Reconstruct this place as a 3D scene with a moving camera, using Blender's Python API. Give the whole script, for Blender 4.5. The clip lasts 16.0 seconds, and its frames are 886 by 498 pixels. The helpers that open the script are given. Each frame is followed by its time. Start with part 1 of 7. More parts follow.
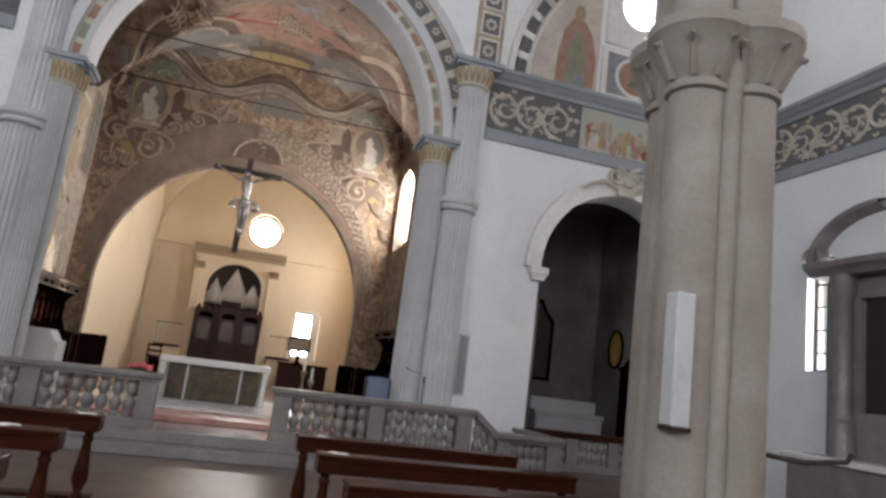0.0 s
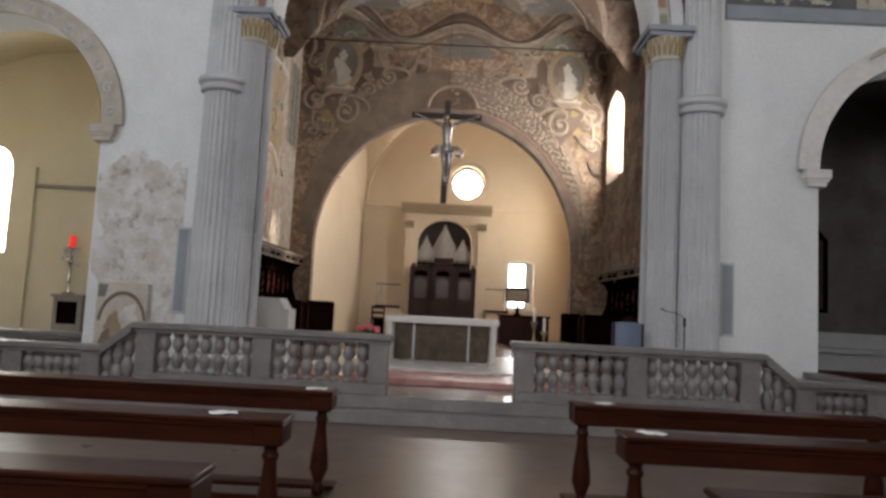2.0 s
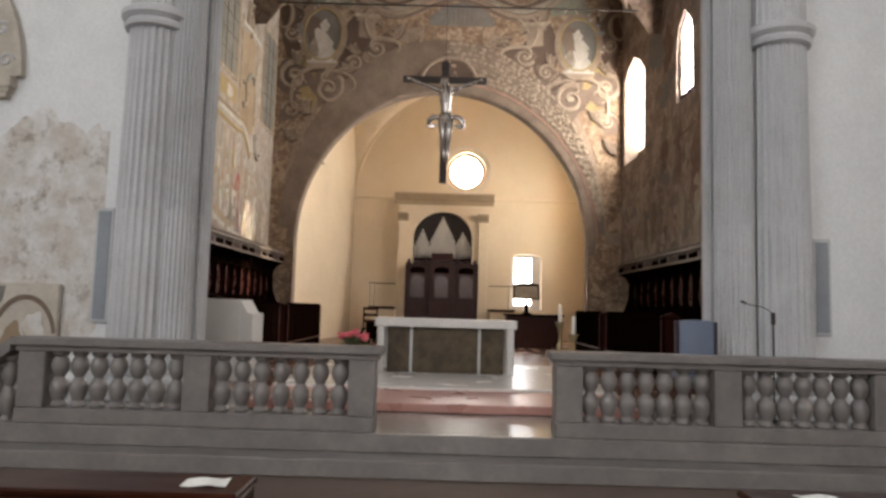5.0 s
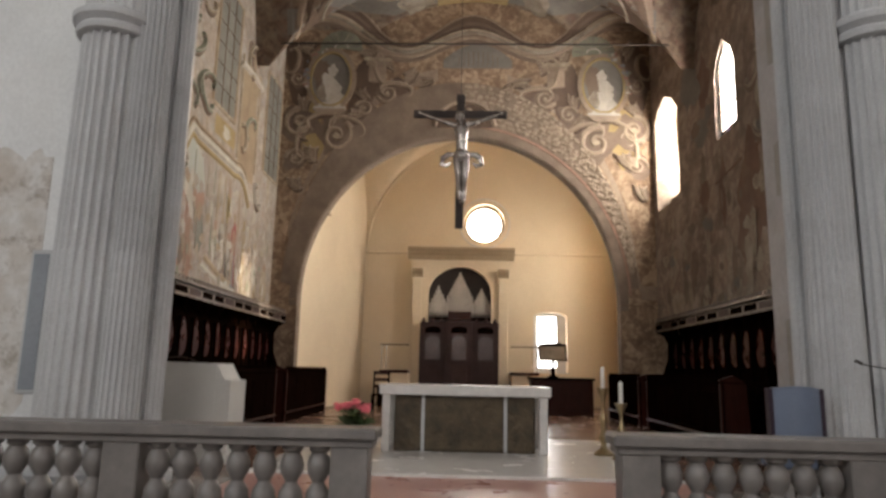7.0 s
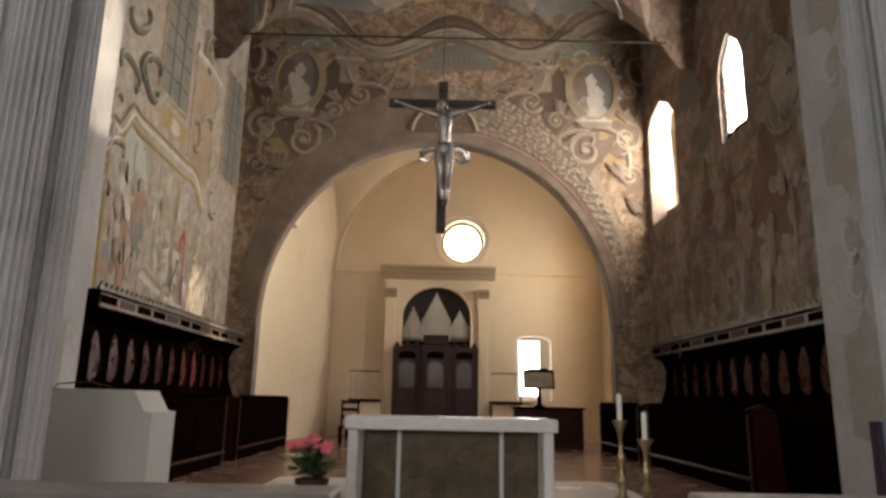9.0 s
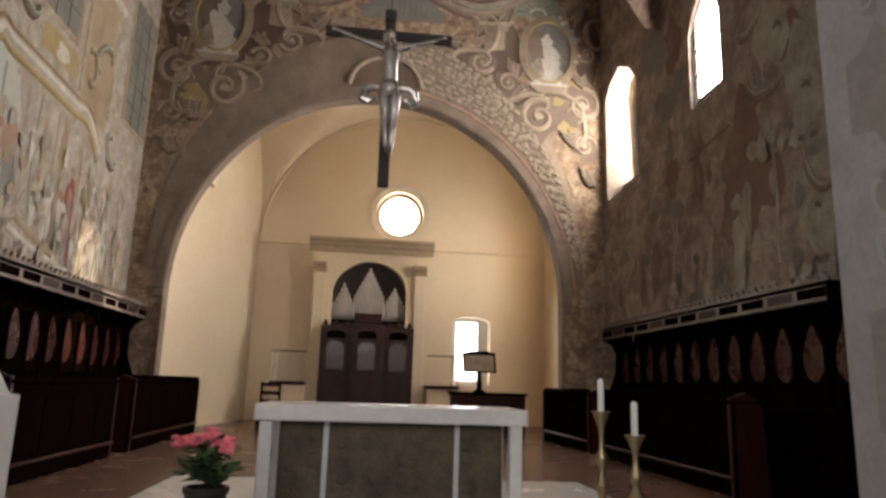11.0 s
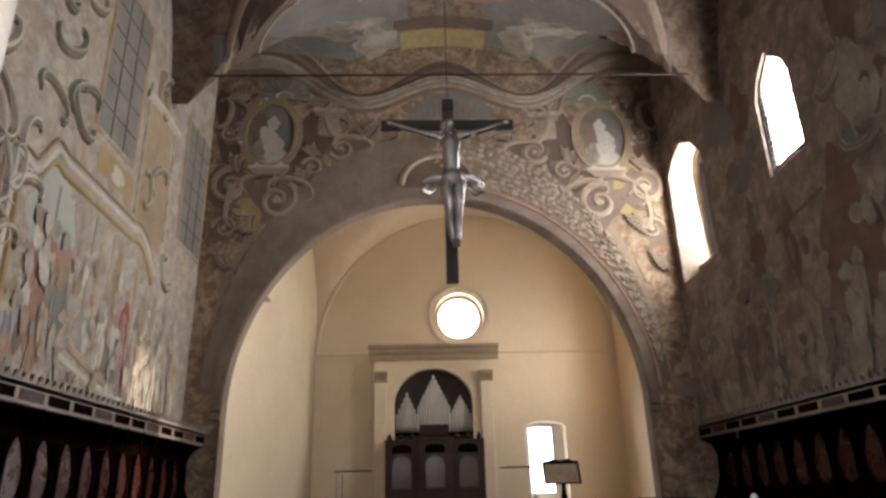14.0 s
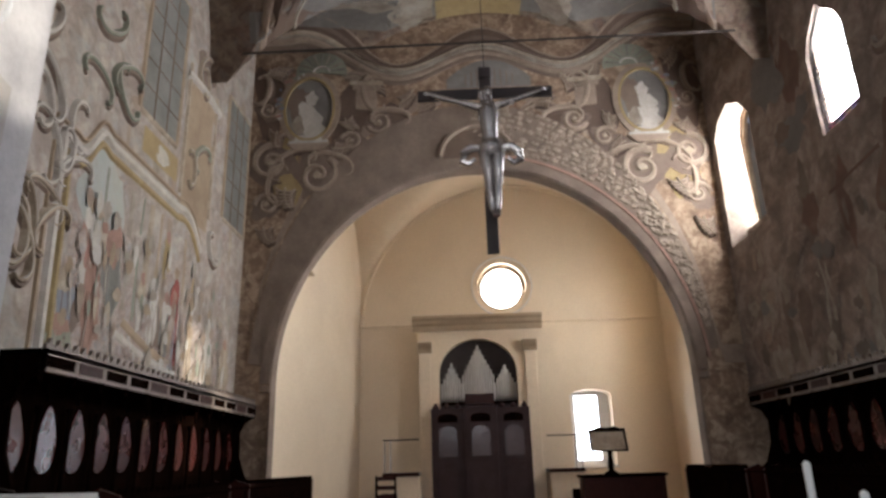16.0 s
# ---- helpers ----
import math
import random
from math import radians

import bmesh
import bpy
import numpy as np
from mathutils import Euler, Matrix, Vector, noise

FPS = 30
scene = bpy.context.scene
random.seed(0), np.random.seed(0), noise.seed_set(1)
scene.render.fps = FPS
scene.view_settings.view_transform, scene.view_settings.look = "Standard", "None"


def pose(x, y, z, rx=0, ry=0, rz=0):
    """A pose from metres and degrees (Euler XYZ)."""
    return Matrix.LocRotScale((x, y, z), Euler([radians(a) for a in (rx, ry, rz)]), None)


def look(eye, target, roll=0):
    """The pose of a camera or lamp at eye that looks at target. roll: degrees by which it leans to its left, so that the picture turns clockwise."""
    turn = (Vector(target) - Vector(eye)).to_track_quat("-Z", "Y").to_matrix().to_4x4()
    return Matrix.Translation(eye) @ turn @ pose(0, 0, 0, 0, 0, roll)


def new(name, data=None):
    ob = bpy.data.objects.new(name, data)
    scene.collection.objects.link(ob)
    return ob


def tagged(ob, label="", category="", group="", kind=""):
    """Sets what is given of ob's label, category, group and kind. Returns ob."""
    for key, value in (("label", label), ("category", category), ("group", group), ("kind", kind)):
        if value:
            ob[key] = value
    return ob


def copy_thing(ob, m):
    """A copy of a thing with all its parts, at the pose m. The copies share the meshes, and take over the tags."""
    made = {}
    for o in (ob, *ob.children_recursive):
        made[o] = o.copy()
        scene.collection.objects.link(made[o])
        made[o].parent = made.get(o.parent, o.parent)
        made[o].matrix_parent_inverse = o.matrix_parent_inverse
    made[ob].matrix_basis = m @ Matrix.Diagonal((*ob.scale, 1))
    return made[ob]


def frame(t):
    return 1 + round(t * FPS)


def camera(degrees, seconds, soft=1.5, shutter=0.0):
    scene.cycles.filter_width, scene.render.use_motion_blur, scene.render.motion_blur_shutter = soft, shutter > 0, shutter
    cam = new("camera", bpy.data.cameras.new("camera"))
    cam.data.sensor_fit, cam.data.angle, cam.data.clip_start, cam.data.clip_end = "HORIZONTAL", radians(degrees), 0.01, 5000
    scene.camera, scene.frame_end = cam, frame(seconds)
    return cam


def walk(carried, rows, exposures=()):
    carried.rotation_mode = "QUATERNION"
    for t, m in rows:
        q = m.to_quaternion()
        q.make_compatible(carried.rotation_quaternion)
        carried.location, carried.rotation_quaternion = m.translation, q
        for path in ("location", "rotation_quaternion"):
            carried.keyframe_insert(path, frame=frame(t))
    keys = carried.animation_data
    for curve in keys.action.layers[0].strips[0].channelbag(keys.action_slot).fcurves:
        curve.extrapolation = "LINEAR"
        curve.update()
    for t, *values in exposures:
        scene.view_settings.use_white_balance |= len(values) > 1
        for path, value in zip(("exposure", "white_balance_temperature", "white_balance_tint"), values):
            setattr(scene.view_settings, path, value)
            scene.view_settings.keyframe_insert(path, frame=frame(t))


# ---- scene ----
cam = camera(66.8, 16.0, soft=2.9)
PATH = [
    (0, (0.358, 1.745, 1.617), (0.889, 3.638, 1.987), 7.3),
    (0.5, (0.31, 2.212, 1.628), (0.59, 4.146, 2.053), 7.3),
    (1, (0.194, 2.715, 1.597), (0.338, 4.661, 2.034), 6.7),
    (1.5, (0.165, 3.124, 1.551), (0.295, 5.097, 1.853), 4.1),
    (2, (0.128, 3.574, 1.539), (0.101, 5.566, 1.712), 2.9),
    (2.5, (0.031, 3.976, 1.57), (-0.085, 5.969, 1.677), 1.9),
    (3, (0.067, 4.43, 1.52), (0.016, 6.429, 1.573), 0.2),
    (3.5, (0.036, 4.867, 1.508), (-0.132, 6.86, 1.533), 1.4),
    (4, (0.013, 5.314, 1.51), (-0.028, 7.313, 1.549), 0.5),
    (4.5, (0.024, 5.779, 1.55), (-0.042, 7.777, 1.619), 0.8),
    (5, (-0.012, 6.227, 1.516), (-0.025, 8.219, 1.691), 1.6),
    (5.2, (-0.005, 6.406, 1.515), (-0.02, 8.396, 1.712), 1.6),
    (7.5, (-0.033, 8.365, 1.537), (-0.106, 10.327, 1.918), 1.2),
    (8, (-0.048, 8.751, 1.543), (0.024, 10.709, 1.946), 0.7),
    (8.5, (-0.077, 9.222, 1.551), (-0.026, 11.173, 1.989), 0.4),
    (9, (-0.176, 9.702, 1.521), (-0.163, 11.653, 1.96), 1.1),
    (9.2, (-0.2, 9.845, 1.529), (-0.18, 11.812, 1.89), 1.1),
    (11.3, (-0.329, 11.691, 1.52), (-0.099, 13.633, 1.94), 1.8),
    (11.5, (-0.429, 11.916, 1.547), (-0.184, 13.845, 2.014), 1.6),
    (12, (-0.496, 12.107, 1.577), (-0.063, 13.994, 2.081), 0.0),
    (12.5, (-0.525, 12.202, 1.63), (-0.109, 14.073, 2.202), -0.6),
    (13, (-0.529, 12.228, 1.649), (-0.309, 14.11, 2.287), -0.4),
    (13.5, (-0.546, 12.207, 1.658), (-0.425, 14.085, 2.336), -1.3),
    (14, (-0.552, 12.208, 1.66), (-0.482, 14.083, 2.353), -1.5),
    (14.5, (-0.55, 12.211, 1.672), (-0.521, 14.095, 2.341), -1.2),
    (15, (-0.543, 12.22, 1.681), (-0.542, 14.113, 2.327), -1.1),
    (15.5, (-0.538, 12.212, 1.674), (-0.567, 14.109, 2.306), -1.3),
    (16, (-0.536, 12.226, 1.669), (-0.592, 14.128, 2.283), -1.7),
]
EXPO = [(0, 0.36, 6300, 10), (1, 0.16, 6050, 10), (2, 0.12, 6400, 10), (3.5, 0.35, 6750, 10), (5, 0.42, 6700, 10), (7.5, 0.06, 6850, 10), (9, -0.03, 6850, 10), (12, 0.08, 6450, 10), (13.5, 0.0, 6250, 10), (15, -0.1, 6050, 10), (16, -0.04, 5850, 10)]
walk(cam, [(t, look(eye, target, roll)) for t, eye, target, roll in PATH], EXPO)

# ---- light ----
def area(name, at, target, w, h, power, colour=(1, 1, 1), spread=180):
    la = bpy.data.lights.new(name, "AREA")
    la.shape, la.size, la.size_y, la.energy, la.color, la.spread = "RECTANGLE", w, h, power, colour, radians(spread)
    ob = new(name, la)
    ob.matrix_world = look(at, target)
    return ob


SKY = (1.0, 0.965, 0.95)
world = bpy.data.worlds.new("world")
scene.world = world
world.use_nodes = True
wn = world.node_tree
sky = wn.nodes.new("ShaderNodeTexSky")
sky.sky_type, sky.sun_disc = "NISHITA", False
sky.sun_elevation, sky.sun_rotation = radians(12.0), radians(61.2)
wn.nodes["Background"].inputs[1].default_value = 0.12
wn.links.new(sky.outputs[0], wn.nodes["Background"].inputs[0])
sl = bpy.data.lights.new("sun", "SUN")
sl.energy, sl.angle, sl.color = 5.0, radians(1.5), (1.0, 0.88, 0.68)
sun = new("sun", sl)
SUNWAY = Vector((-math.sin(radians(61.2)) * math.cos(radians(12.0)), -math.cos(radians(61.2)) * math.cos(radians(12.0)), -math.sin(radians(12.0))))
sun.matrix_world = look((30, 40, 30), Vector((30, 40, 30)) + SUNWAY)

# daylight standing in the window openings
area("light_chancel_1", (5.8, 22.06, 7.85), (0, 22.06, 7.85), 1.3, 2.5, 790, (1.0, 0.965, 0.95))
area("light_chancel_2", (5.88, 25.48, 7.6), (0, 25.48, 7.4), 1.45, 2.9, 360, (1.0, 0.96, 0.9))
area("light_oculus", (0.68, 33.56, 7.06), (0.68, 26, 6.0), 1.8, 1.8, 315, (1.0, 0.97, 0.92))
area("light_apse_window", (3.1, 33.6, 2.65), (3.1, 26, 2.6), 1.1, 2.3, 110, (0.95, 0.97, 1.0))
area("light_apse_side", (6.15, 30.2, 5.6), (0, 30.2, 4.6), 1.2, 2.6, 335, (1.0, 0.96, 0.9))
area("light_lunette", (8.1, 15.5, 10.65), (8.1, 0, 7), 1.4, 1.4, 260, SKY)
area("light_left_chapel", (-11.45, 20.55, 3.7), (-11.45, 10, 3.0), 1.6, 3.2, 340, (1.0, 0.97, 0.9))
area("light_right_window", (11.35, 11.9, 3.5), (0, 11.9, 3.0), 0.7, 2.6, 60, SKY)
# Added fill lamps behind and beside the view, in openings made for them.
area("light_facade", (0.0, -9.2, 8.5), (0, 10, 6.0), 5.0, 5.0, 850, SKY)
area("light_nave_left", (-11.2, 2.0, 9.0), (0, 6.0, 5.0), 5.0, 3.0, 710, (0.88, 0.95, 1.0))
area("light_nave_right", (11.2, 2.0, 9.0), (0, 6.0, 5.0), 5.0, 3.0, 330, SKY)

# ---- materials ----
def mat(name, base, rough=0.6, second=None, scale=3.0, amount=0.5, fine=40.0, bump=0.15, metal=0.0, dirt=None, dirt_scale=0.8, dirt_amount=0.35, spec=0.5, stretch=(1, 1, 1), vary=0.0):
    """Two scales of noise over a base colour, with fine relief; vary: change from piece to piece."""
    m = bpy.data.materials.new(name)
    m.use_nodes = True
    nt = m.node_tree
    N, L = nt.nodes, nt.links
    b = N["Principled BSDF"]
    geo = N.new("ShaderNodeNewGeometry")
    mp = N.new("ShaderNodeMapping")
    mp.inputs["Scale"].default_value = stretch
    L.new(geo.outputs["Position"], mp.inputs[0])

    def noise_tex(s, d, r=0.6):
        n = N.new("ShaderNodeTexNoise")
        n.inputs["Scale"].default_value, n.inputs["Detail"].default_value, n.inputs["Roughness"].default_value = s, d, r
        L.new(mp.outputs[0], n.inputs["Vector"])
        return n

    def ramp(src, lo, hi):
        r = N.new("ShaderNodeMapRange")
        r.inputs[1].default_value, r.inputs[2].default_value = lo, hi
        L.new(src, r.inputs[0])
        return r.outputs[0]

    def mix(fac, a, c, k=1.0):
        x = N.new("ShaderNodeMix")
        x.data_type = "RGBA"
        f = N.new("ShaderNodeMath")
        f.operation = "MULTIPLY"
        L.new(fac, f.inputs[0])
        f.inputs[1].default_value = k
        L.new(f.outputs[0], x.inputs[0])
        for v, i in ((a, 6), (c, 7)):
            if isinstance(v, tuple):
                x.inputs[i].default_value = (*v, 1)
            else:
                L.new(v, x.inputs[i])
        return x.outputs[2]

    second = second or tuple(c * 0.78 for c in base)
    n1, n2 = noise_tex(scale, 6), noise_tex(fine, 4)
    col = mix(ramp(n1.outputs[0], 0.35, 0.65), base, second, amount)
    col = mix(ramp(n2.outputs[0], 0.35, 0.7), col, tuple(c * 0.6 for c in second), 0.25)
    if dirt:
        n3 = noise_tex(dirt_scale, 8, 0.7)
        col = mix(ramp(n3.outputs[0], 0.52, 0.7), col, dirt, dirt_amount)
    if vary:
        oi = N.new("ShaderNodeObjectInfo")
        hsv = N.new("ShaderNodeHueSaturation")
        L.new(ramp(oi.outputs["Random"], 0, 1), hsv.inputs["Value"])
        hsv.inputs["Value"].default_value = 1
        mr = N.new("ShaderNodeMapRange")
        mr.inputs[3].default_value, mr.inputs[4].default_value = 1 - vary, 1 + vary
        L.new(oi.outputs["Random"], mr.inputs[0])
        L.new(mr.outputs[0], hsv.inputs["Value"])
        L.new(col, hsv.inputs["Color"])
        col = hsv.outputs[0]
    L.new(col, b.inputs["Base Color"])
    rr = N.new("ShaderNodeMapRange")
    rr.inputs[3].default_value, rr.inputs[4].default_value = max(0.03, rough - 0.12), min(1, rough + 0.12)
    L.new(n1.outputs[0], rr.inputs[0])
    L.new(rr.outputs[0], b.inputs["Roughness"])
    b.inputs["Metallic"].default_value = metal
    b.inputs["Specular IOR Level"].default_value = spec
    if bump:
        bp = N.new("ShaderNodeBump")
        bp.inputs["Strength"].default_value, bp.inputs["Distance"].default_value = bump, 0.02
        ad = N.new("ShaderNodeMath")
        ad.operation = "ADD"
        L.new(n1.outputs[0], ad.inputs[0])
        L.new(n2.outputs[0], ad.inputs[1])
        L.new(ad.outputs[0], bp.inputs["Height"])
        L.new(bp.outputs[0], b.inputs["Normal"])
    return m


WHITE = mat("white_limewash", (0.77, 0.77, 0.77), 0.85, (0.68, 0.69, 0.7), 0.9, 0.6, 22, 0.2, dirt=(0.5, 0.48, 0.46), dirt_scale=0.5, dirt_amount=0.3)
YELLOW = mat("cream_plaster", (0.73, 0.605, 0.44), 0.85, (0.64, 0.51, 0.355), 0.5, 0.6, 18, 0.15, dirt=(0.54, 0.43, 0.3), dirt_scale=0.4, dirt_amount=0.35)
CHAPEL = mat("ochre_plaster", (0.64, 0.57, 0.42), 0.85, (0.57, 0.5, 0.36), 0.6, 0.6, 20, 0.15)
# Stained plaster, its tones darkened to hold the side chapel's shade.
GREYWALL = mat("shaded_grey_plaster", (0.2, 0.19, 0.185), 0.9, (0.08, 0.065, 0.055), 0.7, 0.8, 14, 0.3, dirt=(0.14, 0.12, 0.1), dirt_scale=0.5, dirt_amount=0.7)
STONE = mat("grey_stone", (0.56, 0.56, 0.57), 0.7, (0.46, 0.46, 0.47), 2.0, 0.6, 35, 0.3, dirt=(0.3, 0.29, 0.28), dirt_scale=1.2, dirt_amount=0.4)
TRIM = mat("grey_painted_trim", (0.3, 0.32, 0.35), 0.8, (0.24, 0.26, 0.29), 2.0, 0.6, 30, 0.2)
PIER = mat("warm_grey_stone", (0.33, 0.295, 0.265), 0.75, (0.235, 0.2, 0.172), 1.2, 0.8, 26, 0.35, dirt=(0.16, 0.125, 0.1), dirt_scale=0.9, dirt_amount=0.4)
FLOORMARBLE = mat("polished_floor_marble", (0.29, 0.26, 0.24), 0.18, (0.21, 0.185, 0.17), 2.0, 0.6, 12, 0.03)
MARBLE = mat("veined_grey_marble", (0.225, 0.203, 0.192), 0.36, (0.14, 0.127, 0.122), 3.0, 0.7, 14, 0.08, dirt=(0.12, 0.108, 0.105), dirt_scale=2.2, dirt_amount=0.4)
MARBLE_W = mat("white_marble", (0.7, 0.67, 0.64), 0.25, (0.58, 0.55, 0.53), 2.0, 0.5, 12, 0.05)
MARBLE_R = mat("red_marble", (0.42, 0.2, 0.17), 0.3, (0.52, 0.3, 0.26), 3.0, 0.7, 16, 0.05)
ROUGHSTONE = mat("rough_rubble_stone", (0.34, 0.265, 0.195), 0.95, (0.24, 0.185, 0.135), 5.0, 0.6, 20, 0.5, vary=0.15)
ARCHSTONE = mat("brown_arch_plaster", (0.25, 0.185, 0.138), 0.95, (0.15, 0.106, 0.076), 1.6, 0.8, 14, 0.4)
FLOOR = mat("brown_polished_floor", (0.115, 0.073, 0.055), 0.32, (0.09, 0.056, 0.043), 1.4, 0.6, 16, 0.025, spec=0.8, dirt=(0.15, 0.108, 0.09), dirt_scale=1.7, dirt_amount=0.35)
TERRA = mat("terracotta_floor", (0.2, 0.11, 0.08), 0.25, (0.14, 0.08, 0.06), 2.0, 0.6, 20, 0.1)
WOOD = mat("varnished_walnut", (0.044, 0.0105, 0.0045), 0.33, (0.016, 0.004, 0.002), 2.0, 0.7, 30, 0.08, stretch=(1, 6, 6), spec=0.1)
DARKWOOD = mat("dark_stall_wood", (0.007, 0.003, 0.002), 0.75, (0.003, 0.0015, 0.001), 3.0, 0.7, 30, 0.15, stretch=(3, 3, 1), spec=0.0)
REDWOOD = mat("reddish_panel_wood", (0.04, 0.009, 0.006), 0.35, (0.02, 0.005, 0.003), 4.0, 0.7, 30, 0.06, stretch=(4, 4, 1), spec=0.15)
POLISH = mat("polished_panel_wood", (0.06, 0.013, 0.01), 0.28, (0.035, 0.008, 0.006), 4.0, 0.7, 30, 0.06, spec=0.2)
POLISH.node_tree.nodes["Principled BSDF"].inputs["Coat Weight"].default_value = 0.3
POLISH.node_tree.nodes["Principled BSDF"].inputs["Coat Roughness"].default_value = 0.12
CROSSWOOD = mat("cross_wood", (0.03, 0.018, 0.015), 0.6, (0.016, 0.01, 0.008), 3.0, 0.7, 30, 0.2)
GILT = mat("worn_gilt_wood", (0.19, 0.15, 0.125), 0.45, (0.13, 0.09, 0.065), 5.0, 0.7, 40, 0.2, metal=0.2)
GOLD = mat("gold_leaf", (0.7, 0.5, 0.18), 0.35, (0.5, 0.33, 0.1), 5.0, 0.6, 40, 0.2, metal=0.8)
BRASS = mat("brass", (0.4, 0.32, 0.19), 0.32, (0.25, 0.18, 0.1), 6.0, 0.6, 40, 0.05, metal=0.9)
SILVER = mat("silver", (0.7, 0.7, 0.7), 0.25, (0.5, 0.5, 0.5), 6.0, 0.6, 40, 0.05, metal=0.95)
TIN = mat("organ_pipe_tin", (0.55, 0.53, 0.5), 0.35, (0.42, 0.4, 0.38), 3.0, 0.6, 30, 0.03, metal=0.7)
IRON = mat("dark_iron", (0.04, 0.035, 0.03), 0.6, (0.06, 0.04, 0.03), 6.0, 0.6, 40, 0.1, metal=0.6)
BRONZE = mat("carved_dark_stone", (0.11, 0.078, 0.042), 0.6, (0.04, 0.028, 0.017), 6.0, 0.8, 25, 0.9)
BODY = mat("silvered_figure", (0.5, 0.47, 0.45), 0.24, (0.36, 0.32, 0.3), 4.0, 0.7, 30, 0.12, metal=0.75)
CLOTHW = mat("white_cloth", (0.55, 0.54, 0.52), 0.9, (0.48, 0.47, 0.45), 3.0, 0.5, 60, 0.1)
BLUE = mat("blue_padded_fabric", (0.16, 0.195, 0.28), 0.3, (0.12, 0.145, 0.2), 3.0, 0.5, 80, 0.15)
DARKPURPLE = mat("dark_purple_vinyl", (0.03, 0.014, 0.03), 0.4, (0.02, 0.01, 0.02), 5.0, 0.6, 40, 0.08)
WAX = mat("candle_wax", (0.85, 0.83, 0.78), 0.5, (0.8, 0.77, 0.7), 3.0, 0.4, 20, 0.02)
PAPER = mat("paper", (0.85, 0.84, 0.8), 0.8, (0.78, 0.77, 0.74), 5.0, 0.4, 40, 0.02)
LEAF = mat("leaf_green", (0.06, 0.1, 0.035), 0.5, (0.035, 0.065, 0.02), 12.0, 0.6, 60, 0.1)
PETAL = mat("pink_petal", (0.75, 0.16, 0.2), 0.6, (0.6, 0.1, 0.14), 12.0, 0.6, 60, 0.05)
REDGLASS = mat("red_lamp_glass", (0.7, 0.04, 0.03), 0.15, (0.5, 0.02, 0.02), 6.0, 0.5, 40, 0.0)
REDGLASS.node_tree.nodes["Principled BSDF"].inputs["Emission Color"].default_value = (1.0, 0.05, 0.04, 1)
REDGLASS.node_tree.nodes["Principled BSDF"].inputs["Emission Strength"].default_value = 0.5
F_TAN = mat("fresco_tan", (0.38, 0.285, 0.185), 0.9, (0.25, 0.175, 0.11), 1.6, 0.8, 9, 0.2, dirt=(0.19, 0.13, 0.09), dirt_scale=0.7, dirt_amount=0.5)
F_BROWN = mat("fresco_brown", (0.21, 0.15, 0.11), 0.9, (0.145, 0.1, 0.075), 2.0, 0.8, 12, 0.2)
F_CREAM = mat("fresco_cream", (0.46, 0.38, 0.28), 0.9, (0.27, 0.2, 0.135), 3.5, 0.9, 14, 0.2)
F_PALE = mat("fresco_pale_grey", (0.56, 0.51, 0.44), 0.9, (0.4, 0.35, 0.29), 3.0, 0.8, 14, 0.2)
F_SKY = mat("fresco_sky", (0.36, 0.38, 0.35), 0.9, (0.44, 0.4, 0.33), 1.5, 0.8, 12, 0.15)
F_GREEN = mat("fresco_green_grey", (0.27, 0.28, 0.21), 0.9, (0.2, 0.19, 0.14), 2.5, 0.7, 14, 0.2)
F_GLASS = mat("fresco_painted_panes", (0.22, 0.21, 0.18), 0.9, (0.14, 0.13, 0.11), 2.0, 0.7, 14, 0.1)
F_RED = mat("fresco_red", (0.34, 0.15, 0.115), 0.9, (0.36, 0.26, 0.2), 5.0, 0.8, 14, 0.2)
F_BLUE = mat("fresco_blue", (0.18, 0.2, 0.25), 0.9, (0.3, 0.28, 0.26), 5.0, 0.8, 14, 0.2)
F_PINK = mat("fresco_rose", (0.36, 0.21, 0.155), 0.9, (0.24, 0.14, 0.1), 2.5, 0.8, 12, 0.2)
F_OCHRE = mat("fresco_ochre", (0.38, 0.28, 0.13), 0.9, (0.26, 0.18, 0.085), 3.0, 0.7, 14, 0.2)
F_FRIEZE = mat("frieze_dark", (0.1, 0.1, 0.105), 0.9, (0.16, 0.15, 0.15), 3.0, 0.7, 14, 0.2)
F_WORN = mat("worn_wall_painting", (0.2, 0.155, 0.115), 0.92, (0.13, 0.095, 0.07), 1.1, 0.9, 7, 0.3, dirt=(0.25, 0.21, 0.16), dirt_scale=1.6, dirt_amount=0.5)


def glass_mat():
    m = bpy.data.materials.new("window_glass")
    m.use_nodes = True
    b = m.node_tree.nodes["Principled BSDF"]
    b.inputs["Transmission Weight"].default_value, b.inputs["Roughness"].default_value, b.inputs["IOR"].default_value = 1.0, 0.05, 1.05
    return m


GLASS = glass_mat()


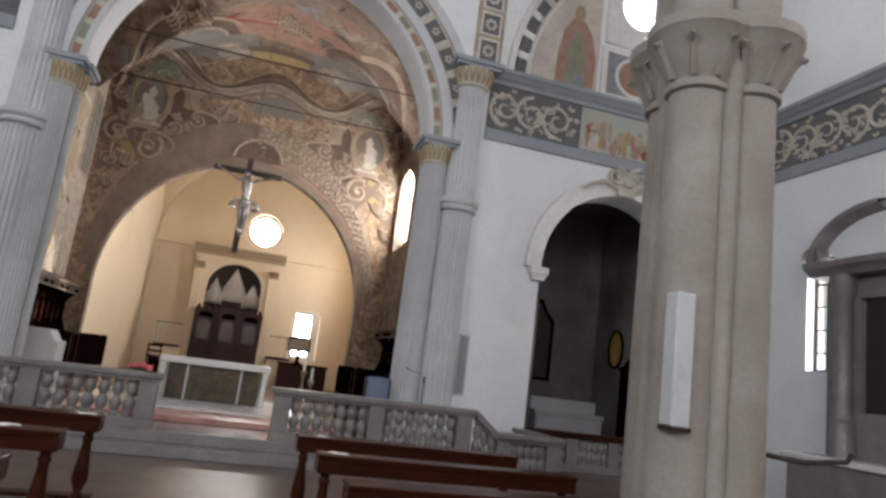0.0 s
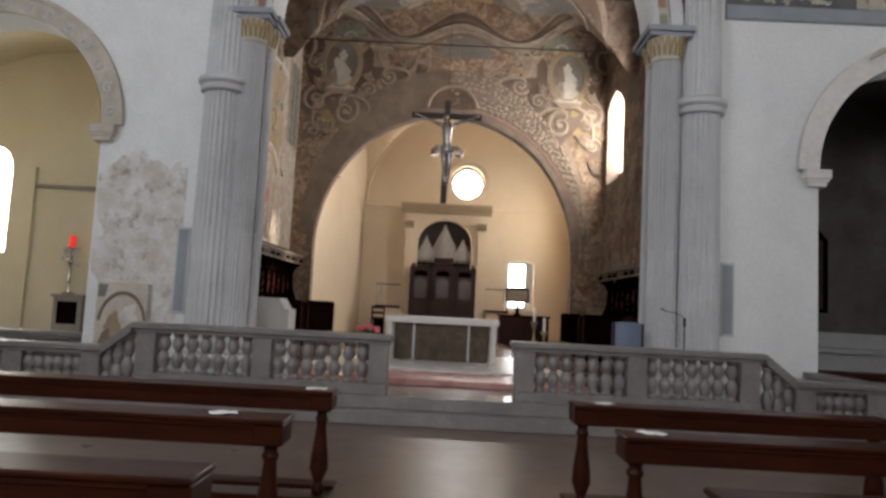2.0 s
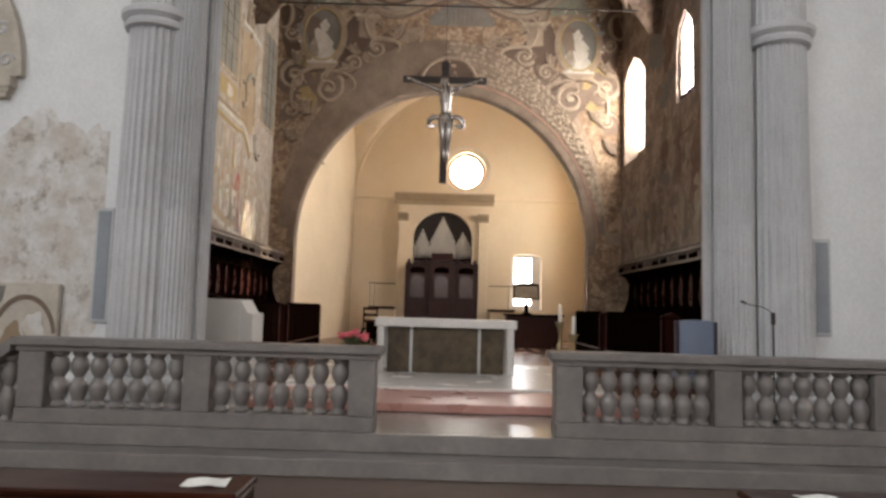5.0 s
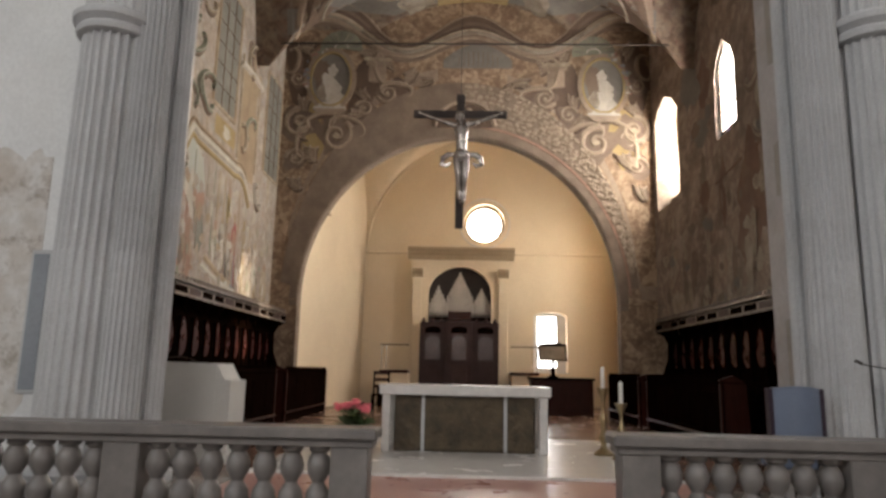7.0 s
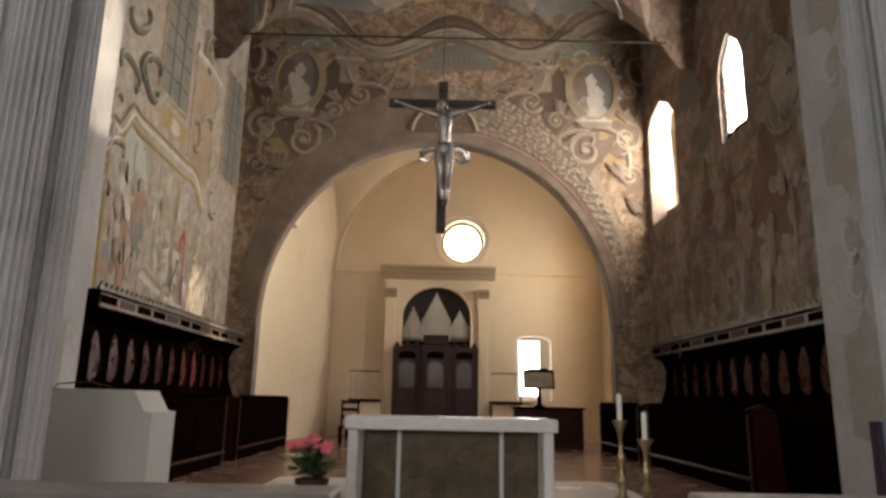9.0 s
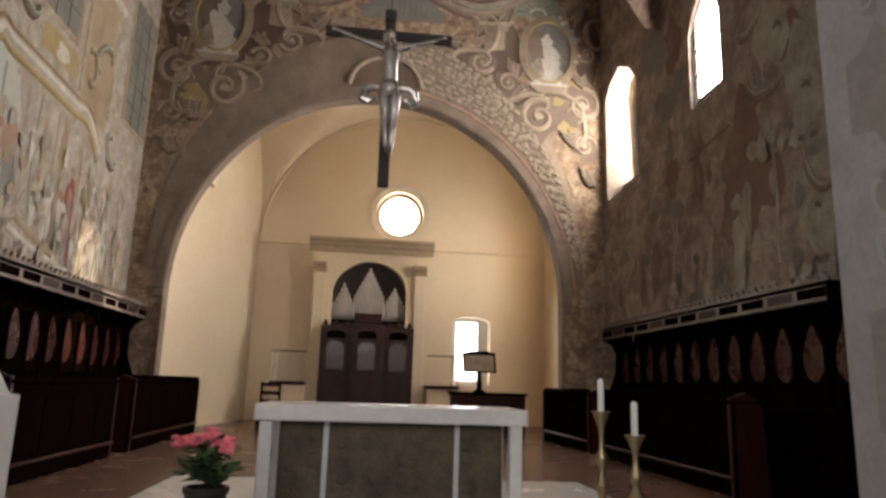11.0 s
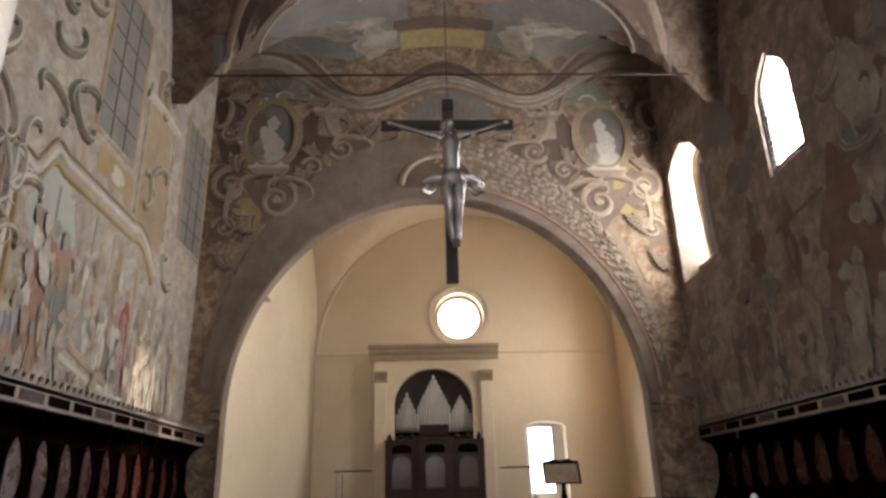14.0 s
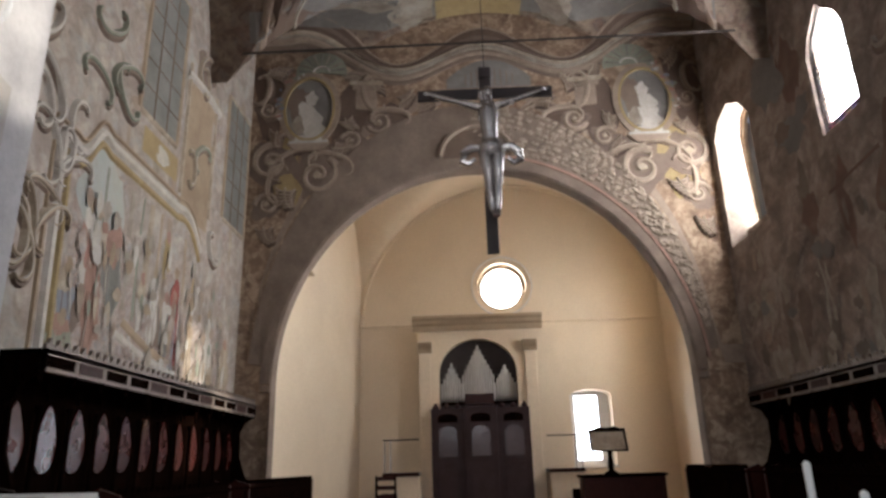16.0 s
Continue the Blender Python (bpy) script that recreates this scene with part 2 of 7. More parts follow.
def fresco(name, stops, scale=1.0, warp=1.6, fine=5.0, bump=0.2):
    """Old wall painting: soft patches of several pigments laid over one another, with brushwork and worn spots."""
    m = bpy.data.materials.new(name)
    m.use_nodes = True
    N, L = m.node_tree.nodes, m.node_tree.links
    b = N["Principled BSDF"]
    b.inputs["Roughness"].default_value = 0.92
    b.inputs["Specular IOR Level"].default_value = 0.25
    geo = N.new("ShaderNodeNewGeometry")

    def field(s, shift, detail, w):
        mp = N.new("ShaderNodeMapping")
        mp.inputs["Location"].default_value = (shift, shift * 0.7, -shift * 0.4)
        L.new(geo.outputs["Position"], mp.inputs[0])
        n = N.new("ShaderNodeTexNoise")
        n.inputs["Scale"].default_value, n.inputs["Detail"].default_value, n.inputs["Roughness"].default_value, n.inputs["Distortion"].default_value = s, detail, 0.55, w
        L.new(mp.outputs[0], n.inputs["Vector"])
        return n.outputs[0]

    def span(src, lo, hi, a, c):
        r = N.new("ShaderNodeMapRange")
        for k, v in enumerate((lo, hi, a, c)):
            r.inputs[k + 1].default_value = v
        L.new(src, r.inputs[0])
        return r.outputs[0]
    col = None
    for k, c in enumerate(stops[1:]):
        x = N.new("ShaderNodeMix")
        x.data_type = "RGBA"
        s = scale * (0.8 + 0.5 * k) if k % 2 == 0 else fine * (0.4 + 0.15 * k)
        L.new(span(field(s, 7.3 * k, 3, warp * 0.5), 0.43, 0.66, 0.0, 0.8), x.inputs[0])
        if col is None:
            x.inputs[6].default_value = (*stops[0], 1)
        else:
            L.new(col, x.inputs[6])
        x.inputs[7].default_value = (*c, 1)
        col = x.outputs[2]
    h = N.new("ShaderNodeHueSaturation")
    d = field(16, 3.0, 5, 0.3)
    L.new(span(d, 0.3, 0.7, 0.85, 1.08), h.inputs["Value"])
    L.new(col, h.inputs["Color"])
    L.new(h.outputs[0], b.inputs["Base Color"])
    bp = N.new("ShaderNodeBump")
    bp.inputs["Strength"].default_value, bp.inputs["Distance"].default_value = bump, 0.02
    L.new(d, bp.inputs["Height"])
    L.new(bp.outputs[0], b.inputs["Normal"])
    return m


FRESCO_ARCH = fresco("arch_fresco", ((0.188, 0.122, 0.08), (0.142, 0.091, 0.061), (0.456, 0.325, 0.216), (0.293, 0.195, 0.129), (0.526, 0.395, 0.273), (0.2, 0.126, 0.082)), 1.5, 2.2, 4.0)
FRESCO_VAULT = fresco("vault_fresco", ((0.125, 0.085, 0.062), (0.2, 0.14, 0.098), (0.22, 0.13, 0.094), (0.29, 0.215, 0.15), (0.191, 0.161, 0.132), (0.276, 0.209, 0.148), (0.104, 0.069, 0.048)), 0.8, 2.4, 3.0)
FRESCO_CLOUD = fresco("cloud_fresco", ((0.168, 0.123, 0.092), (0.254, 0.196, 0.147), (0.298, 0.179, 0.133), (0.306, 0.257, 0.201), (0.237, 0.222, 0.192), (0.289, 0.213, 0.147)), 1.6, 2.0, 5.0)
FRESCO_LEFT = fresco("side_fresco", ((0.256, 0.204, 0.162), (0.435, 0.369, 0.312), (0.514, 0.451, 0.382), (0.375, 0.359, 0.324), (0.473, 0.39, 0.312), (0.305, 0.245, 0.203)), 1.1, 2.0, 4.0)
FRESCO_SCENE = fresco("scene_fresco", ((0.25, 0.205, 0.17), (0.438, 0.363, 0.301), (0.529, 0.467, 0.409), (0.331, 0.317, 0.301), (0.458, 0.354, 0.279), (0.286, 0.205, 0.176)), 2.2, 2.6, 7.0)
FRESCO_WORN = fresco("worn_fresco", ((0.27, 0.212, 0.168), (0.19, 0.143, 0.113), (0.335, 0.272, 0.218), (0.235, 0.168, 0.13), (0.4, 0.33, 0.268), (0.17, 0.128, 0.103)), 0.8, 1.6, 3.0)
PATCH = mat("bared_old_plaster", (0.73, 0.72, 0.71), 0.95, (0.5, 0.44, 0.38), 2.4, 0.85, 16, 0.5, dirt=(0.26, 0.205, 0.16), dirt_scale=4.5, dirt_amount=0.9)
F_DEEPRED = mat("fresco_deep_red", (0.3, 0.07, 0.05), 0.9, (0.2, 0.05, 0.04), 4.0, 0.7, 14, 0.1)
REVEAL = mat("grey_reveal_plaster", (0.52, 0.5, 0.5), 0.9, (0.39, 0.37, 0.372), 1.3, 0.7, 16, 0.2, dirt=(0.27, 0.24, 0.22), dirt_scale=0.9, dirt_amount=0.45)
F_REVEAL = mat("faded_olive_paint", (0.42, 0.39, 0.355), 0.9, (0.33, 0.305, 0.275), 2.2, 0.8, 14, 0.15)
F_RUST = mat("rust_brown_stain", (0.2, 0.115, 0.078), 0.92, (0.14, 0.085, 0.06), 1.3, 0.9, 8, 0.2, dirt=(0.24, 0.18, 0.13), dirt_scale=1.4, dirt_amount=0.6)
F_ORGAN = mat("ochre_moulding_plaster", (0.42, 0.32, 0.21), 0.85, (0.34, 0.25, 0.16), 2.0, 0.6, 18, 0.15)
F_UMBER = mat("fresco_umber", (0.105, 0.068, 0.048), 0.92, (0.16, 0.108, 0.074), 1.8, 0.8, 10, 0.2, dirt=(0.075, 0.048, 0.034), dirt_scale=1.1, dirt_amount=0.6)
F_SLATE = mat("fresco_slate_grey", (0.205, 0.186, 0.163), 0.92, (0.145, 0.126, 0.11), 0.9, 0.8, 9, 0.2, dirt=(0.3, 0.275, 0.24), dirt_scale=1.3, dirt_amount=0.5)
F_BUFF = mat("fresco_buff", (0.36, 0.275, 0.205), 0.92, (0.25, 0.185, 0.135), 2.4, 0.85, 12, 0.2, dirt=(0.2, 0.14, 0.1), dirt_scale=1.5, dirt_amount=0.5)
F_DIM = mat("faded_pale_paint", (0.39, 0.34, 0.27), 0.92, (0.22, 0.175, 0.13), 2.6, 0.9, 10, 0.2, dirt=(0.16, 0.12, 0.09), dirt_scale=1.8, dirt_amount=0.6)

# ---- building tools ----
def link(name, bm, material, smooth=False):
    me = bpy.data.meshes.new(name)
    bmesh.ops.recalc_face_normals(bm, faces=bm.faces)
    bm.to_mesh(me)
    bm.free()
    me.materials.append(material)
    if smooth:
        for p in me.polygons:
            p.use_smooth = True
        me.set_sharp_from_angle(angle=radians(40))
    return new(name, me)


def part(name, bm, material, parent, label="", smooth=False):
    ob = link(name, bm, material, smooth)
    ob.parent = parent
    if label:
        ob["label"] = label
    return ob


def setting(name, bm, material, label, category, smooth=False):
    return tagged(link(name, bm, material, smooth), label, category, kind="structure")


def thing(name, label, category, group="", at=(0, 0, 0), turn=0.0):
    e = new(name)
    e.empty_display_size = 0.1
    e.matrix_world = pose(*at, 0, 0, turn)
    return tagged(e, label, category, group)


def box(bm, x0, x1, y0, y1, z0, z1, bevel=0.0):
    vs = [bm.verts.new((x, y, z)) for x in (x0, x1) for y in (y0, y1) for z in (z0, z1)]
    fs = [bm.faces.new([vs[i] for i in q]) for q in ((0, 1, 3, 2), (4, 6, 7, 5), (0, 4, 5, 1), (2, 3, 7, 6), (0, 2, 6, 4), (1, 5, 7, 3))]
    if bevel:
        es = {e for f in fs for e in f.edges}
        bmesh.ops.bevel(bm, geom=list(es), offset=bevel, segments=1, affect="EDGES", profile=0.5)
    return bm


def B(*a):
    return box(bmesh.new(), *a)


def lathe(bm, prof, n=16, c=(0, 0, 0), a0=0.0, a1=360.0, flutes=None):
    """Turned body round the z axis through c; prof: (radius, height)."""
    full = abs(a1 - a0) >= 360
    k = n if full else n + 1
    rings = []
    for r, z in prof:
        ring = []
        for i in range(k):
            a = radians(a0 + (a1 - a0) * i / n)
            rr = r if flutes is None else r - flutes[i % len(flutes)]
            ring.append(bm.verts.new((c[0] + rr * math.cos(a), c[1] + rr * math.sin(a), c[2] + z)))
        rings.append(ring)
    for p, q in zip(rings, rings[1:]):
        for i in range(k if full else k - 1):
            j = (i + 1) % k
            bm.faces.new((p[i], p[j], q[j], q[i]))
    for ring, flip in ((rings[0], True), (rings[-1], False)):
        if prof[0 if flip else -1][0] > 1e-4:
            bm.faces.new(ring[::-1] if flip else ring)
    return bm


def poly(bm, outline, holes, depth, place):
    """A slab from a 2D outline with holes, depth thick; place maps (u, v, w) to the world."""
    tmp = bmesh.new()
    edges = []
    for loop in [outline, *holes]:
        vs = [tmp.verts.new((u, v, 0)) for u, v in loop]
        edges += [tmp.edges.new((vs[i], vs[(i + 1) % len(vs)])) for i in range(len(vs))]
    if holes or len(outline) > 8:
        bmesh.ops.triangle_fill(tmp, edges=edges, use_beauty=True, normal=(0, 0, 1))
    else:
        tmp.faces.new([e.verts[0] for e in edges])
    ret = bmesh.ops.extrude_face_region(tmp, geom=tmp.faces[:])
    for v in ret["geom"]:
        if isinstance(v, bmesh.types.BMVert):
            v.co.z = depth
    made = {v: bm.verts.new(Vector(place(*v.co))) for v in tmp.verts}
    for f in tmp.faces:
        bm.faces.new([made[v] for v in f.verts])
    tmp.free()
    return bm


def onY(y):
    return lambda u, v, w: (u, y + w, v)


def onX(x, s=1):
    return lambda u, v, w: (x + s * w, u, v)


def onZ(z):
    return lambda u, v, w: (u, v, z + w)


def arch(cx, hw, z0, spring, rise, n=24):
    """Outline of an opening with a round head, from its foot."""
    pts = [(cx - hw, z0)] + [(cx - hw * math.cos(math.pi * i / n), spring + rise * math.sin(math.pi * i / n)) for i in range(n + 1)] + [(cx + hw, z0)]
    return pts


def ellipse(cx, cz, a, b, n=32):
    return [(cx + a * math.cos(2 * math.pi * i / n), cz + b * math.sin(2 * math.pi * i / n)) for i in range(n)]


def band(cx, cz, a0, b0, a1, b1, t0=0.0, t1=180.0, n=40):
    """Outline of a ring piece between two ellipses."""
    A = [radians(t0 + (t1 - t0) * i / n) for i in range(n + 1)]
    return [(cx + a1 * math.cos(t), cz + b1 * math.sin(t)) for t in A] + [(cx + a0 * math.cos(t), cz + b0 * math.sin(t)) for t in A[::-1]]


def strip(pts, w, closed=False):
    """Outline of a ribbon of width w (a number or a function of 0..1) along 2D points."""
    L, R = [], []
    n = len(pts)
    for i, p in enumerate(pts):
        a, b = Vector(pts[max(0, i - 1)]), Vector(pts[min(n - 1, i + 1)])
        d = (b - a).normalized()
        h = (w(i / (n - 1)) if callable(w) else w) / 2
        L.append((p[0] - d.y * h, p[1] + d.x * h))
        R.append((p[0] + d.y * h, p[1] - d.x * h))
    return L, R


def ribbon(bm, pts, w, depth, place):
    """A raised ribbon with a ridged section along 2D points."""
    L, R = strip(pts, w)
    rows = []
    for p, l, r in zip(pts, L, R):
        rows.append([bm.verts.new(Vector(place(q[0], q[1], d))) for q, d in ((l, 0), (tuple((Vector(l) * 0.7 + Vector(r) * 0.3)), depth), (tuple((Vector(l) * 0.3 + Vector(r) * 0.7)), depth), (r, 0))])
    for a, b in zip(rows, rows[1:]):
        for i in range(3):
            bm.faces.new((a[i], a[i + 1], b[i + 1], b[i]))
    return bm


def spiral(cx, cz, r, turns, start=0.0, n=30, flip=1):
    return [(cx + flip * r * (1 - 0.85 * i / n) * math.cos(radians(start) + 2 * math.pi * turns * i / n), cz + r * (1 - 0.85 * i / n) * math.sin(radians(start) + 2 * math.pi * turns * i / n)) for i in range(n + 1)]


def tube(bm, pts, r, n=8):
    rings = []
    for i, p in enumerate(pts):
        a, b = Vector(pts[max(0, i - 1)]), Vector(pts[min(len(pts) - 1, i + 1)])
        d = (b - a).normalized()
        u = d.cross(Vector((0.31, 0.2, 0.93))).normalized()
        v = d.cross(u)
        rr = r(i / (len(pts) - 1)) if callable(r) else r
        rings.append([bm.verts.new(Vector(p) + rr * (math.cos(2 * math.pi * k / n) * u + math.sin(2 * math.pi * k / n) * v)) for k in range(n)])
    for p, q in zip(rings, rings[1:]):
        for k in range(n):
            bm.faces.new((p[k], p[(k + 1) % n], q[(k + 1) % n], q[k]))
    bm.faces.new(rings[0][::-1])
    bm.faces.new(rings[-1])
    return bm


def blob(bm, c, r, n=2, squash=(1, 1, 1)):
    bmesh.ops.create_icosphere(bm, subdivisions=n, radius=r, matrix=Matrix.Translation(c) @ Matrix.Diagonal((*squash, 1)))
    return bm


def moulding(bm, x0, x1, prof, place):
    """A straight cornice along u from x0 to x1; prof: (out, height) points from bottom to top, closed at the wall."""
    A = [bm.verts.new(Vector(place(x0, z, w))) for w, z in prof]
    C = [bm.verts.new(Vector(place(x1, z, w))) for w, z in prof]
    n = len(prof)
    for i in range(n):
        j = (i + 1) % n
        bm.faces.new((A[i], A[j], C[j], C[i]))
    bm.faces.new(A)
    bm.faces.new(C[::-1])
    return bm

# ---- structure ----
Z2 = 0.33   # presbytery floor
ZA = 0.46   # altar platform
setting("floor", B(-11.2, 11.2, -10, 16.0, -0.3, 0.0), FLOOR, "brown polished nave floor with dull reflections", "floor")
setting("floor_presbytery", B(-4.35, 4.5, 12.62, 15.61, 0.004, Z2), FLOORMARBLE, "grey marble presbytery floor above two steps", "floor")
setting("floor_chancel", B(-5.4, 5.6, 15.61, 34, -0.3, Z2), TERRA, "reddish tiled chancel floor", "floor")
setting("trim_step_edge", box(bmesh.new(), -4.36, 4.51, 12.6, 12.66, 0.16, Z2 + 0.003, 0.01), MARBLE, "worn grey marble edge of the presbytery floor", "step edge")
setting("step_1", box(bmesh.new(), -4.35, 4.5, 12.28, 12.62, 0.0, 0.16, 0.012), MARBLE, "worn grey marble step in front of the presbytery", "step")
bm = bmesh.new()
box(bm, -2.3, 2.3, 13.95, 15.3, Z2 + 0.002, Z2 + 0.10, 0.01)
setting("step_2", bm, MARBLE_R, "red marble step below the altar", "step")
setting("step_3", box(bmesh.new(), -2.3, 2.3, 15.3, 19.4, Z2 + 0.002, ZA, 0.01), MARBLE_W, "white marble altar platform", "step")

BIG = [(-3.35, -0.25), (3.55, -0.25), (3.55, 6.25), (3.33, 6.25)] + [(0.1 + 3.23 * math.cos(math.pi * i / 40), 6.3 + 3.23 * math.sin(math.pi * i / 40)) for i in range(41)] + [(-3.13, 6.25), (-3.35, 6.25)]
RARCH = arch(7.95, 1.83, -0.25, 4.1, 1.9)
LARCH = arch(-7.72, 1.87, -0.25, 4.3, 1.87)
ROUND = ellipse(8.1, 10.65, 0.52, 0.52)
setting("wall_front", poly(bmesh.new(), [(-11.2, -0.3), (11.2, -0.3), (11.2, 15), (-11.2, 15)], [BIG, RARCH, LARCH, ROUND], 0.72, onY(14.6)), WHITE, "whitewashed stone wall with a tall chancel arch", "wall")
# High side openings and the back opening are added for the fill lamps.
setting("wall_right", poly(bmesh.new(), [(-10, -0.3), (14.6, -0.3), (14.6, 15), (-10, 15)], [arch(12.0, 0.38, 2.6, 4.5, 0.36, 8), [(-0.5, 7.5), (4.5, 7.5), (4.5, 10.5), (-0.5, 10.5)]], 0.5, onX(10.9)), WHITE, "whitewashed nave wall with a narrow window", "wall")
setting("wall_left", poly(bmesh.new(), [(-10, -0.3), (14.6, -0.3), (14.6, 15), (-10, 15)], [[(-0.5, 7.5), (4.5, 7.5), (4.5, 10.5), (-0.5, 10.5)]], 0.5, onX(-10.9, -1)), WHITE, "whitewashed nave wall", "wall")
setting("wall_back", poly(bmesh.new(), [(-11.2, -0.3), (11.2, -0.3), (11.2, 15), (-11.2, 15)], [[(-2.5, 6), (2.5, 6), (2.5, 11), (-2.5, 11)]], 0.5, onY(-9.5)), WHITE, "unseen whitewashed entrance wall, opening added for fill light", "wall")
setting("ceiling_nave", B(-11.2, 11.2, -10, 15.6, 14.2, 14.6), WHITE, "plain white nave ceiling", "ceiling")

# chancel
W1 = [(21.5, 6.75), (22.62, 6.75), (22.62, 8.25), (22.45, 8.6), (22.06, 8.95), (21.67, 8.6), (21.5, 8.25)]
W2 = [(24.75, 6.3), (26.2, 6.3), (26.2, 8.55), (26.0, 8.95), (25.48, 9.3), (24.95, 8.95), (24.75, 8.55)]
setting("wall_chancel_left", poly(bmesh.new(), [(15.3, -0.3), (27.3, -0.3), (27.3, 14), (15.3, 14)], [], 0.4, onX(-5.4, -1)), FRESCO_LEFT, "painted left chancel wall", "wall")
setting("wall_chancel_right", poly(bmesh.new(), [(15.3, -0.3), (26.58, -0.3), (26.58, 14), (15.3, 14)], [W1, W2], 0.42, onX(5.6)), FRESCO_WORN, "stained chancel wall with faded wall painting and two windows", "wall")
ACX, AHW, ASP, ARI = -0.22, 4.42, 3.4, 4.72
INNER = arch(ACX, AHW, -0.25, ASP, ARI, 40)
setting("wall_arch", poly(bmesh.new(), [(-5.4, -0.3), (5.6, -0.3), (5.6, 14), (-5.4, 14)], [INNER], 0.3, onY(26.3)), FRESCO_ARCH, "painted wall over the round apse arch", "wall")
# stone band of the arch
bm = bmesh.new()
poly(bm, band(ACX, ASP, AHW + 0.02, ARI + 0.02, AHW + 0.5, ARI + 1.62, 4, 176), [], 0.05, lambda u, v, w: (u, 26.298 - w, v))
setting("trim_arch_stone", bm, ARCHSTONE, "rough brown stone band round the apse arch", "arch trim")
bm = bmesh.new()
poly(bm, band(ACX, ASP, AHW - 0.03, ARI - 0.03, AHW + 0.001, ARI + 0.001, 0, 180, 60), [], 0.37, onY(26.24))
for s in (-1, 1):
    a, b = sorted((ACX + s * (AHW - 0.03), ACX + s * (AHW + 0.001)))
    box(bm, a, b, 26.24, 26.61, Z2, ASP)
setting("trim_arch_soffit", bm, ARCHSTONE, "dark brown plaster lining of the apse arch", "arch trim")
# vault over the chancel: a tunnel crossed by three lunettes on each side
BAYS = (18.6, 22.0, 25.4)


def vault_z(x, y):
    tunnel = 8.3 + 4.0 * max(0.0, 1 - ((x - 0.1) / 5.5) ** 2) ** 0.85
    c = min(BAYS, key=lambda k: abs(y - k))
    return max(tunnel, 8.5 + 3.4 * math.sqrt(max(0.0, 1 - ((y - c) / 1.7) ** 2)))


def wall_x(y):
    """Face of the right chancel wall, which leans in towards the apse arch."""
    return 5.6 - 0.4 * max(0.0, (y - 23.4) / 2.9)


bm = bmesh.new()
xs = [0.1 - 5.51 * math.cos(math.pi * i / 120) for i in range(121)]
ys = [15.31 + 11.04 * j / 240 for j in range(241)]
g = [[bm.verts.new((x, y, vault_z(x, y))) for y in ys] for x in xs]
for i in range(120):
    for j in range(240):
        bm.faces.new((g[i][j], g[i][j + 1], g[i + 1][j + 1], g[i + 1][j]))
setting("ceiling_chancel", bm, FRESCO_VAULT, "frescoed groined vault in brown and rose tones", "ceiling", True)
SPLAY = [(24.7, 6.05), (26.08, 5.92), (26.08, 8.45), (25.8, 8.8), (25.42, 9.0), (25.02, 8.8), (24.7, 8.4)]
setting("wall_window_bay", poly(bmesh.new(), [(23.4, 2.9), (26.298, 2.9), (26.298, 13), (23.4, 13)], [SPLAY], 0.42, lambda u, v, w: (wall_x(u) + w, u, v)), FRESCO_WORN, "stained wall round a deep window beside the arch", "wall")
setting("roof_chancel", B(-5.8, 6.4, 15.3, 34, 14.0, 14.2), WHITE, "plain roof over the vaults", "roof")

# apse room
OCU = ellipse(0.68, 7.06, 0.78, 0.78)
AW = [(2.72, 1.72), (3.42, 1.72), (3.42, 3.6), (2.72, 3.6)]
setting("wall_apse_back", poly(bmesh.new(), [(-5.6, -0.3), (6.2, -0.3), (6.2, 14), (-5.6, 14)], [OCU, arch(3.15, 0.62, 1.55, 3.55, 0.2, 8)], 0.6, onY(33.0)), YELLOW, "cream plaster end wall with a round window", "wall")
bm = bmesh.new()
for a, b in (((-4.83, 26.59), (-3.8, 33.05)),):
    vs = [bm.verts.new(p) for p in ((a[0], a[1], -0.3), (b[0], b[1], -0.3), (b[0], b[1], 14), (a[0], a[1], 14), (a[0] - 0.5, a[1], -0.3), (b[0] - 0.5, b[1], -0.3), (b[0] - 0.5, b[1], 14), (a[0] - 0.5, a[1], 14))]
    for q in ((0, 1, 2, 3), (7, 6, 5, 4), (0, 4, 5, 1), (3, 2, 6, 7), (0, 3, 7, 4), (1, 5, 6, 2)):
        bm.faces.new([vs[i] for i in q])
setting("wall_apse_left", bm, YELLOW, "cream plaster side wall of the apse", "wall")
setting("wall_apse_right", poly(bmesh.new(), [(26.59, -0.3), (33.05, -0.3), (33.05, 14), (26.59, 14)], [arch(30.2, 0.65, 4.3, 6.4, 0.6, 10)], 0.6, onX(5.56)), YELLOW, "cream plaster side wall of the apse with a window", "wall")
bm = bmesh.new()
g = []
for i in range(49):
    x = -4.8 + 10.6 * i / 48
    row = []
    for j in range(33):
        y = 26.59 + 6.46 * j / 32
        a = max(0.0, 1 - ((x - 0.95) / 4.78) ** 2) ** 0.5
        c = max(0.0, 1 - ((y - 30.1) / 3.0) ** 2) ** 0.5
        row.append(bm.verts.new((x, y, 5.9 + 4.6 * max(a, c))))
    g.append(row)
for i in range(48):
    for j in range(32):
        bm.faces.new((g[i][j], g[i][j + 1], g[i + 1][j + 1], g[i + 1][j]))
setting("ceiling_apse", bm, YELLOW, "cream plaster groin vault over the apse", "ceiling", True)

# Unseen walls added outside to keep sun out of the apse and nave windows.
setting("wall_outside_east", B(-3, 15.5, 36.0, 36.4, -0.3, 14), GREYWALL, "unseen wall added beyond the apse to block sun", "wall")
setting("wall_outside_south", B(12.6, 12.9, 11.0, 18.5, -0.3, 9), GREYWALL, "unseen wall added beyond the nave to block sun", "wall")

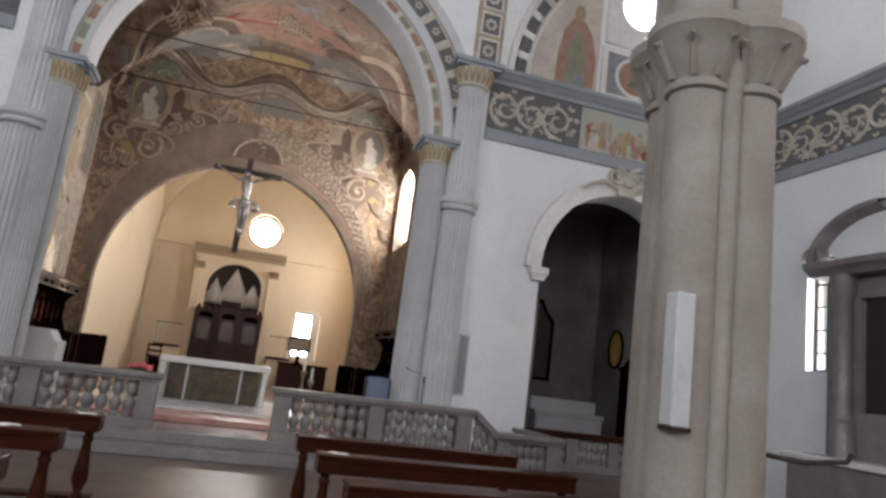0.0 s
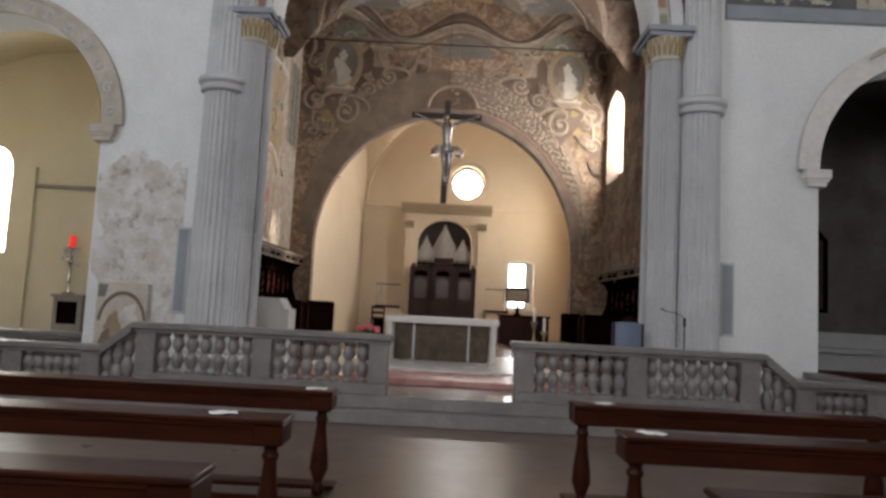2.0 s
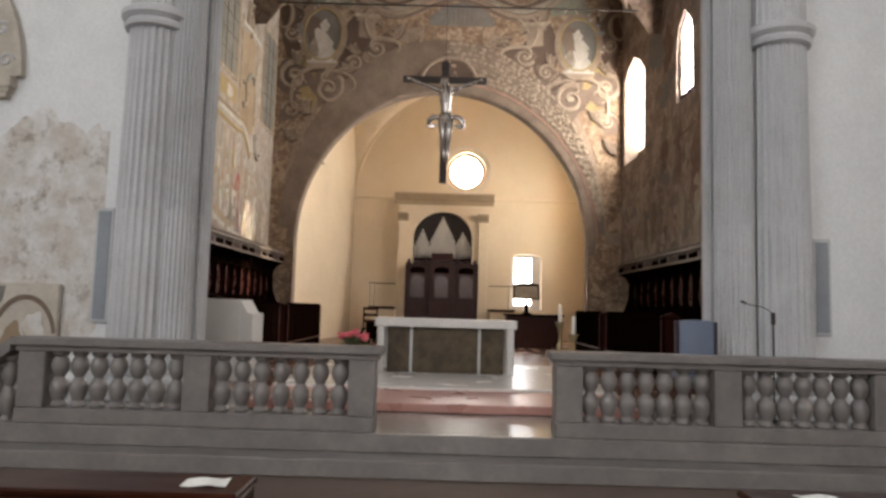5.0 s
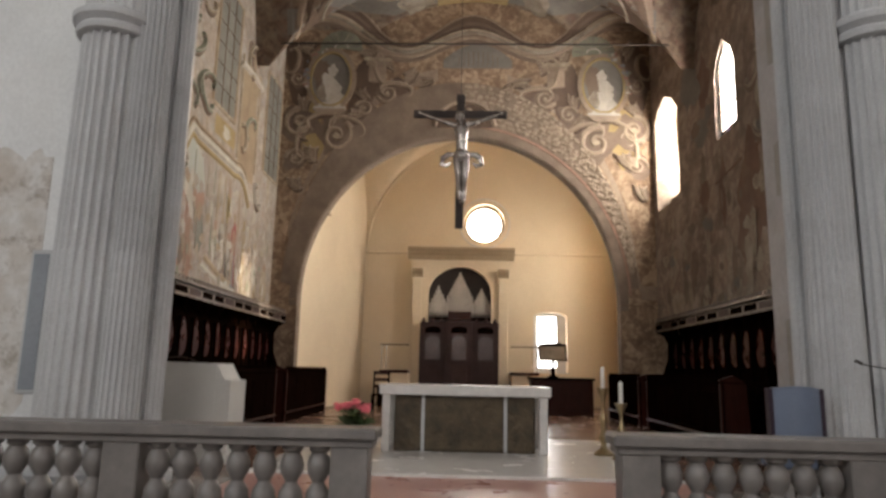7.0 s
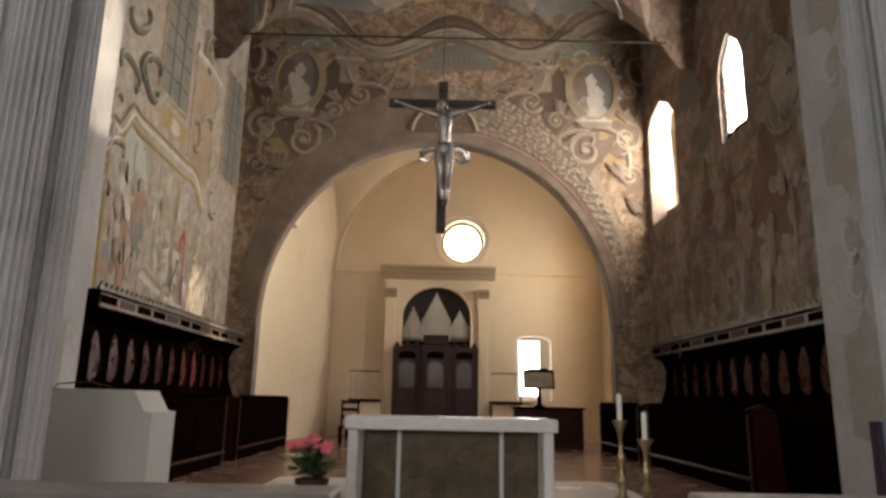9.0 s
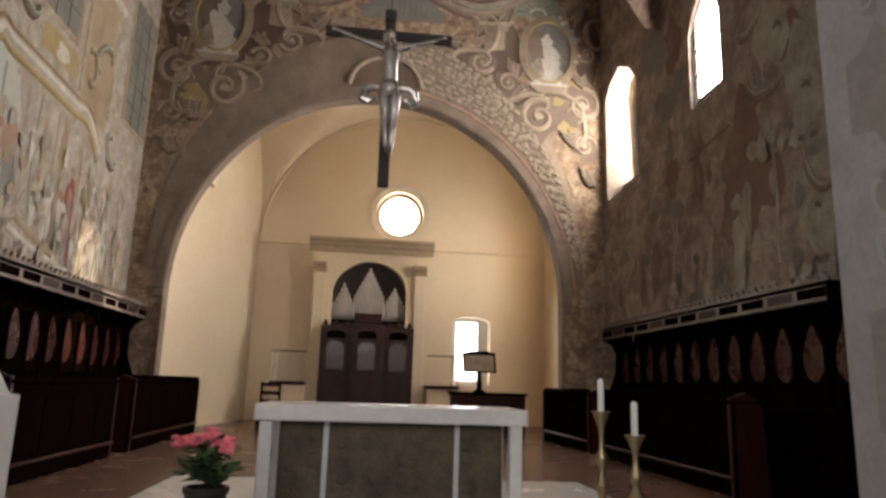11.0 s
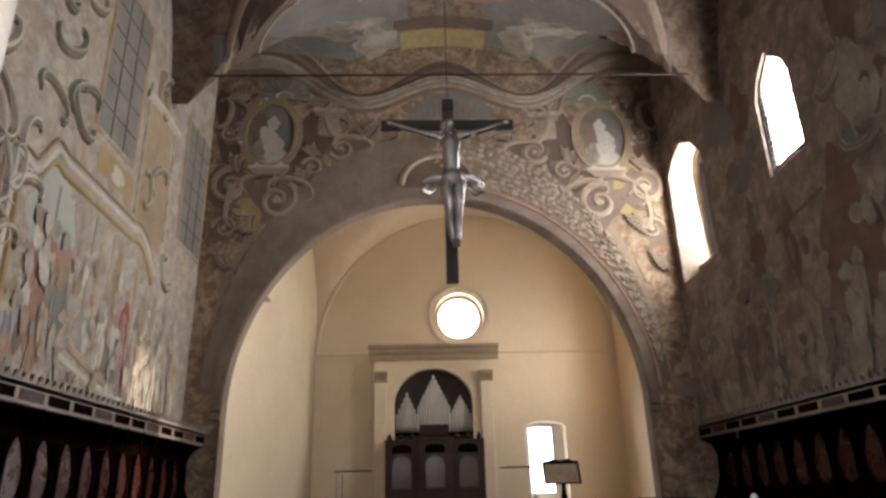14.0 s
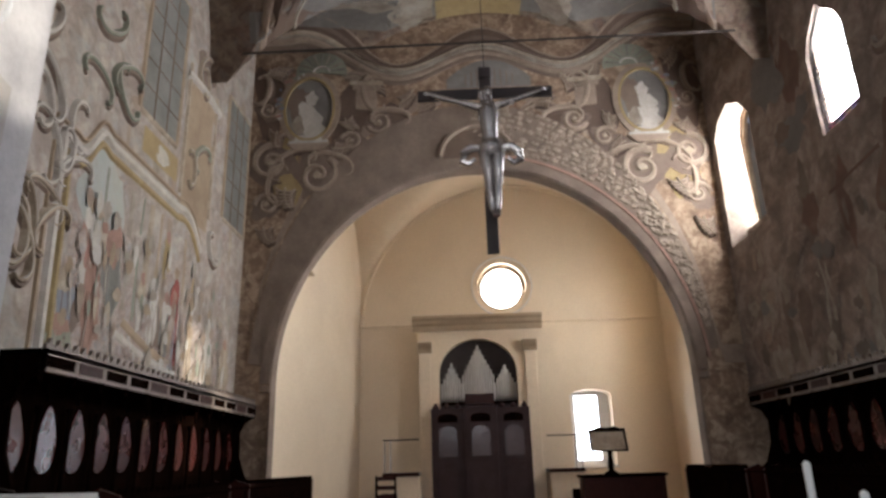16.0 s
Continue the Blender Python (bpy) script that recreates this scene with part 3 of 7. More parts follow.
# side chapels
setting("floor_chapel_right", B(6.35, 12, 16.0, 20.5, -0.3, 0.0), FLOOR, "dark chapel floor", "floor")
setting("wall_chapel_right_back", B(6.35, 10.2, 18.6, 19.1, -0.3, 8), GREYWALL, "stained chapel wall in shade-darkened grey", "wall")
setting("wall_chapel_right_side", B(9.8, 10.2, 15.3, 18.6, -0.3, 8), GREYWALL, "stained chapel side wall in shade-darkened grey", "wall")
setting("wall_chapel_right_inner", B(6.36, 6.5, 15.3, 18.6, -0.3, 8), GREYWALL, "stained shade-darkened chapel wall beside the chancel", "wall")
setting("ceiling_chapel_right", B(6.35, 10.2, 15.3, 19.1, 6.6, 7.0), GREYWALL, "chapel ceiling in shade-darkened grey", "ceiling")
setting("floor_chapel_left", B(-13.2, -5.8, 16.0, 20.5, -0.3, 0.0), FLOOR, "brown chapel floor", "floor")
setting("wall_chapel_left_back", poly(bmesh.new(), [(-13.4, -0.3), (-5.8, -0.3), (-5.8, 8.5), (-13.4, 8.5)], [arch(-11.6, 0.68, 2.3, 4.45, 0.68, 10)], 0.5, onY(20.0)), CHAPEL, "ochre chapel wall with a tall splayed window", "wall")
setting("wall_chapel_left_side", B(-13.4, -13.0, 15.3, 20.0, -0.3, 8.5), CHAPEL, "ochre chapel side wall", "wall")
setting("wall_chapel_left_inner", B(-5.98, -5.81, 15.3, 20.0, -0.3, 8.5), CHAPEL, "ochre chapel wall beside the chancel", "wall")
bm = bmesh.new()
g = []
for i in range(33):
    x = -13.2 + 7.4 * i / 32
    g.append([bm.verts.new((x, 15.6 + 4.4 * j / 16, 4.6 + 2.9 * max((max(0, 1 - ((x + 9.5) / 3.72) ** 2)) ** 0.5, (max(0, 1 - ((15.6 + 4.4 * j / 16 - 17.8) / 2.22) ** 2)) ** 0.5))) for j in range(17)])
for i in range(32):
    for j in range(16):
        bm.faces.new((g[i][j], g[i][j + 1], g[i + 1][j + 1], g[i + 1][j]))
setting("ceiling_chapel_left", bm, CHAPEL, "ochre groin vault of the chapel", "ceiling", True)
setting("roof_chapel_left", B(-13.4, -5.81, 15.3, 20.5, 8.5, 8.7), CHAPEL, "plain roof over the chapel", "roof")

# ---- chancel arch: columns, mouldings, painted frieze ----
def fluted(bm, c, r, z0, z1, n=12, depth=0.045, a0=180, a1=360):
    """Half a fluted shaft against the wall, its flutes filled below a third."""
    k = n * 6
    pat = [0.0, 0.0, depth * 0.7, depth, depth, depth * 0.7]
    zs = [(z0, 0.6), (z0 + 1.9, 0.6), (z0 + 1.95, 1.0), (z1, 1.0)]
    rows = []
    for z, f in zs:
        taper = 1.0 - 0.09 * (z - z0) / max(0.1, z1 - z0)
        rows.append([bm.verts.new((c[0] + (r * taper - pat[i % 6] * f) * math.cos(radians(a0 + (a1 - a0) * i / k)), c[1] + (r * taper - pat[i % 6] * f) * math.sin(radians(a0 + (a1 - a0) * i / k)), z)) for i in range(k + 1)])
    for p, q in zip(rows, rows[1:]):
        for i in range(k):
            bm.faces.new((p[i], p[i + 1], q[i + 1], q[i]))
    return bm


def capital(col, x, y, r, z0, z1):
    bm = bmesh.new()
    lathe(bm, [(r, z0), (r * 1.08, z0 + 0.03), (r * 1.02, z0 + 0.07), (r * 1.1, z0 + 0.1), (r * 1.38, z1 - 0.12)], 24, (x, y, 0))
    part("capital", bm, F_PALE, col, "painted bell-shaped capital", True)
    bm = bmesh.new()
    for k in range(9):
        a = radians(190 + 20 * k)
        for s in (-1, 1):
            pts = [(x + (r * (1.08 + 0.3 * t)) * math.cos(a + s * 0.13 * t), y + (r * (1.08 + 0.3 * t)) * math.sin(a + s * 0.13 * t), z0 + 0.08 + (z1 - z0 - 0.22) * t) for t in (0, 0.35, 0.7, 1)]
            tube(bm, pts, lambda t: 0.022 * (1 - 0.5 * t), 5)
    part("leaf_ornament", bm, F_OCHRE, col, "ochre leaf ornament")
    bm = bmesh.new()
    w = r * 1.5
    box(bm, x - w, x + w, y - w * 0.85, y + w * 0.85, z1 - 0.12, z1 - 0.05, 0.008)
    box(bm, x - w - 0.05, x + w + 0.05, y - w * 0.85 - 0.05, y + w * 0.85 + 0.05, z1 - 0.05, z1 + 0.05, 0.008)
    part("abacus", bm, TRIM, col, "grey moulded abacus")


def order(x, r, zring, ztop, y=14.6, face=180, name="fluted_column"):
    col = thing(name, "tall grey fluted half-column with painted capital against the wall", "column", "columns of the chancel arch", (x, y, Z2))
    inv = Matrix.Translation((-x, -y, -Z2))

    def fix(ob):
        ob.matrix_parent_inverse = inv
    bm = bmesh.new()
    box(bm, x - r * 1.25, x + r * 1.25, y - r * 1.2, y + (0 if face == 180 else r * 1.2), Z2 + 0.002, Z2 + 0.14, 0.01)
    lathe(bm, [(r * 1.2, Z2 + 0.14), (r * 1.25, Z2 + 0.19), (r * 1.2, Z2 + 0.24), (r * 1.04, Z2 + 0.27), (r * 1.1, Z2 + 0.33), (r * 1.0, Z2 + 0.37)], 32, (x, y, 0), face, face + 180)
    part("base", bm, STONE, col, smooth=True)
    part("shaft", fluted(bmesh.new(), (x, y), r, Z2 + 0.37, zring or ztop - 0.5, a0=face, a1=face + 180), STONE, col, "fluted stone shaft")
    if zring:
        bm = bmesh.new()
        lathe(bm, [(r * 0.93, zring - 0.02), (r * 1.06, zring), (r * 1.1, zring + 0.05), (r * 1.02, zring + 0.09), (r * 1.2, zring + 0.14), (r * 1.22, zring + 0.2), (r * 1.05, zring + 0.25), (r * 0.95, zring + 0.27)], 32, (x, y, 0), 180, 360)
        part("ring", bm, STONE, col, "moulded stone shaft ring", True)
        part("upper_shaft", fluted(bmesh.new(), (x, y), r * 0.93, zring + 0.27, ztop - 0.5), STONE, col)
    capital(col, x, y, r * 0.9, ztop - 0.5, ztop)
    for ob in col.children:
        fix(ob)
    return col


order(-3.81, 0.37, 4.93, 8.1)
order(4.15, 0.36, 4.93, 8.1)
order(-3.4, 0.23, 0, 6.3, 14.6)
order(3.56, 0.25, 0, 6.3, 14.6)
order(-3.37, 0.25, 0, 6.3, 14.95, -90)
order(3.57, 0.25, 0, 6.3, 14.95, 90)

# ring of the chancel arch, with its small painted coffers
bm = bmesh.new()
poly(bm, band(0.1, 6.3, 3.24, 3.24, 3.34, 3.34), [], 0.05, lambda u, v, w: (u, 14.597 - w, v))
poly(bm, band(0.1, 6.3, 3.52, 3.52, 3.72, 3.72), [], 0.09, lambda u, v, w: (u, 14.597 - w, v))
poly(bm, band(0.1, 6.3, 4.12, 4.12, 4.32, 4.32, 12, 168), [], 0.07, lambda u, v, w: (u, 14.597 - w, v))
trim = setting("trim_chancel_arch", bm, STONE, "pale moulded ring of the chancel arch", "arch trim")
bm = bmesh.new()
poly(bm, band(0.1, 6.3, 3.3, 3.3, 3.52, 3.52), [], 0.02, lambda u, v, w: (u, 14.597 - w, v))
setting("trim_arch_fascia", bm, F_PALE, "pale grey fascia of the chancel arch", "arch trim")
bm = bmesh.new()
poly(bm, band(0.1, 6.3, 3.72, 3.72, 4.12, 4.12, 8, 172), [], 0.02, lambda u, v, w: (u, 14.597 - w, v))
setting("trim_arch_outer", bm, F_PALE, "painted band with rosettes round the arch", "arch trim")


def on_ring(r):
    return lambda u, v, w: (0.1 + (r + v) * math.cos(u), 14.577 - w, 6.3 + (r + v) * math.sin(u))


for k in range(26):
    a = math.pi * (k + 0.5) / 26
    bm = bmesh.new()
    h = 0.085
    poly(bm, [(a - h / 2, -0.07), (a + h / 2, -0.07), (a + h / 2, 0.07), (a - h / 2, 0.07)], [], 0.012, on_ring(3.41))
    part("coffer", bm, F_PINK if k % 2 else F_GREEN, trim)
for k in range(18):
    a = math.pi * (k + 1.0) / 19
    bm = bmesh.new()
    poly(bm, [(a + 0.06 * s, 0.15 * t) for s, t in ((-1, -1), (1, -1), (1, 1), (-1, 1))], [], 0.008, on_ring(3.92))
    part("coffer", bm, F_FRIEZE, trim)
    bm = bmesh.new()
    for m in range(5):
        b = 2 * math.pi * m / 5
        blob(bm, (0.1 + 3.92 * math.cos(a) + 0.06 * math.cos(b), 14.575, 6.3 + 3.92 * math.sin(a) + 0.06 * math.sin(b)), 0.045, 1, (1, 0.3, 1))
    part("rosette", bm, F_PALE, trim)

# painted soffit squares and lunette bands over the side walls
for s in (-1, 1):
    X = lambda x: x + 0.1 if s > 0 else -x + 0.1
    bm = bmesh.new()
    a, b = sorted((X(3.98), X(4.6)))
    box(bm, a, b, 14.56, 14.6, 8.15, 12.5)
    setting("trim_panel_strip", bm, F_CREAM, "painted upright strip over the column", "wall trim")
    strip_ob = None
    for k in range(6):
        z = 8.3 + 0.62 * k
        a, b = sorted((X(4.06), X(4.52)))
        bm = bmesh.new()
        poly(bm, [(a, z), (b, z), (b, z + 0.54), (a, z + 0.54)], [[(a + 0.04, z + 0.04), (b - 0.04, z + 0.04), (b - 0.04, z + 0.5), (a + 0.04, z + 0.5)]], 0.03, lambda u, v, w: (u, 14.557 - w, v))
        fr = setting("trim_square_frame", bm, MARBLE_W, "white square frame painted on the wall", "wall trim")
        part("field", box(bmesh.new(), a + 0.04, b - 0.04, 14.55, 14.558, z + 0.04, z + 0.5), F_FRIEZE, fr)
        bm = bmesh.new()
        for m in range(7):
            t = 2 * math.pi * m / 7
            blob(bm, ((a + b) / 2 + 0.1 * math.cos(t), 14.548, z + 0.27 + 0.1 * math.sin(t)), 0.05, 1, (1, 0.25, 1))
        part("rosette", bm, F_PALE, fr)
    cx = X(7.9)
    bm = bmesh.new()
    poly(bm, band(cx, 8.2, 3.0, 3.6, 3.12, 3.75, 0, 180), [], 0.1, lambda u, v, w: (u, 14.597 - w, v))
    poly(bm, band(cx, 8.2, 2.6, 3.1, 2.66, 3.17, 0, 180), [], 0.04, lambda u, v, w: (u, 14.597 - w, v))
    lun = setting("trim_lunette", bm, MARBLE_W, "white moulded band round the painted lunette", "wall trim")
    for k in range(20):
        a = math.pi * (k + 0.5) / 20
        bm = bmesh.new()
        poly(bm, [(cx + r * math.cos(t), 8.2 + 1.19 * r * math.sin(t)) for r, t in ((2.7, a - 0.05), (2.7, a + 0.05), (2.95, a + 0.05), (2.95, a - 0.05))], [], 0.02, lambda u, v, w: (u, 14.597 - w, v))
        part("coffer", bm, F_FRIEZE, lun)

# frieze and cornices
CORN = [(0, 7.9), (0.05, 7.9), (0.07, 7.98), (0.13, 8.02), (0.2, 8.1), (0.24, 8.12), (0.24, 8.2), (0, 8.2)]
LOWB = [(0, 6.62), (0.05, 6.64), (0.06, 6.85), (0.03, 6.88), (0, 6.88)]


def front(u, v, w):
    return (u, 14.597 - w, v)


def rightw(u, v, w):
    return (10.897 - w, u, v)


FR = []
for nm, x0, x1, pl in (("left", -10.9, -4.35, front), ("right", 4.55, 10.9, front), ("side", -9.5, 14.3, rightw)):
    bm = bmesh.new()
    moulding(bm, x0, x1, CORN, pl)
    moulding(bm, x0, x1, LOWB, pl)
    setting("trim_cornice_" + nm, bm, TRIM, "grey moulded cornice over and under the frieze", "cornice")
    bm = bmesh.new()
    poly(bm, [(x0, 6.88), (x1, 6.88), (x1, 7.9), (x0, 7.9)], [], 0.012, pl)
    FR.append((setting("trim_frieze_" + nm, bm, F_FRIEZE, "dark painted frieze with pale leaf scrolls", "frieze"), x0, x1, pl))
rnd = random.Random(4)
for fz, x0, x1, pl in FR:
    a = x0 if fz.name.endswith("left") else (4.55 if fz.name.endswith("right") else 6.0)
    b = x1 if fz.name.endswith("left") else (6.75 if fz.name.endswith("right") else 14.3)
    pl2 = lambda u, v, w, p=pl: p(u, v, 0.012 + w)
    k, u = 0, a + 0.4
    while u < b - 0.25:
        bm = bmesh.new()
        f = 1 if k % 2 else -1
        ribbon(bm, spiral(u, 7.39, 0.4, 1.6, 90 * f, 26, f), lambda t: 0.085 * (1 - 0.5 * t), 0.025, pl2)
        for m in range(22):
            t = rnd.uniform(0, 6.28)
            r = rnd.uniform(0.15, 0.5)
            c = (u + r * math.cos(t), min(7.82, max(6.96, 7.39 + r * math.sin(t))))
            q = rnd.uniform(0, 6.28)
            pts = [(c[0] + 0.1 * s * math.cos(q + s), c[1] + 0.06 * s * math.sin(q + s)) for s in (-1, -0.5, 0, 0.5, 1)]
            ribbon(bm, pts, lambda t: 0.02 + 0.05 * math.sin(math.pi * t), 0.02, pl2)
        part("leaf_scroll", bm, F_PALE, fz)
        u += 0.62
        k += 1
# coloured part of the frieze
fz = FR[1][0]
part("field", poly(bmesh.new(), [(6.75, 6.9), (10.8, 6.9), (10.8, 7.88), (6.75, 7.88)], [], 0.006, lambda u, v, w: (u, 14.584 - w, v)), F_SKY, fz, "pale blue painted ground")
for k in range(60):
    u = 6.9 + 3.8 * (k % 30) / 30 + rnd.uniform(-0.08, 0.08)
    z = 7.12 + rnd.uniform(-0.1, 0.1) + (0.28 if k >= 30 else 0)
    bm = bmesh.new()
    n = 12
    ph = rnd.uniform(0, 6.28)
    a, b = rnd.uniform(0.05, 0.11), rnd.uniform(0.1, 0.22)
    poly(bm, [(u + a * math.cos(t) * (1 + 0.3 * math.sin(3 * t + ph)), z + b * math.sin(t) * (1 + 0.25 * math.sin(2 * t + ph))) for t in [2 * math.pi * i / n for i in range(n)]], [], 0.006 + 0.0004 * k, lambda u, v, w: (u, 14.577 - w, v))
    part("painted_shape", bm, rnd.choice((F_RED, F_CREAM, F_OCHRE, F_PINK, F_DEEPRED, F_PALE, F_GREEN, F_CREAM)), fz)

# lunette paintings: framed roundel under the round window, cloaked shape beside it
fr = thing("framed_roundel", "white framed panel with a rose marble roundel on the wall", "wall panel", "", (7.98, 14.6, 8.8))
m = Matrix.Translation((-7.98, -14.6, -8.8))
for nm, bm, mt in (("field", poly(bmesh.new(), [(7.2, 8.25), (8.8, 8.25), (8.8, 9.4), (7.2, 9.4)], [], 0.02, front), F_BLUE),
                   ("frame", poly(bmesh.new(), [(7.12, 8.22), (8.92, 8.22), (8.92, 9.46), (7.12, 9.46)], [[(7.26, 8.34), (8.78, 8.34), (8.78, 9.34), (7.26, 9.34)]], 0.06, front), MARBLE_W),
                   ("roundel_rim", poly(bmesh.new(), ellipse(8.0, 8.84, 0.52, 0.5), [ellipse(8.0, 8.84, 0.44, 0.42)], 0.055, front), MARBLE_W),
                   ("roundel", poly(bmesh.new(), ellipse(8.0, 8.84, 0.44, 0.42), [], 0.035, front), F_PINK)):
    part(nm, bm, mt, fr).matrix_parent_inverse = m
wf = setting("window_1", poly(bmesh.new(), [(7.18, 9.56), (8.95, 9.56), (8.95, 11.6), (7.18, 11.6)], [ellipse(8.1, 10.65, 0.6, 0.6)], 0.05, front), MARBLE_W, "white framed round window high in the wall", "window")
part("pane", poly(bmesh.new(), ellipse(8.1, 10.65, 0.53, 0.53), [], 0.02, onY(15.0)), GLASS, wf).visible_shadow = False
lp = thing("wall_painting", "faded painting of a red cloaked shape on pale plaster", "painting", "", (6.4, 14.6, 8.25))
m = Matrix.Translation((-6.4, -14.6, -8.25))
for nm, pts, mt, d in (("ground", [(5.35, 8.22), (7.05, 8.22), (7.05, 11.0), (5.7, 11.0)], F_PALE, 0.006), ("cloak", [(6.0, 8.3), (6.95, 8.35), (6.98, 9.0), (6.85, 9.6), (6.66, 9.9), (6.34, 9.92), (6.14, 9.6), (6.03, 9.0)], F_RED, 0.012), ("head", [(6.38, 9.9), (6.6, 9.9), (6.64, 10.08), (6.58, 10.28), (6.42, 10.28), (6.36, 10.08)], F_TAN, 0.012), ("robe", [(6.2, 8.28), (6.75, 8.3), (6.68, 9.2), (6.6, 9.6), (6.4, 9.6), (6.28, 9.2)], F_GREEN, 0.018), ("hem", [(6.45, 8.3), (6.65, 8.3), (6.65, 8.6), (6.45, 8.6)], F_BLUE, 0.024)):
    part(nm, poly(bmesh.new(), pts, [], d, front), mt, lp).matrix_parent_inverse = m

# side arches: rings, imposts, keystone
for s, cx, hw, sp, ri in ((1, 7.95, 1.83, 4.1, 1.9), (-1, -7.72, 1.87, 4.3, 1.87)):
    bm = bmesh.new()
    poly(bm, band(cx, sp, hw + 0.005, ri + 0.005, hw + 0.3, ri + 0.3), [], 0.06, front)
    poly(bm, band(cx, sp, hw + 0.3, ri + 0.3, hw + 0.37, ri + 0.37), [], 0.1, front)
    t = setting("trim_side_arch", bm, MARBLE_W if s > 0 else F_PALE, "white moulded ring of a side arch", "arch trim")
    for e in (-1, 1):
        u = cx + e * hw
        bm = bmesh.new()
        for w, z, h in ((0.3, -0.28, 0.07), (0.36, -0.21, 0.06), (0.42, -0.15, 0.15)):
            box(bm, u - w / 2 + e * 0.06, u + w / 2 + e * 0.06, 14.6 - w * 0.35, 15.5, sp + z, sp + z + h, 0.008)
        setting("trim_impost", bm, F_PALE if s < 0 else MARBLE_W, "moulded impost block of a side arch", "impost")
    if s < 0:
        for k in range(15):
            a = math.pi * (k + 0.5) / 15
            bm = bmesh.new()
            c = (cx + (hw + 0.16) * math.cos(a), sp + (ri + 0.16) * math.sin(a))
            ribbon(bm, spiral(c[0], c[1], 0.1, 1.2, 40 * k, 14), 0.04, 0.02, lambda u, v, w: (u, 14.535 - w, v))
            part("rosette", bm, STONE, t)
bm = bmesh.new()
for f in (-1, 1):
    ribbon(bm, spiral(7.95 + f * 0.28, 6.42, 0.24, 1.5, 90, 24, f), 0.11, 0.09, lambda u, v, w: (u, 14.5 - w, v))
    ribbon(bm, [(7.95 + f * 0.2, 6.15), (7.95 + f * 0.55, 6.25), (7.95 + f * 0.85, 6.15), (7.95 + f * 1.05, 6.0)], lambda t: 0.16 * (1 - 0.7 * t), 0.06, lambda u, v, w: (u, 14.5 - w, v))
lathe(bm, [(0.02, -0.12), (0.12, -0.1), (0.17, 0.0), (0.12, 0.1), (0.02, 0.12)], 12, (7.95, 14.48, 6.3))
box(bm, 7.72, 8.18, 14.45, 14.6, 5.98, 6.4, 0.03)
tagged(link("keystone_ornament", bm, F_PALE, True), "white stucco scroll shield on the arch crown", "ornament")

# stone tablets
for x, z0, z1, y in ((4.64, 1.3, 2.5, 14.6), (-4.31, 1.22, 2.65, 14.6)):
    t = thing("wall_tablet", "narrow grey stone tablet fixed to the wall", "tablet", "tablets by the columns", (x, y, z0))
    part("slab", box(bmesh.new(), -0.11, 0.11, -0.035, 0, 0, z1 - z0, 0.008), STONE, t)
    part("field", box(bmesh.new(), -0.08, 0.08, -0.042, -0.033, 0.04, z1 - z0 - 0.04, 0.004), TRIM, t)

# bared plaster on the left
rnd = random.Random(8)
for cx, cz, a, b in ((-5.2, 3.1, 0.6, 0.85), (-4.72, 2.5, 0.45, 0.9), (-4.5, 3.25, 0.22, 0.5), (-5.3, 2.0, 0.5, 0.7), (-4.65, 1.5, 0.35, 0.7)):
    n = 60
    ph = [rnd.uniform(0, 6.28) for _ in range(5)]
    pts = []
    for i in range(n):
        t = 2 * math.pi * i / n
        r = 1 + 0.1 * math.sin(2 * t + ph[0]) + 0.07 * math.sin(5 * t + ph[1]) + 0.04 * math.sin(9 * t + ph[2]) + 0.02 * math.sin(17 * t + ph[3])
        pts.append((max(-5.83, min(-4.34, cx + a * r * math.cos(t))), cz + b * r * math.sin(t)))
    setting("trim_bared_plaster", poly(bmesh.new(), pts, [], 0.003 + 0.001 * rnd.random(), front), PATCH, "bared brown patch of old plaster on the wall", "plaster patch")
pn = thing("relief_panel", "cream stone panel with a worn carved arch leaning on the wall", "panel", "", (-5.2, 14.5, 0.0))
part("panel", box(bmesh.new(), -0.42, 0.42, 0.0, 0.07, 0.0, 1.68, 0.012), F_PALE, pn)
lean = lambda u, v, w: (u, -w, v)
part("carved_arch", poly(bmesh.new(), band(0.02, 0.98, 0.36, 0.5, 0.4, 0.56, 10, 172), [], 0.016, lean), F_BROWN, pn, "worn brown arch moulding")
part("corner_field", poly(bmesh.new(), [(-0.4, 1.44), (-0.28, 1.44), (-0.24, 1.64), (-0.4, 1.64)], [], 0.006, lean), F_GLASS, pn, "dark corner field")
for k, (u, v, a, b) in enumerate(((-0.12, 1.0, 0.13, 0.2), (0.14, 1.16, 0.14, 0.17), (0.2, 0.85, 0.12, 0.16), (-0.22, 0.72, 0.1, 0.2), (0.0, 0.6, 0.15, 0.14))):
    n, ph = 22, rnd.uniform(0, 6)
    pts = [(u + a * math.cos(t) * (1 + 0.25 * math.sin(3 * t + ph)), v + b * math.sin(t) * (1 + 0.2 * math.sin(4 * t + ph))) for t in [2 * math.pi * i / n for i in range(n)]]
    part("worn_carving", poly(bmesh.new(), pts, [], 0.008 + 0.001 * k, lean), (F_TAN, PATCH, F_TAN, F_BROWN, F_TAN)[k], pn, "worn uneven carving")
part("base_block", box(bmesh.new(), -0.5, 0.5, -0.12, 0.09, 0.0, 0.3, 0.012), MARBLE, pn)

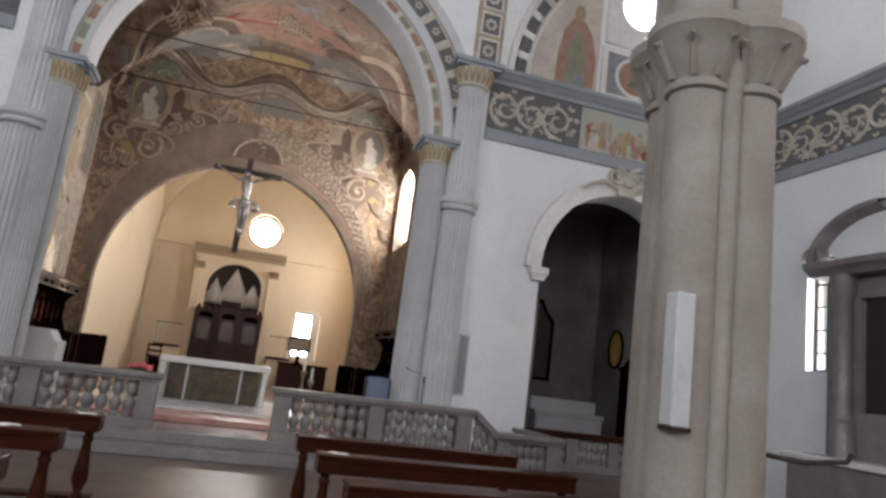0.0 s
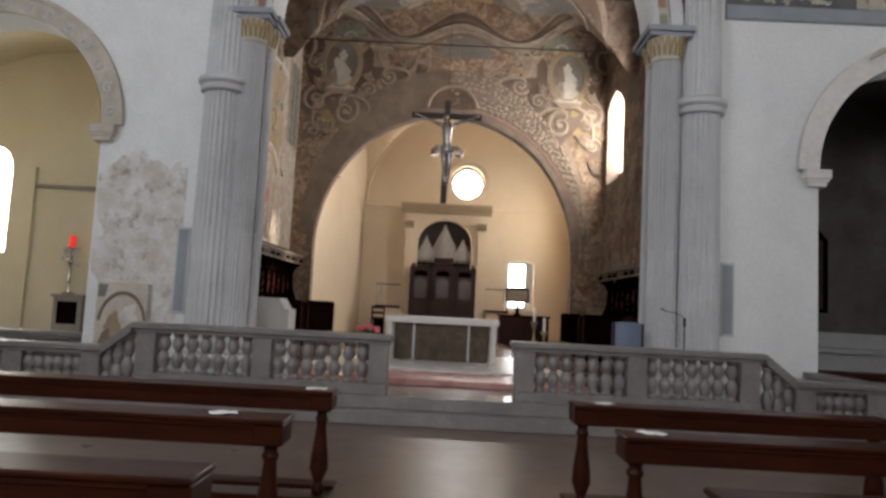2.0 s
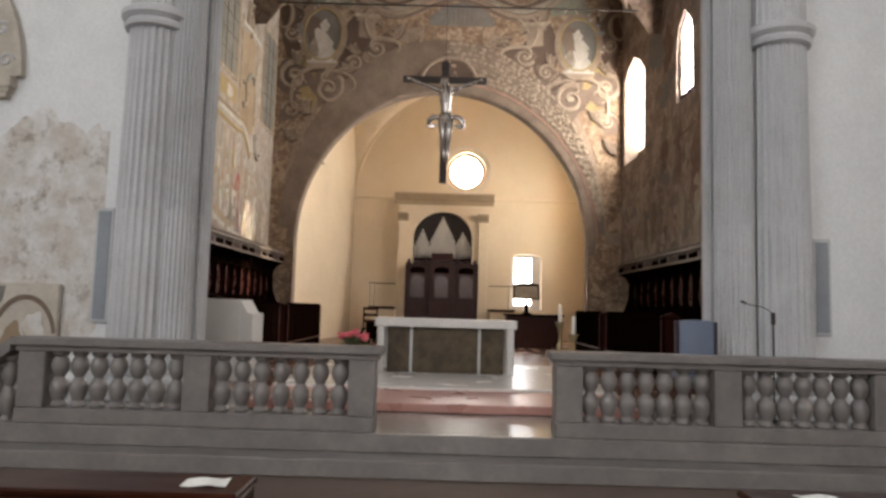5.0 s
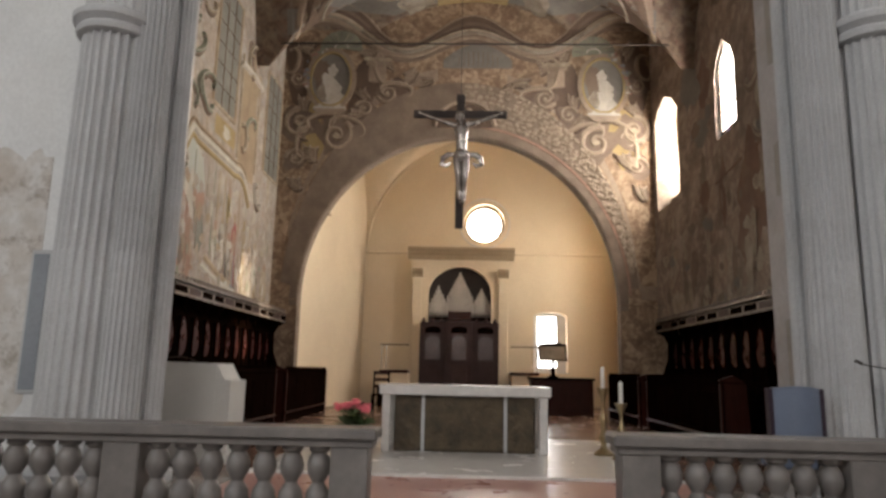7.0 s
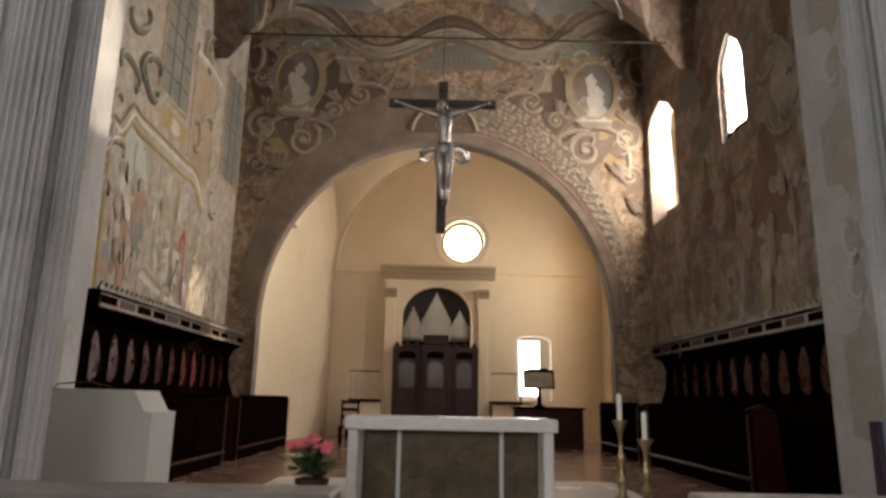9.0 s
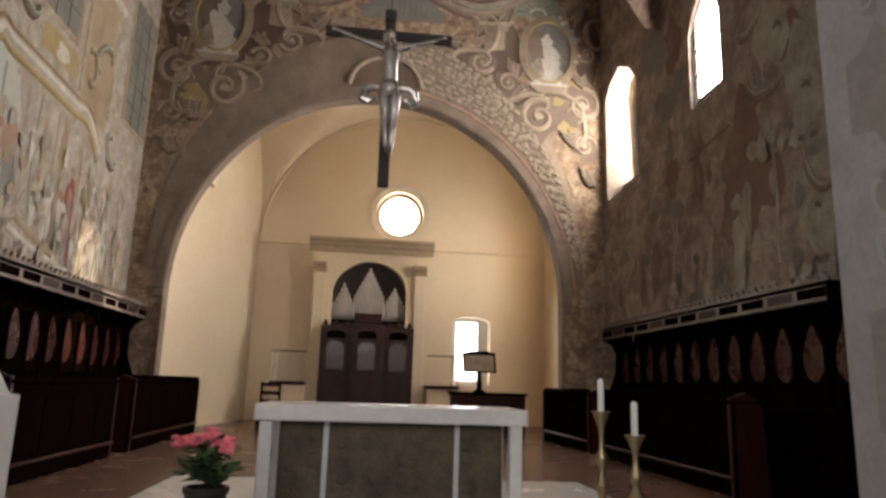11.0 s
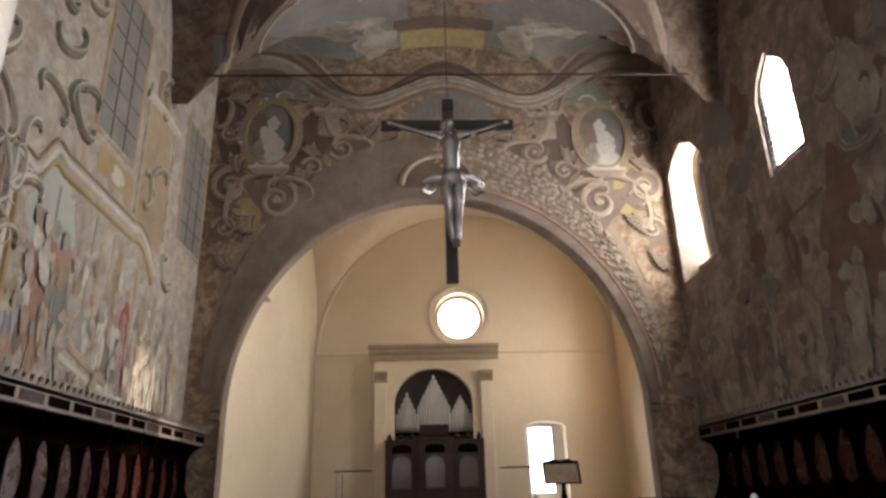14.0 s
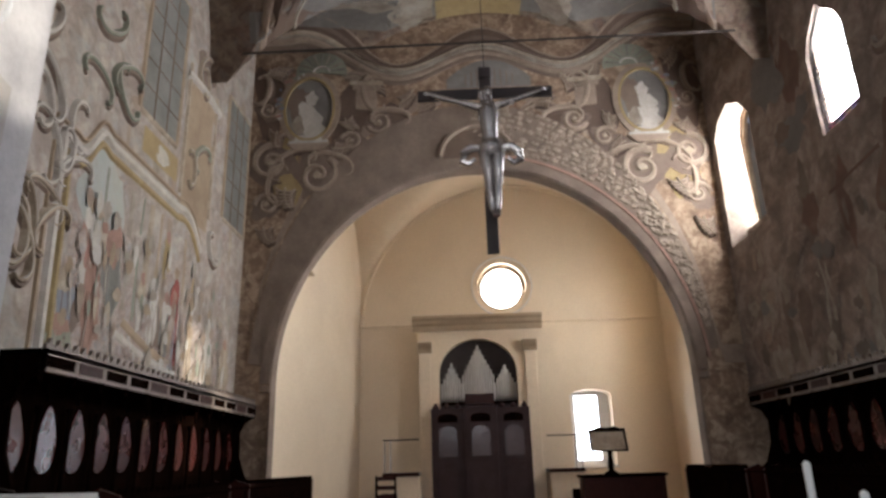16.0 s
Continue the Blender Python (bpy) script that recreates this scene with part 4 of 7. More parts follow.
# ---- balustrade ----
BAL = [(0.068, 0), (0.077, 0.02), (0.062, 0.04), (0.05, 0.06), (0.072, 0.11), (0.089, 0.17), (0.082, 0.22), (0.056, 0.26), (0.042, 0.285), (0.056, 0.31), (0.079, 0.35), (0.087, 0.4), (0.068, 0.455), (0.05, 0.48), (0.074, 0.5), (0.074, 0.53)]
bal_mesh = None


def baluster(parent, x, y, z):
    global bal_mesh
    if bal_mesh is None:
        ob = part("baluster", lathe(bmesh.new(), BAL, 10), MARBLE, parent, "", True)
        bal_mesh = ob.data
    else:
        ob = new("baluster", bal_mesh)
        ob.parent = parent
    ob.location = (x, y, z)
    return ob


def rail_run(parent, x0, x1, z0, posts, count, y=0.0, cap=MARBLE, cap_label=""):
    """A straight run with posts at the given places and count balusters between each two."""
    part("plinth", box(bmesh.new(), x0, x1, y - 0.13, y + 0.13, z0, z0 + 0.14, 0.01), MARBLE, parent)
    bm = bmesh.new()
    box(bm, x0 - 0.03, x1 + 0.03, y - 0.12, y + 0.12, z0 + 0.67, z0 + 0.72, 0.008)
    box(bm, x0 - 0.06, x1 + 0.06, y - 0.16, y + 0.16, z0 + 0.72, z0 + 0.80, 0.014)
    part("handrail", bm, cap, parent, cap_label)
    for p in posts:
        part("post", box(bmesh.new(), p - 0.13, p + 0.13, y - 0.11, y + 0.11, z0 + 0.14, z0 + 0.67, 0.008), MARBLE, parent)
    for a, b in zip(posts, posts[1:]):
        for k in range(count):
            baluster(parent, a + 0.13 + (b - a - 0.26) * (k + 0.5) / count, y, z0 + 0.14)


for s, xa, xb in ((-1, -0.79, -3.95), (1, 1.18, 4.2)):
    bl = thing("balustrade", "grey veined marble altar balustrade with turned balusters", "balustrade", "altar balustrades", (0, 12.8, Z2))
    lo, hi = min(xa, xb), max(xa, xb)
    rail_run(bl, lo - 0.13, hi + 0.13, 0.0, [lo, (lo + hi) / 2, hi], 7)
    # sloping end down to the nave floor
    e = xb + s * 0.19
    f = e + s * 0.42
    bm = bmesh.new()
    vs = []
    for x, z in ((e, 0.67), (e, 0.80), (f, 0.47), (f, 0.34)):
        vs.append([bm.verts.new((x, yy, z)) for yy in (-0.15, 0.15)])
    for i in range(4):
        j = (i + 1) % 4
        bm.faces.new((vs[i][0], vs[j][0], vs[j][1], vs[i][1]))
    bm.faces.new([v[0] for v in vs])
    bm.faces.new([v[1] for v in vs][::-1])
    part("sloping_handrail", bm, MARBLE, bl)
    for k in range(3):
        t = (k + 0.5) / 3
        b = baluster(bl, e + s * 0.42 * t, 0, 0.02 - 0.30 * t)
        b.scale = (0.9, 0.9, 1.22)
    part("plinth", box(bmesh.new(), min(e, f), max(e, f), -0.13, 0.13, -Z2, -0.29 + 0.03, 0.01), MARBLE, bl)
    lowr = thing("balustrade", "low grey marble balustrade standing on the nave floor", "balustrade", "altar balustrades", (0, 12.8, 0))
    if s < 0:
        rail_run(lowr, -9.0, f, 0.0, [-8.9, -7.2, -5.75, f - 0.13], 6)
    else:
        rail_run(lowr, f, f + 1.2, 0.0, [f + 0.13, f + 1.07], 5)
        lr2 = thing("balustrade", "low grey marble balustrade turning back to the wall", "balustrade", "altar balustrades", (f + 1.2, 12.95, 0), 90)
        rail_run(lr2, 0.0, 1.55, 0.0, [0.13, 1.42], 6)
for cx, hw, mt, lab in ((7.95, 1.8, REDWOOD, "dark red top rail"), (-7.72, 1.84, MARBLE, "")):
    ch = thing("balustrade", "small marble balustrade closing a side chapel", "balustrade", "chapel balustrades", (cx, 15.1, 0))
    rail_run(ch, -hw, hw, 0.0, [-hw + 0.13, -0.5, 0.5, hw - 0.13], 6, 0.0, mt, lab)

# ---- kneeling benches ----
LEG = [(0.03, 0.0), (0.045, 0.02), (0.05, 0.06), (0.032, 0.1), (0.045, 0.13), (0.07, 0.2), (0.062, 0.3), (0.045, 0.42), (0.036, 0.52), (0.05, 0.55), (0.036, 0.58), (0.045, 0.62)]


def make_bench(length, x, y):
    b = thing("kneeler_bench", "dark varnished wooden kneeling bench with turned legs on the floor", "bench", "rows of kneeling benches", (x, y, 0))
    bm = bmesh.new()
    box(bm, 0, length, -0.02, 0.24, 0.862, 0.89, 0.008)
    part("desk_top", bm, WOOD, b)
    bm = bmesh.new()
    box(bm, 0.16, length - 0.16, 0.0, 0.03, 0.745, 0.862, 0.004)
    box(bm, 0.16, length - 0.16, 0.19, 0.22, 0.745, 0.862, 0.004)
    part("apron", bm, WOOD, b)
    part("apron_batten", box(bmesh.new(), 0.16, length - 0.16, -0.012, 0.0, 0.84, 0.862, 0.004), WOOD, b)
    for e in (0.09, length - 0.09):
        part("corner_block", box(bmesh.new(), e - 0.085, e + 0.085, -0.005, 0.225, 0.745, 0.862, 0.01), WOOD, b)
        part("leg", lathe(bmesh.new(), LEG, 12, (e, 0.11, 0.125)), WOOD, b, "", True)
        bm = bmesh.new()
        box(bm, e - 0.05, e + 0.05, -0.05, 0.62, 0.0, 0.08, 0.012)
        box(bm, e - 0.055, e + 0.055, 0.03, 0.19, 0.08, 0.125, 0.01)
        part("foot", bm, WOOD, b)
    part("stretcher", box(bmesh.new(), 0.14, length - 0.14, 0.09, 0.125, 0.03, 0.11, 0.006), WOOD, b)
    part("kneeling_board", box(bmesh.new(), 0.02, length - 0.02, 0.42, 0.6, 0.082, 0.115, 0.01), WOOD, b)
    return b


first = make_bench(3.3, -3.98, 8.5)
copy_thing(first, pose(-4.03, 7.26, 0))
copy_thing(first, pose(-4.05, 6.02, 0))
first = make_bench(2.3, 1.06, 8.5)
copy_thing(first, pose(1.12, 7.32, 0))
copy_thing(first, pose(1.16, 6.06, 0))
rnd = random.Random(3)
for x, y, a in ((-0.82, 8.6, 6), (-3.3, 8.62, -10), (-1.1, 7.37, 25), (1.3, 8.61, 3), (1.3, 7.44, -35), (-1.9, 6.13, 12)):
    bm = bmesh.new()
    g = [[bm.verts.new((-0.075 + 0.15 * i / 5, -0.05 + 0.1 * j / 3, 0.004 + 0.007 * math.sin(i * 0.8 + j * 0.3 + x) ** 2)) for j in range(4)] for i in range(6)]
    for i in range(5):
        for j in range(3):
            bm.faces.new((g[i][j], g[i][j + 1], g[i + 1][j + 1], g[i + 1][j]))
    ret = bmesh.ops.extrude_face_region(bm, geom=bm.faces[:])
    for v in ret["geom"]:
        if isinstance(v, bmesh.types.BMVert):
            v.co.z -= 0.003
    ob = tagged(link("song_sheet", bm, PAPER), "creased white paper sheet lying on a bench", "paper", "sheets on the benches")
    ob.matrix_world = pose(x, y, 0.891, 0, 0, a)

# ---- nave: compound pier and right wall ----
pr = thing("nave_pier", "brownish grey stone compound pier with round half-shafts", "pier", "", (3.92, 6.45, 0))
part("core", box(bmesh.new(), -0.3, 0.3, -0.3, 0.3, 0, 10.2, 0.02), PIER, pr)
for k in range(4):
    a = 90 * k + 45 - 12
    c = (0.3 * math.cos(radians(a)), 0.3 * math.sin(radians(a)))
    bm = bmesh.new()
    lathe(bm, [(0.33, 0), (0.35, 0.1), (0.3, 0.16), (0.32, 0.24), (0.25, 0.3), (0.235, 4.15)], 28, (*c, 0))
    part("half_shaft", bm, PIER, pr, "", True)
    bm = bmesh.new()
    lathe(bm, [(0.235, 4.15), (0.27, 4.17), (0.27, 4.22), (0.24, 4.25), (0.26, 4.31), (0.36, 4.47), (0.42, 4.63), (0.44, 4.65), (0.44, 4.75)], 28, (*c, 0))
    for m in range(8):
        t = 2 * math.pi * m / 8
        tube(bm, [(c[0] + r * math.cos(t), c[1] + r * math.sin(t), z) for r, z in ((0.25, 4.27), (0.32, 4.43), (0.41, 4.55), (0.44, 4.51))], 0.035, 5)
    part("capital", bm, PIER, pr, "carved leaf capital", True)
    part("upper_shaft", lathe(bmesh.new(), [(0.25, 4.75), (0.23, 10.2)], 24, (*c, 0)), PIER, pr, "", True)
    d = radians(a + 45)
    part("nook_shaft", lathe(bmesh.new(), [(0.13, 0), (0.13, 0.2), (0.085, 0.3), (0.08, 4.1), (0.12, 4.4), (0.12, 4.5)], 14, (0.37 * math.cos(d), 0.37 * math.sin(d), 0)), PIER, pr, "", True)
part("tablet", box(bmesh.new(), -0.5, -0.34, -0.42, -0.26, 1.47, 2.46, 0.012), STONE, pr, "narrow grey stone tablet")
part("tablet_ledge", box(bmesh.new(), -0.51, -0.33, -0.43, -0.26, 1.445, 1.47, 0.004), IRON, pr)
part("candle_arm", tube(bmesh.new(), [(0.3, -0.35, 1.35), (0.5, -0.6, 1.33), (0.72, -0.78, 1.38), (0.74, -0.8, 1.44)], 0.02, 8), IRON, pr, "dark iron bracket arm")

# barred window in the right wall
w = setting("window_2", poly(bmesh.new(), arch(12.0, 0.38, 2.6, 4.5, 0.36, 8), [arch(12.0, 0.33, 2.65, 4.5, 0.31, 8)], 0.05, onX(11.1)), IRON, "narrow barred window in the nave wall", "window")
for k in range(4):
    part("bar", box(bmesh.new(), 11.08, 11.12, 11.65, 12.35, 2.95 + 0.45 * k, 2.975 + 0.45 * k), IRON, w)
part("pane", poly(bmesh.new(), arch(12.0, 0.34, 2.63, 4.5, 0.32, 8), [], 0.01, onX(11.13)), GLASS, w).visible_shadow = False
# baroque altarpiece on the right wall
al = thing("side_altar", "grey baroque stone altarpiece with dark painting against the wall", "altar", "", (10.9, 10.3, 0))
for y in (-0.95, 0.95):
    part("altar_column", lathe(bmesh.new(), [(0.2, 0), (0.2, 1.6), (0.17, 1.7), (0.19, 1.75), (0.15, 1.85), (0.14, 3.9), (0.2, 4.0), (0.22, 4.3)], 20, (-0.3, y, 0)), MARBLE, al, "", True)
part("retable", poly(bmesh.new(), [(-1.4, 0), (1.4, 0), (1.4, 4.3), (-1.4, 4.3)], [[(-0.7, 1.9), (0.7, 1.9), (0.7, 3.9), (-0.7, 3.9)]], 0.18, lambda u, v, w: (-w, u, v)), MARBLE, al)
part("painting", box(bmesh.new(), -0.06, -0.02, -0.7, 0.7, 1.9, 3.9), CROSSWOOD, al, "dark oil painting")
bm = bmesh.new()
moulding(bm, -1.6, 1.6, [(0, 4.3), (0.45, 4.3), (0.5, 4.38), (0.6, 4.45), (0.62, 4.55), (0, 4.55)], lambda u, v, w: (-w, u, v))
part("cornice", bm, MARBLE, al)
bm = bmesh.new()
for f in (-1, 1):
    ribbon(bm, [(f * (0.3 + 1.5 * math.sin(t)), 4.6 + 1.0 * math.cos(t)) for t in [math.pi / 2 * i / 14 for i in range(15)]], lambda t: 0.22 - 0.06 * t, 0.3, lambda u, v, w: (-w, u, v))
    ribbon(bm, spiral(f * 1.75, 4.75, 0.22, 1.4, 0, 20, f), 0.1, 0.25, lambda u, v, w: (-w, u, v))
part("gable_scroll", bm, MARBLE, al, "broken curved gable scrolls")
part("altar_table", box(bmesh.new(), -0.95, 0, -1.5, 1.5, 0, 1.0, 0.02), MARBLE, al)
part("altar_slab", box(bmesh.new(), -1.02, 0, -1.6, 1.6, 1.0, 1.1, 0.015), MARBLE_W, al)

# right chapel: dark painting, gilt oval, dark door, altar ledge
pt = thing("dark_painting", "dark oil painting with shaped top on the chapel wall", "painting", "", (7.75, 18.6, 1.9))
part("canvas", poly(bmesh.new(), [(-0.65, 0), (0.65, 0), (0.65, 1.5), (0.45, 1.75), (0.3, 2.05), (-0.3, 2.05), (-0.45, 1.75), (-0.65, 1.5)], [], 0.05, lambda u, v, w: (u, -w, v)), CROSSWOOD, pt)
part("frame", poly(bmesh.new(), [(-0.72, -0.06), (0.72, -0.06), (0.72, 1.55), (0.5, 1.8), (0.34, 2.12), (-0.34, 2.12), (-0.5, 1.8), (-0.72, 1.55)], [[(-0.63, 0.02), (0.63, 0.02), (0.63, 1.5), (0.43, 1.74), (0.28, 2.03), (-0.28, 2.03), (-0.43, 1.74), (-0.63, 1.5)]], 0.08, lambda u, v, w: (u, -w, v)), DARKWOOD, pt)
ov = thing("oval_reliquary", "oval gilt frame with glittering gold pattern on the wall", "wall ornament", "", (9.8, 17.45, 2.87))
part("frame", poly(bmesh.new(), ellipse(0, 0, 0.34, 0.5), [ellipse(0, 0, 0.29, 0.45)], 0.06, lambda u, v, w: (-w, u, v)), DARKWOOD, ov)
part("gilt_field", poly(bmesh.new(), ellipse(0, 0, 0.3, 0.46), [], 0.03, lambda u, v, w: (-w, u, v)), GOLD, ov)
bm = bmesh.new()
for k in range(70):
    a, r = rnd.uniform(0, 6.28), math.sqrt(rnd.random())
    blob(bm, (-0.035, 0.25 * r * math.cos(a), 0.41 * r * math.sin(a)), 0.022, 1)
part("gold_studs", bm, GOLD, ov)["kind"] = "stuff"
cf = thing("dark_cupboard", "black wooden cupboard with shaped top against the chapel wall", "cupboard", "", (9.8, 16.15, 0))
part("body", box(bmesh.new(), -0.35, 0, -0.5, 0.5, 0, 2.3, 0.015), DARKWOOD, cf)
part("top", poly(bmesh.new(), [(-0.54, 0), (0.54, 0), (0.54, 0.08), (0.3, 0.12), (0.15, 0.26), (-0.15, 0.26), (-0.3, 0.12), (-0.54, 0.08)], [], 0.38, lambda u, v, w: (-w, u, 2.3 + v)), DARKWOOD, cf)
part("door", box(bmesh.new(), -0.37, -0.35, -0.4, 0.4, 0.2, 2.15, 0.01), DARKWOOD, cf)
ca = thing("chapel_altar", "grey stone altar ledge below the chapel wall", "altar", "", (8.9, 18.6, 0))
part("block", box(bmesh.new(), -1.0, 0.9, -0.7, 0, 0, 1.0, 0.02), STONE, ca)
part("slab", box(bmesh.new(), -1.08, 0.9, -0.78, 0, 1.0, 1.1, 0.012), STONE, ca)
part("shelf", box(bmesh.new(), -1.0, 0.9, -0.3, 0, 1.1, 1.42, 0.012), STONE, ca)

# left chapel: window frame, standing lamp with red glass, striped bench, plant, cupboard
w = setting("window_3", poly(bmesh.new(), arch(-11.6, 0.68, 2.3, 4.45, 0.68, 10), [arch(-11.6, 0.6, 2.38, 4.45, 0.6, 10)], 0.06, onY(20.3)), F_PALE, "tall round-headed chapel window", "window")
part("mullion", box(bmesh.new(), -11.62, -11.58, 20.3, 20.34, 2.38, 5.0), IRON, w)
part("pane", poly(bmesh.new(), arch(-11.6, 0.6, 2.38, 4.45, 0.6, 10), [], 0.01, onY(20.36)), GLASS, w).visible_shadow = False
cb = thing("credence_cabinet", "small brownish stone cabinet against the chapel wall", "cabinet", "", (-8.95, 19.75, 0))
part("body", box(bmesh.new(), -0.35, 0.35, -0.22, 0.22, 0, 1.33, 0.015), PIER, cb)
part("door", box(bmesh.new(), -0.24, 0.24, -0.24, -0.22, 0.7, 1.23, 0.008), DARKWOOD, cb)
part("top", box(bmesh.new(), -0.4, 0.4, -0.27, 0.25, 1.33, 1.4, 0.01), PIER, cb)
setting("trim_chapel_pilaster", box(bmesh.new(), -10.5, -10.26, 19.9, 20.0, 0.0, 4.5, 0.01), CHAPEL, "flat ochre pilaster on the chapel wall", "pilaster")
setting("trim_chapel_string", box(bmesh.new(), -10.26, -6.0, 19.94, 20.0, 3.98, 4.08, 0.01), PIER, "thin brown string course on the chapel wall", "wall trim")
lm = thing("sanctuary_lamp", "silver lamp stand with red glass and white flowers on a cabinet", "lamp", "", (-9.06, 19.7, 1.4))
part("stem", lathe(bmesh.new(), [(0.13, 0), (0.14, 0.03), (0.05, 0.08), (0.03, 0.25), (0.06, 0.32), (0.03, 0.4), (0.035, 0.7), (0.09, 0.78), (0.03, 0.85), (0.03, 1.0), (0.11, 1.08), (0.12, 1.12)], 14), SILVER, lm, "", True)
part("glass", lathe(bmesh.new(), [(0.05, 1.12), (0.075, 1.18), (0.07, 1.35), (0.08, 1.42)], 14), REDGLASS, lm, "red glass cup", True)
bm = bmesh.new()
for k in range(36):
    blob(bm, (rnd.uniform(-0.2, 0.2), rnd.uniform(-0.12, 0.05), rnd.uniform(0.7, 1.15)), rnd.uniform(0.03, 0.06), 1, (1, 1, 0.7))
part("flowers", bm, CLOTHW, lm, "white flowers")
bc = thing("chapel_bench", "dark bench with white striped cover in the chapel", "bench", "", (-10.7, 17.6, 0))
part("seat", box(bmesh.new(), -0.6, 0.6, -0.2, 0.2, 0.5, 0.6, 0.02), CROSSWOOD, bc)
for e in (-0.5, 0.5):
    part("leg", box(bmesh.new(), e - 0.04, e + 0.04, -0.18, 0.18, 0, 0.5, 0.008), CROSSWOOD, bc)
part("backrest", box(bmesh.new(), -0.6, 0.6, 0.16, 0.22, 0.6, 1.1, 0.02), CROSSWOOD, bc)
for k in range(9):
    part("stripe", box(bmesh.new(), -0.56 + 0.125 * k, -0.5 + 0.125 * k, 0.145, 0.16, 0.66, 1.08), CLOTHW, bc, "white stripe")


def plant(name, at, h, spread, leaves, flowers, label, seed):
    r = random.Random(seed)
    p = thing(name, label, "plant", "", at)
    part("pot", lathe(bmesh.new(), [(0.1, 0), (0.12, 0.01), (0.155, 0.22), (0.17, 0.23), (0.17, 0.27), (0.14, 0.27), (0.13, 0.2)], 16), IRON if flowers else TERRA, p, "", True)
    bm = bmesh.new()
    for _ in range(leaves):
        a, el, d = r.uniform(0, 6.28), r.uniform(0.1, 1.35), r.uniform(0.3, 1.0)
        q = Vector((math.cos(a) * math.cos(el) * spread * d, math.sin(a) * math.cos(el) * spread * d, 0.25 + h * d * (0.25 + 0.75 * math.sin(el))))
        u = Vector((math.cos(a), math.sin(a), r.uniform(-0.6, 0.4))).normalized()
        v = u.cross(Vector((r.uniform(-.5, .5), r.uniform(-.5, .5), 1))).normalized()
        s = r.uniform(0.05, 0.09)
        n = u.cross(v)
        f = [bm.verts.new(q + s * (u * x + v * y + n * z)) for x, y, z in ((-1, 0, 0), (-0.2, 0.55, 0.15), (1, 0, -0.2), (-0.2, -0.55, 0.15), (0, 0, 0))]
        for i, j in ((0, 1), (1, 2), (2, 3), (3, 0)):
            bm.faces.new((f[i], f[j], f[4]))
    part("foliage", bm, LEAF, p, "small dark green leaves")
    for k in range(flowers):
        a = r.uniform(0, 6.28)
        d = r.uniform(0.1, 1.0) * spread
        c = (d * math.cos(a), d * math.sin(a), 0.25 + h * r.uniform(0.55, 1.0))
        bm = bmesh.new()
        blob(bm, c, 0.05, 1)
        for m in range(14):
            blob(bm, (c[0] + r.uniform(-.045, .045), c[1] + r.uniform(-.045, .045), c[2] + r.uniform(-.04, .05)), 0.034, 1, (1, 1, 0.6))
        part("flower", bm, PETAL, p, "pink flower head")
    return p


plant("potted_plant", (-11.2, 18.4, 0.45), 0.75, 0.4, 140, 0, "green potted plant standing by the chapel window", 5)
tagged(link("plant_stand", box(bmesh.new(), -11.4, -11.0, 18.2, 18.6, 0, 0.45, 0.01), PIER), "low square stone block under a plant", "stand")

# ---- altar and what stands round it ----
at = thing("altar", "white marble altar table with dark carved stone front", "altar", "", (0.0, 17.15, ZA))
part("mensa", box(bmesh.new(), -1.15, 1.15, 0, 0.95, 0.74, 0.875, 0.012), MARBLE_W, at, "white marble slab")
for x in (-1.05, 1.05):
    for y in (0.08, 0.87):
        part("leg", box(bmesh.new(), x - 0.055, x + 0.055, y - 0.05, y + 0.05, 0, 0.74, 0.01), MARBLE_W, at)
part("core", box(bmesh.new(), -0.95, 0.95, 0.16, 0.8, 0.0, 0.74, 0.008), BRONZE, at, "dark carved stone block")
rnd = random.Random(21)
for a, b in ((-0.93, -0.58), (-0.54, 0.53), (0.57, 0.93)):
    bm = bmesh.new()
    box(bm, a, b, 0.13, 0.16, 0.03, 0.72, 0.006)
    for k in range(int(60 * (b - a))):
        blob(bm, (rnd.uniform(a + 0.06, b - 0.06), 0.132, rnd.uniform(0.1, 0.66)), rnd.uniform(0.025, 0.06), 1, (1, 0.35, 1))
    part("relief_panel", bm, BRONZE, at, "dark panel with uneven carved relief")
for x in (-0.56, 0.55):
    part("upright", box(bmesh.new(), x - 0.022, x + 0.022, 0.115, 0.16, 0, 0.74, 0.004), STONE, at)


def candlestick(x, y, z0, ztop, zc):
    c = thing("candlestick", "turned brass altar candlestick with a white candle", "candlestick", "altar candlesticks", (x, y, z0))
    h = ztop - z0
    prof = [(0.13, 0), (0.14, 0.02), (0.1, 0.06), (0.05, 0.1), (0.035, 0.16), (0.055, 0.22), (0.07, 0.28), (0.04, 0.35), (0.022, 0.42), (0.05, 0.5), (0.055, 0.56), (0.025, 0.64), (0.02, 0.78), (0.03, 0.86), (0.05, 0.93), (0.065, 0.97), (0.065, 1.0)]
    part("stem", lathe(bmesh.new(), [(r, t * h) for r, t in prof], 16), BRASS, c, "", True)
    part("drip_pan", lathe(bmesh.new(), [(0.02, h - 0.01), (0.08, h), (0.085, h + 0.02), (0.03, h + 0.015)], 18), BRASS, c, "", True)
    part("candle", lathe(bmesh.new(), [(0.028, h), (0.028, zc - z0 - 0.01), (0.02, zc - z0), (0.004, zc - z0 + 0.012)], 12), WAX, c, "white wax candle", True)


candlestick(2.03, 17.0, ZA, 1.14, 1.43)
candlestick(1.88, 17.4, ZA, 1.32, 1.62)
plant("flower_pot", (-1.4, 16.8, ZA), 0.42, 0.24, 170, 9, "dark pot of pink flowers beside the altar", 9)

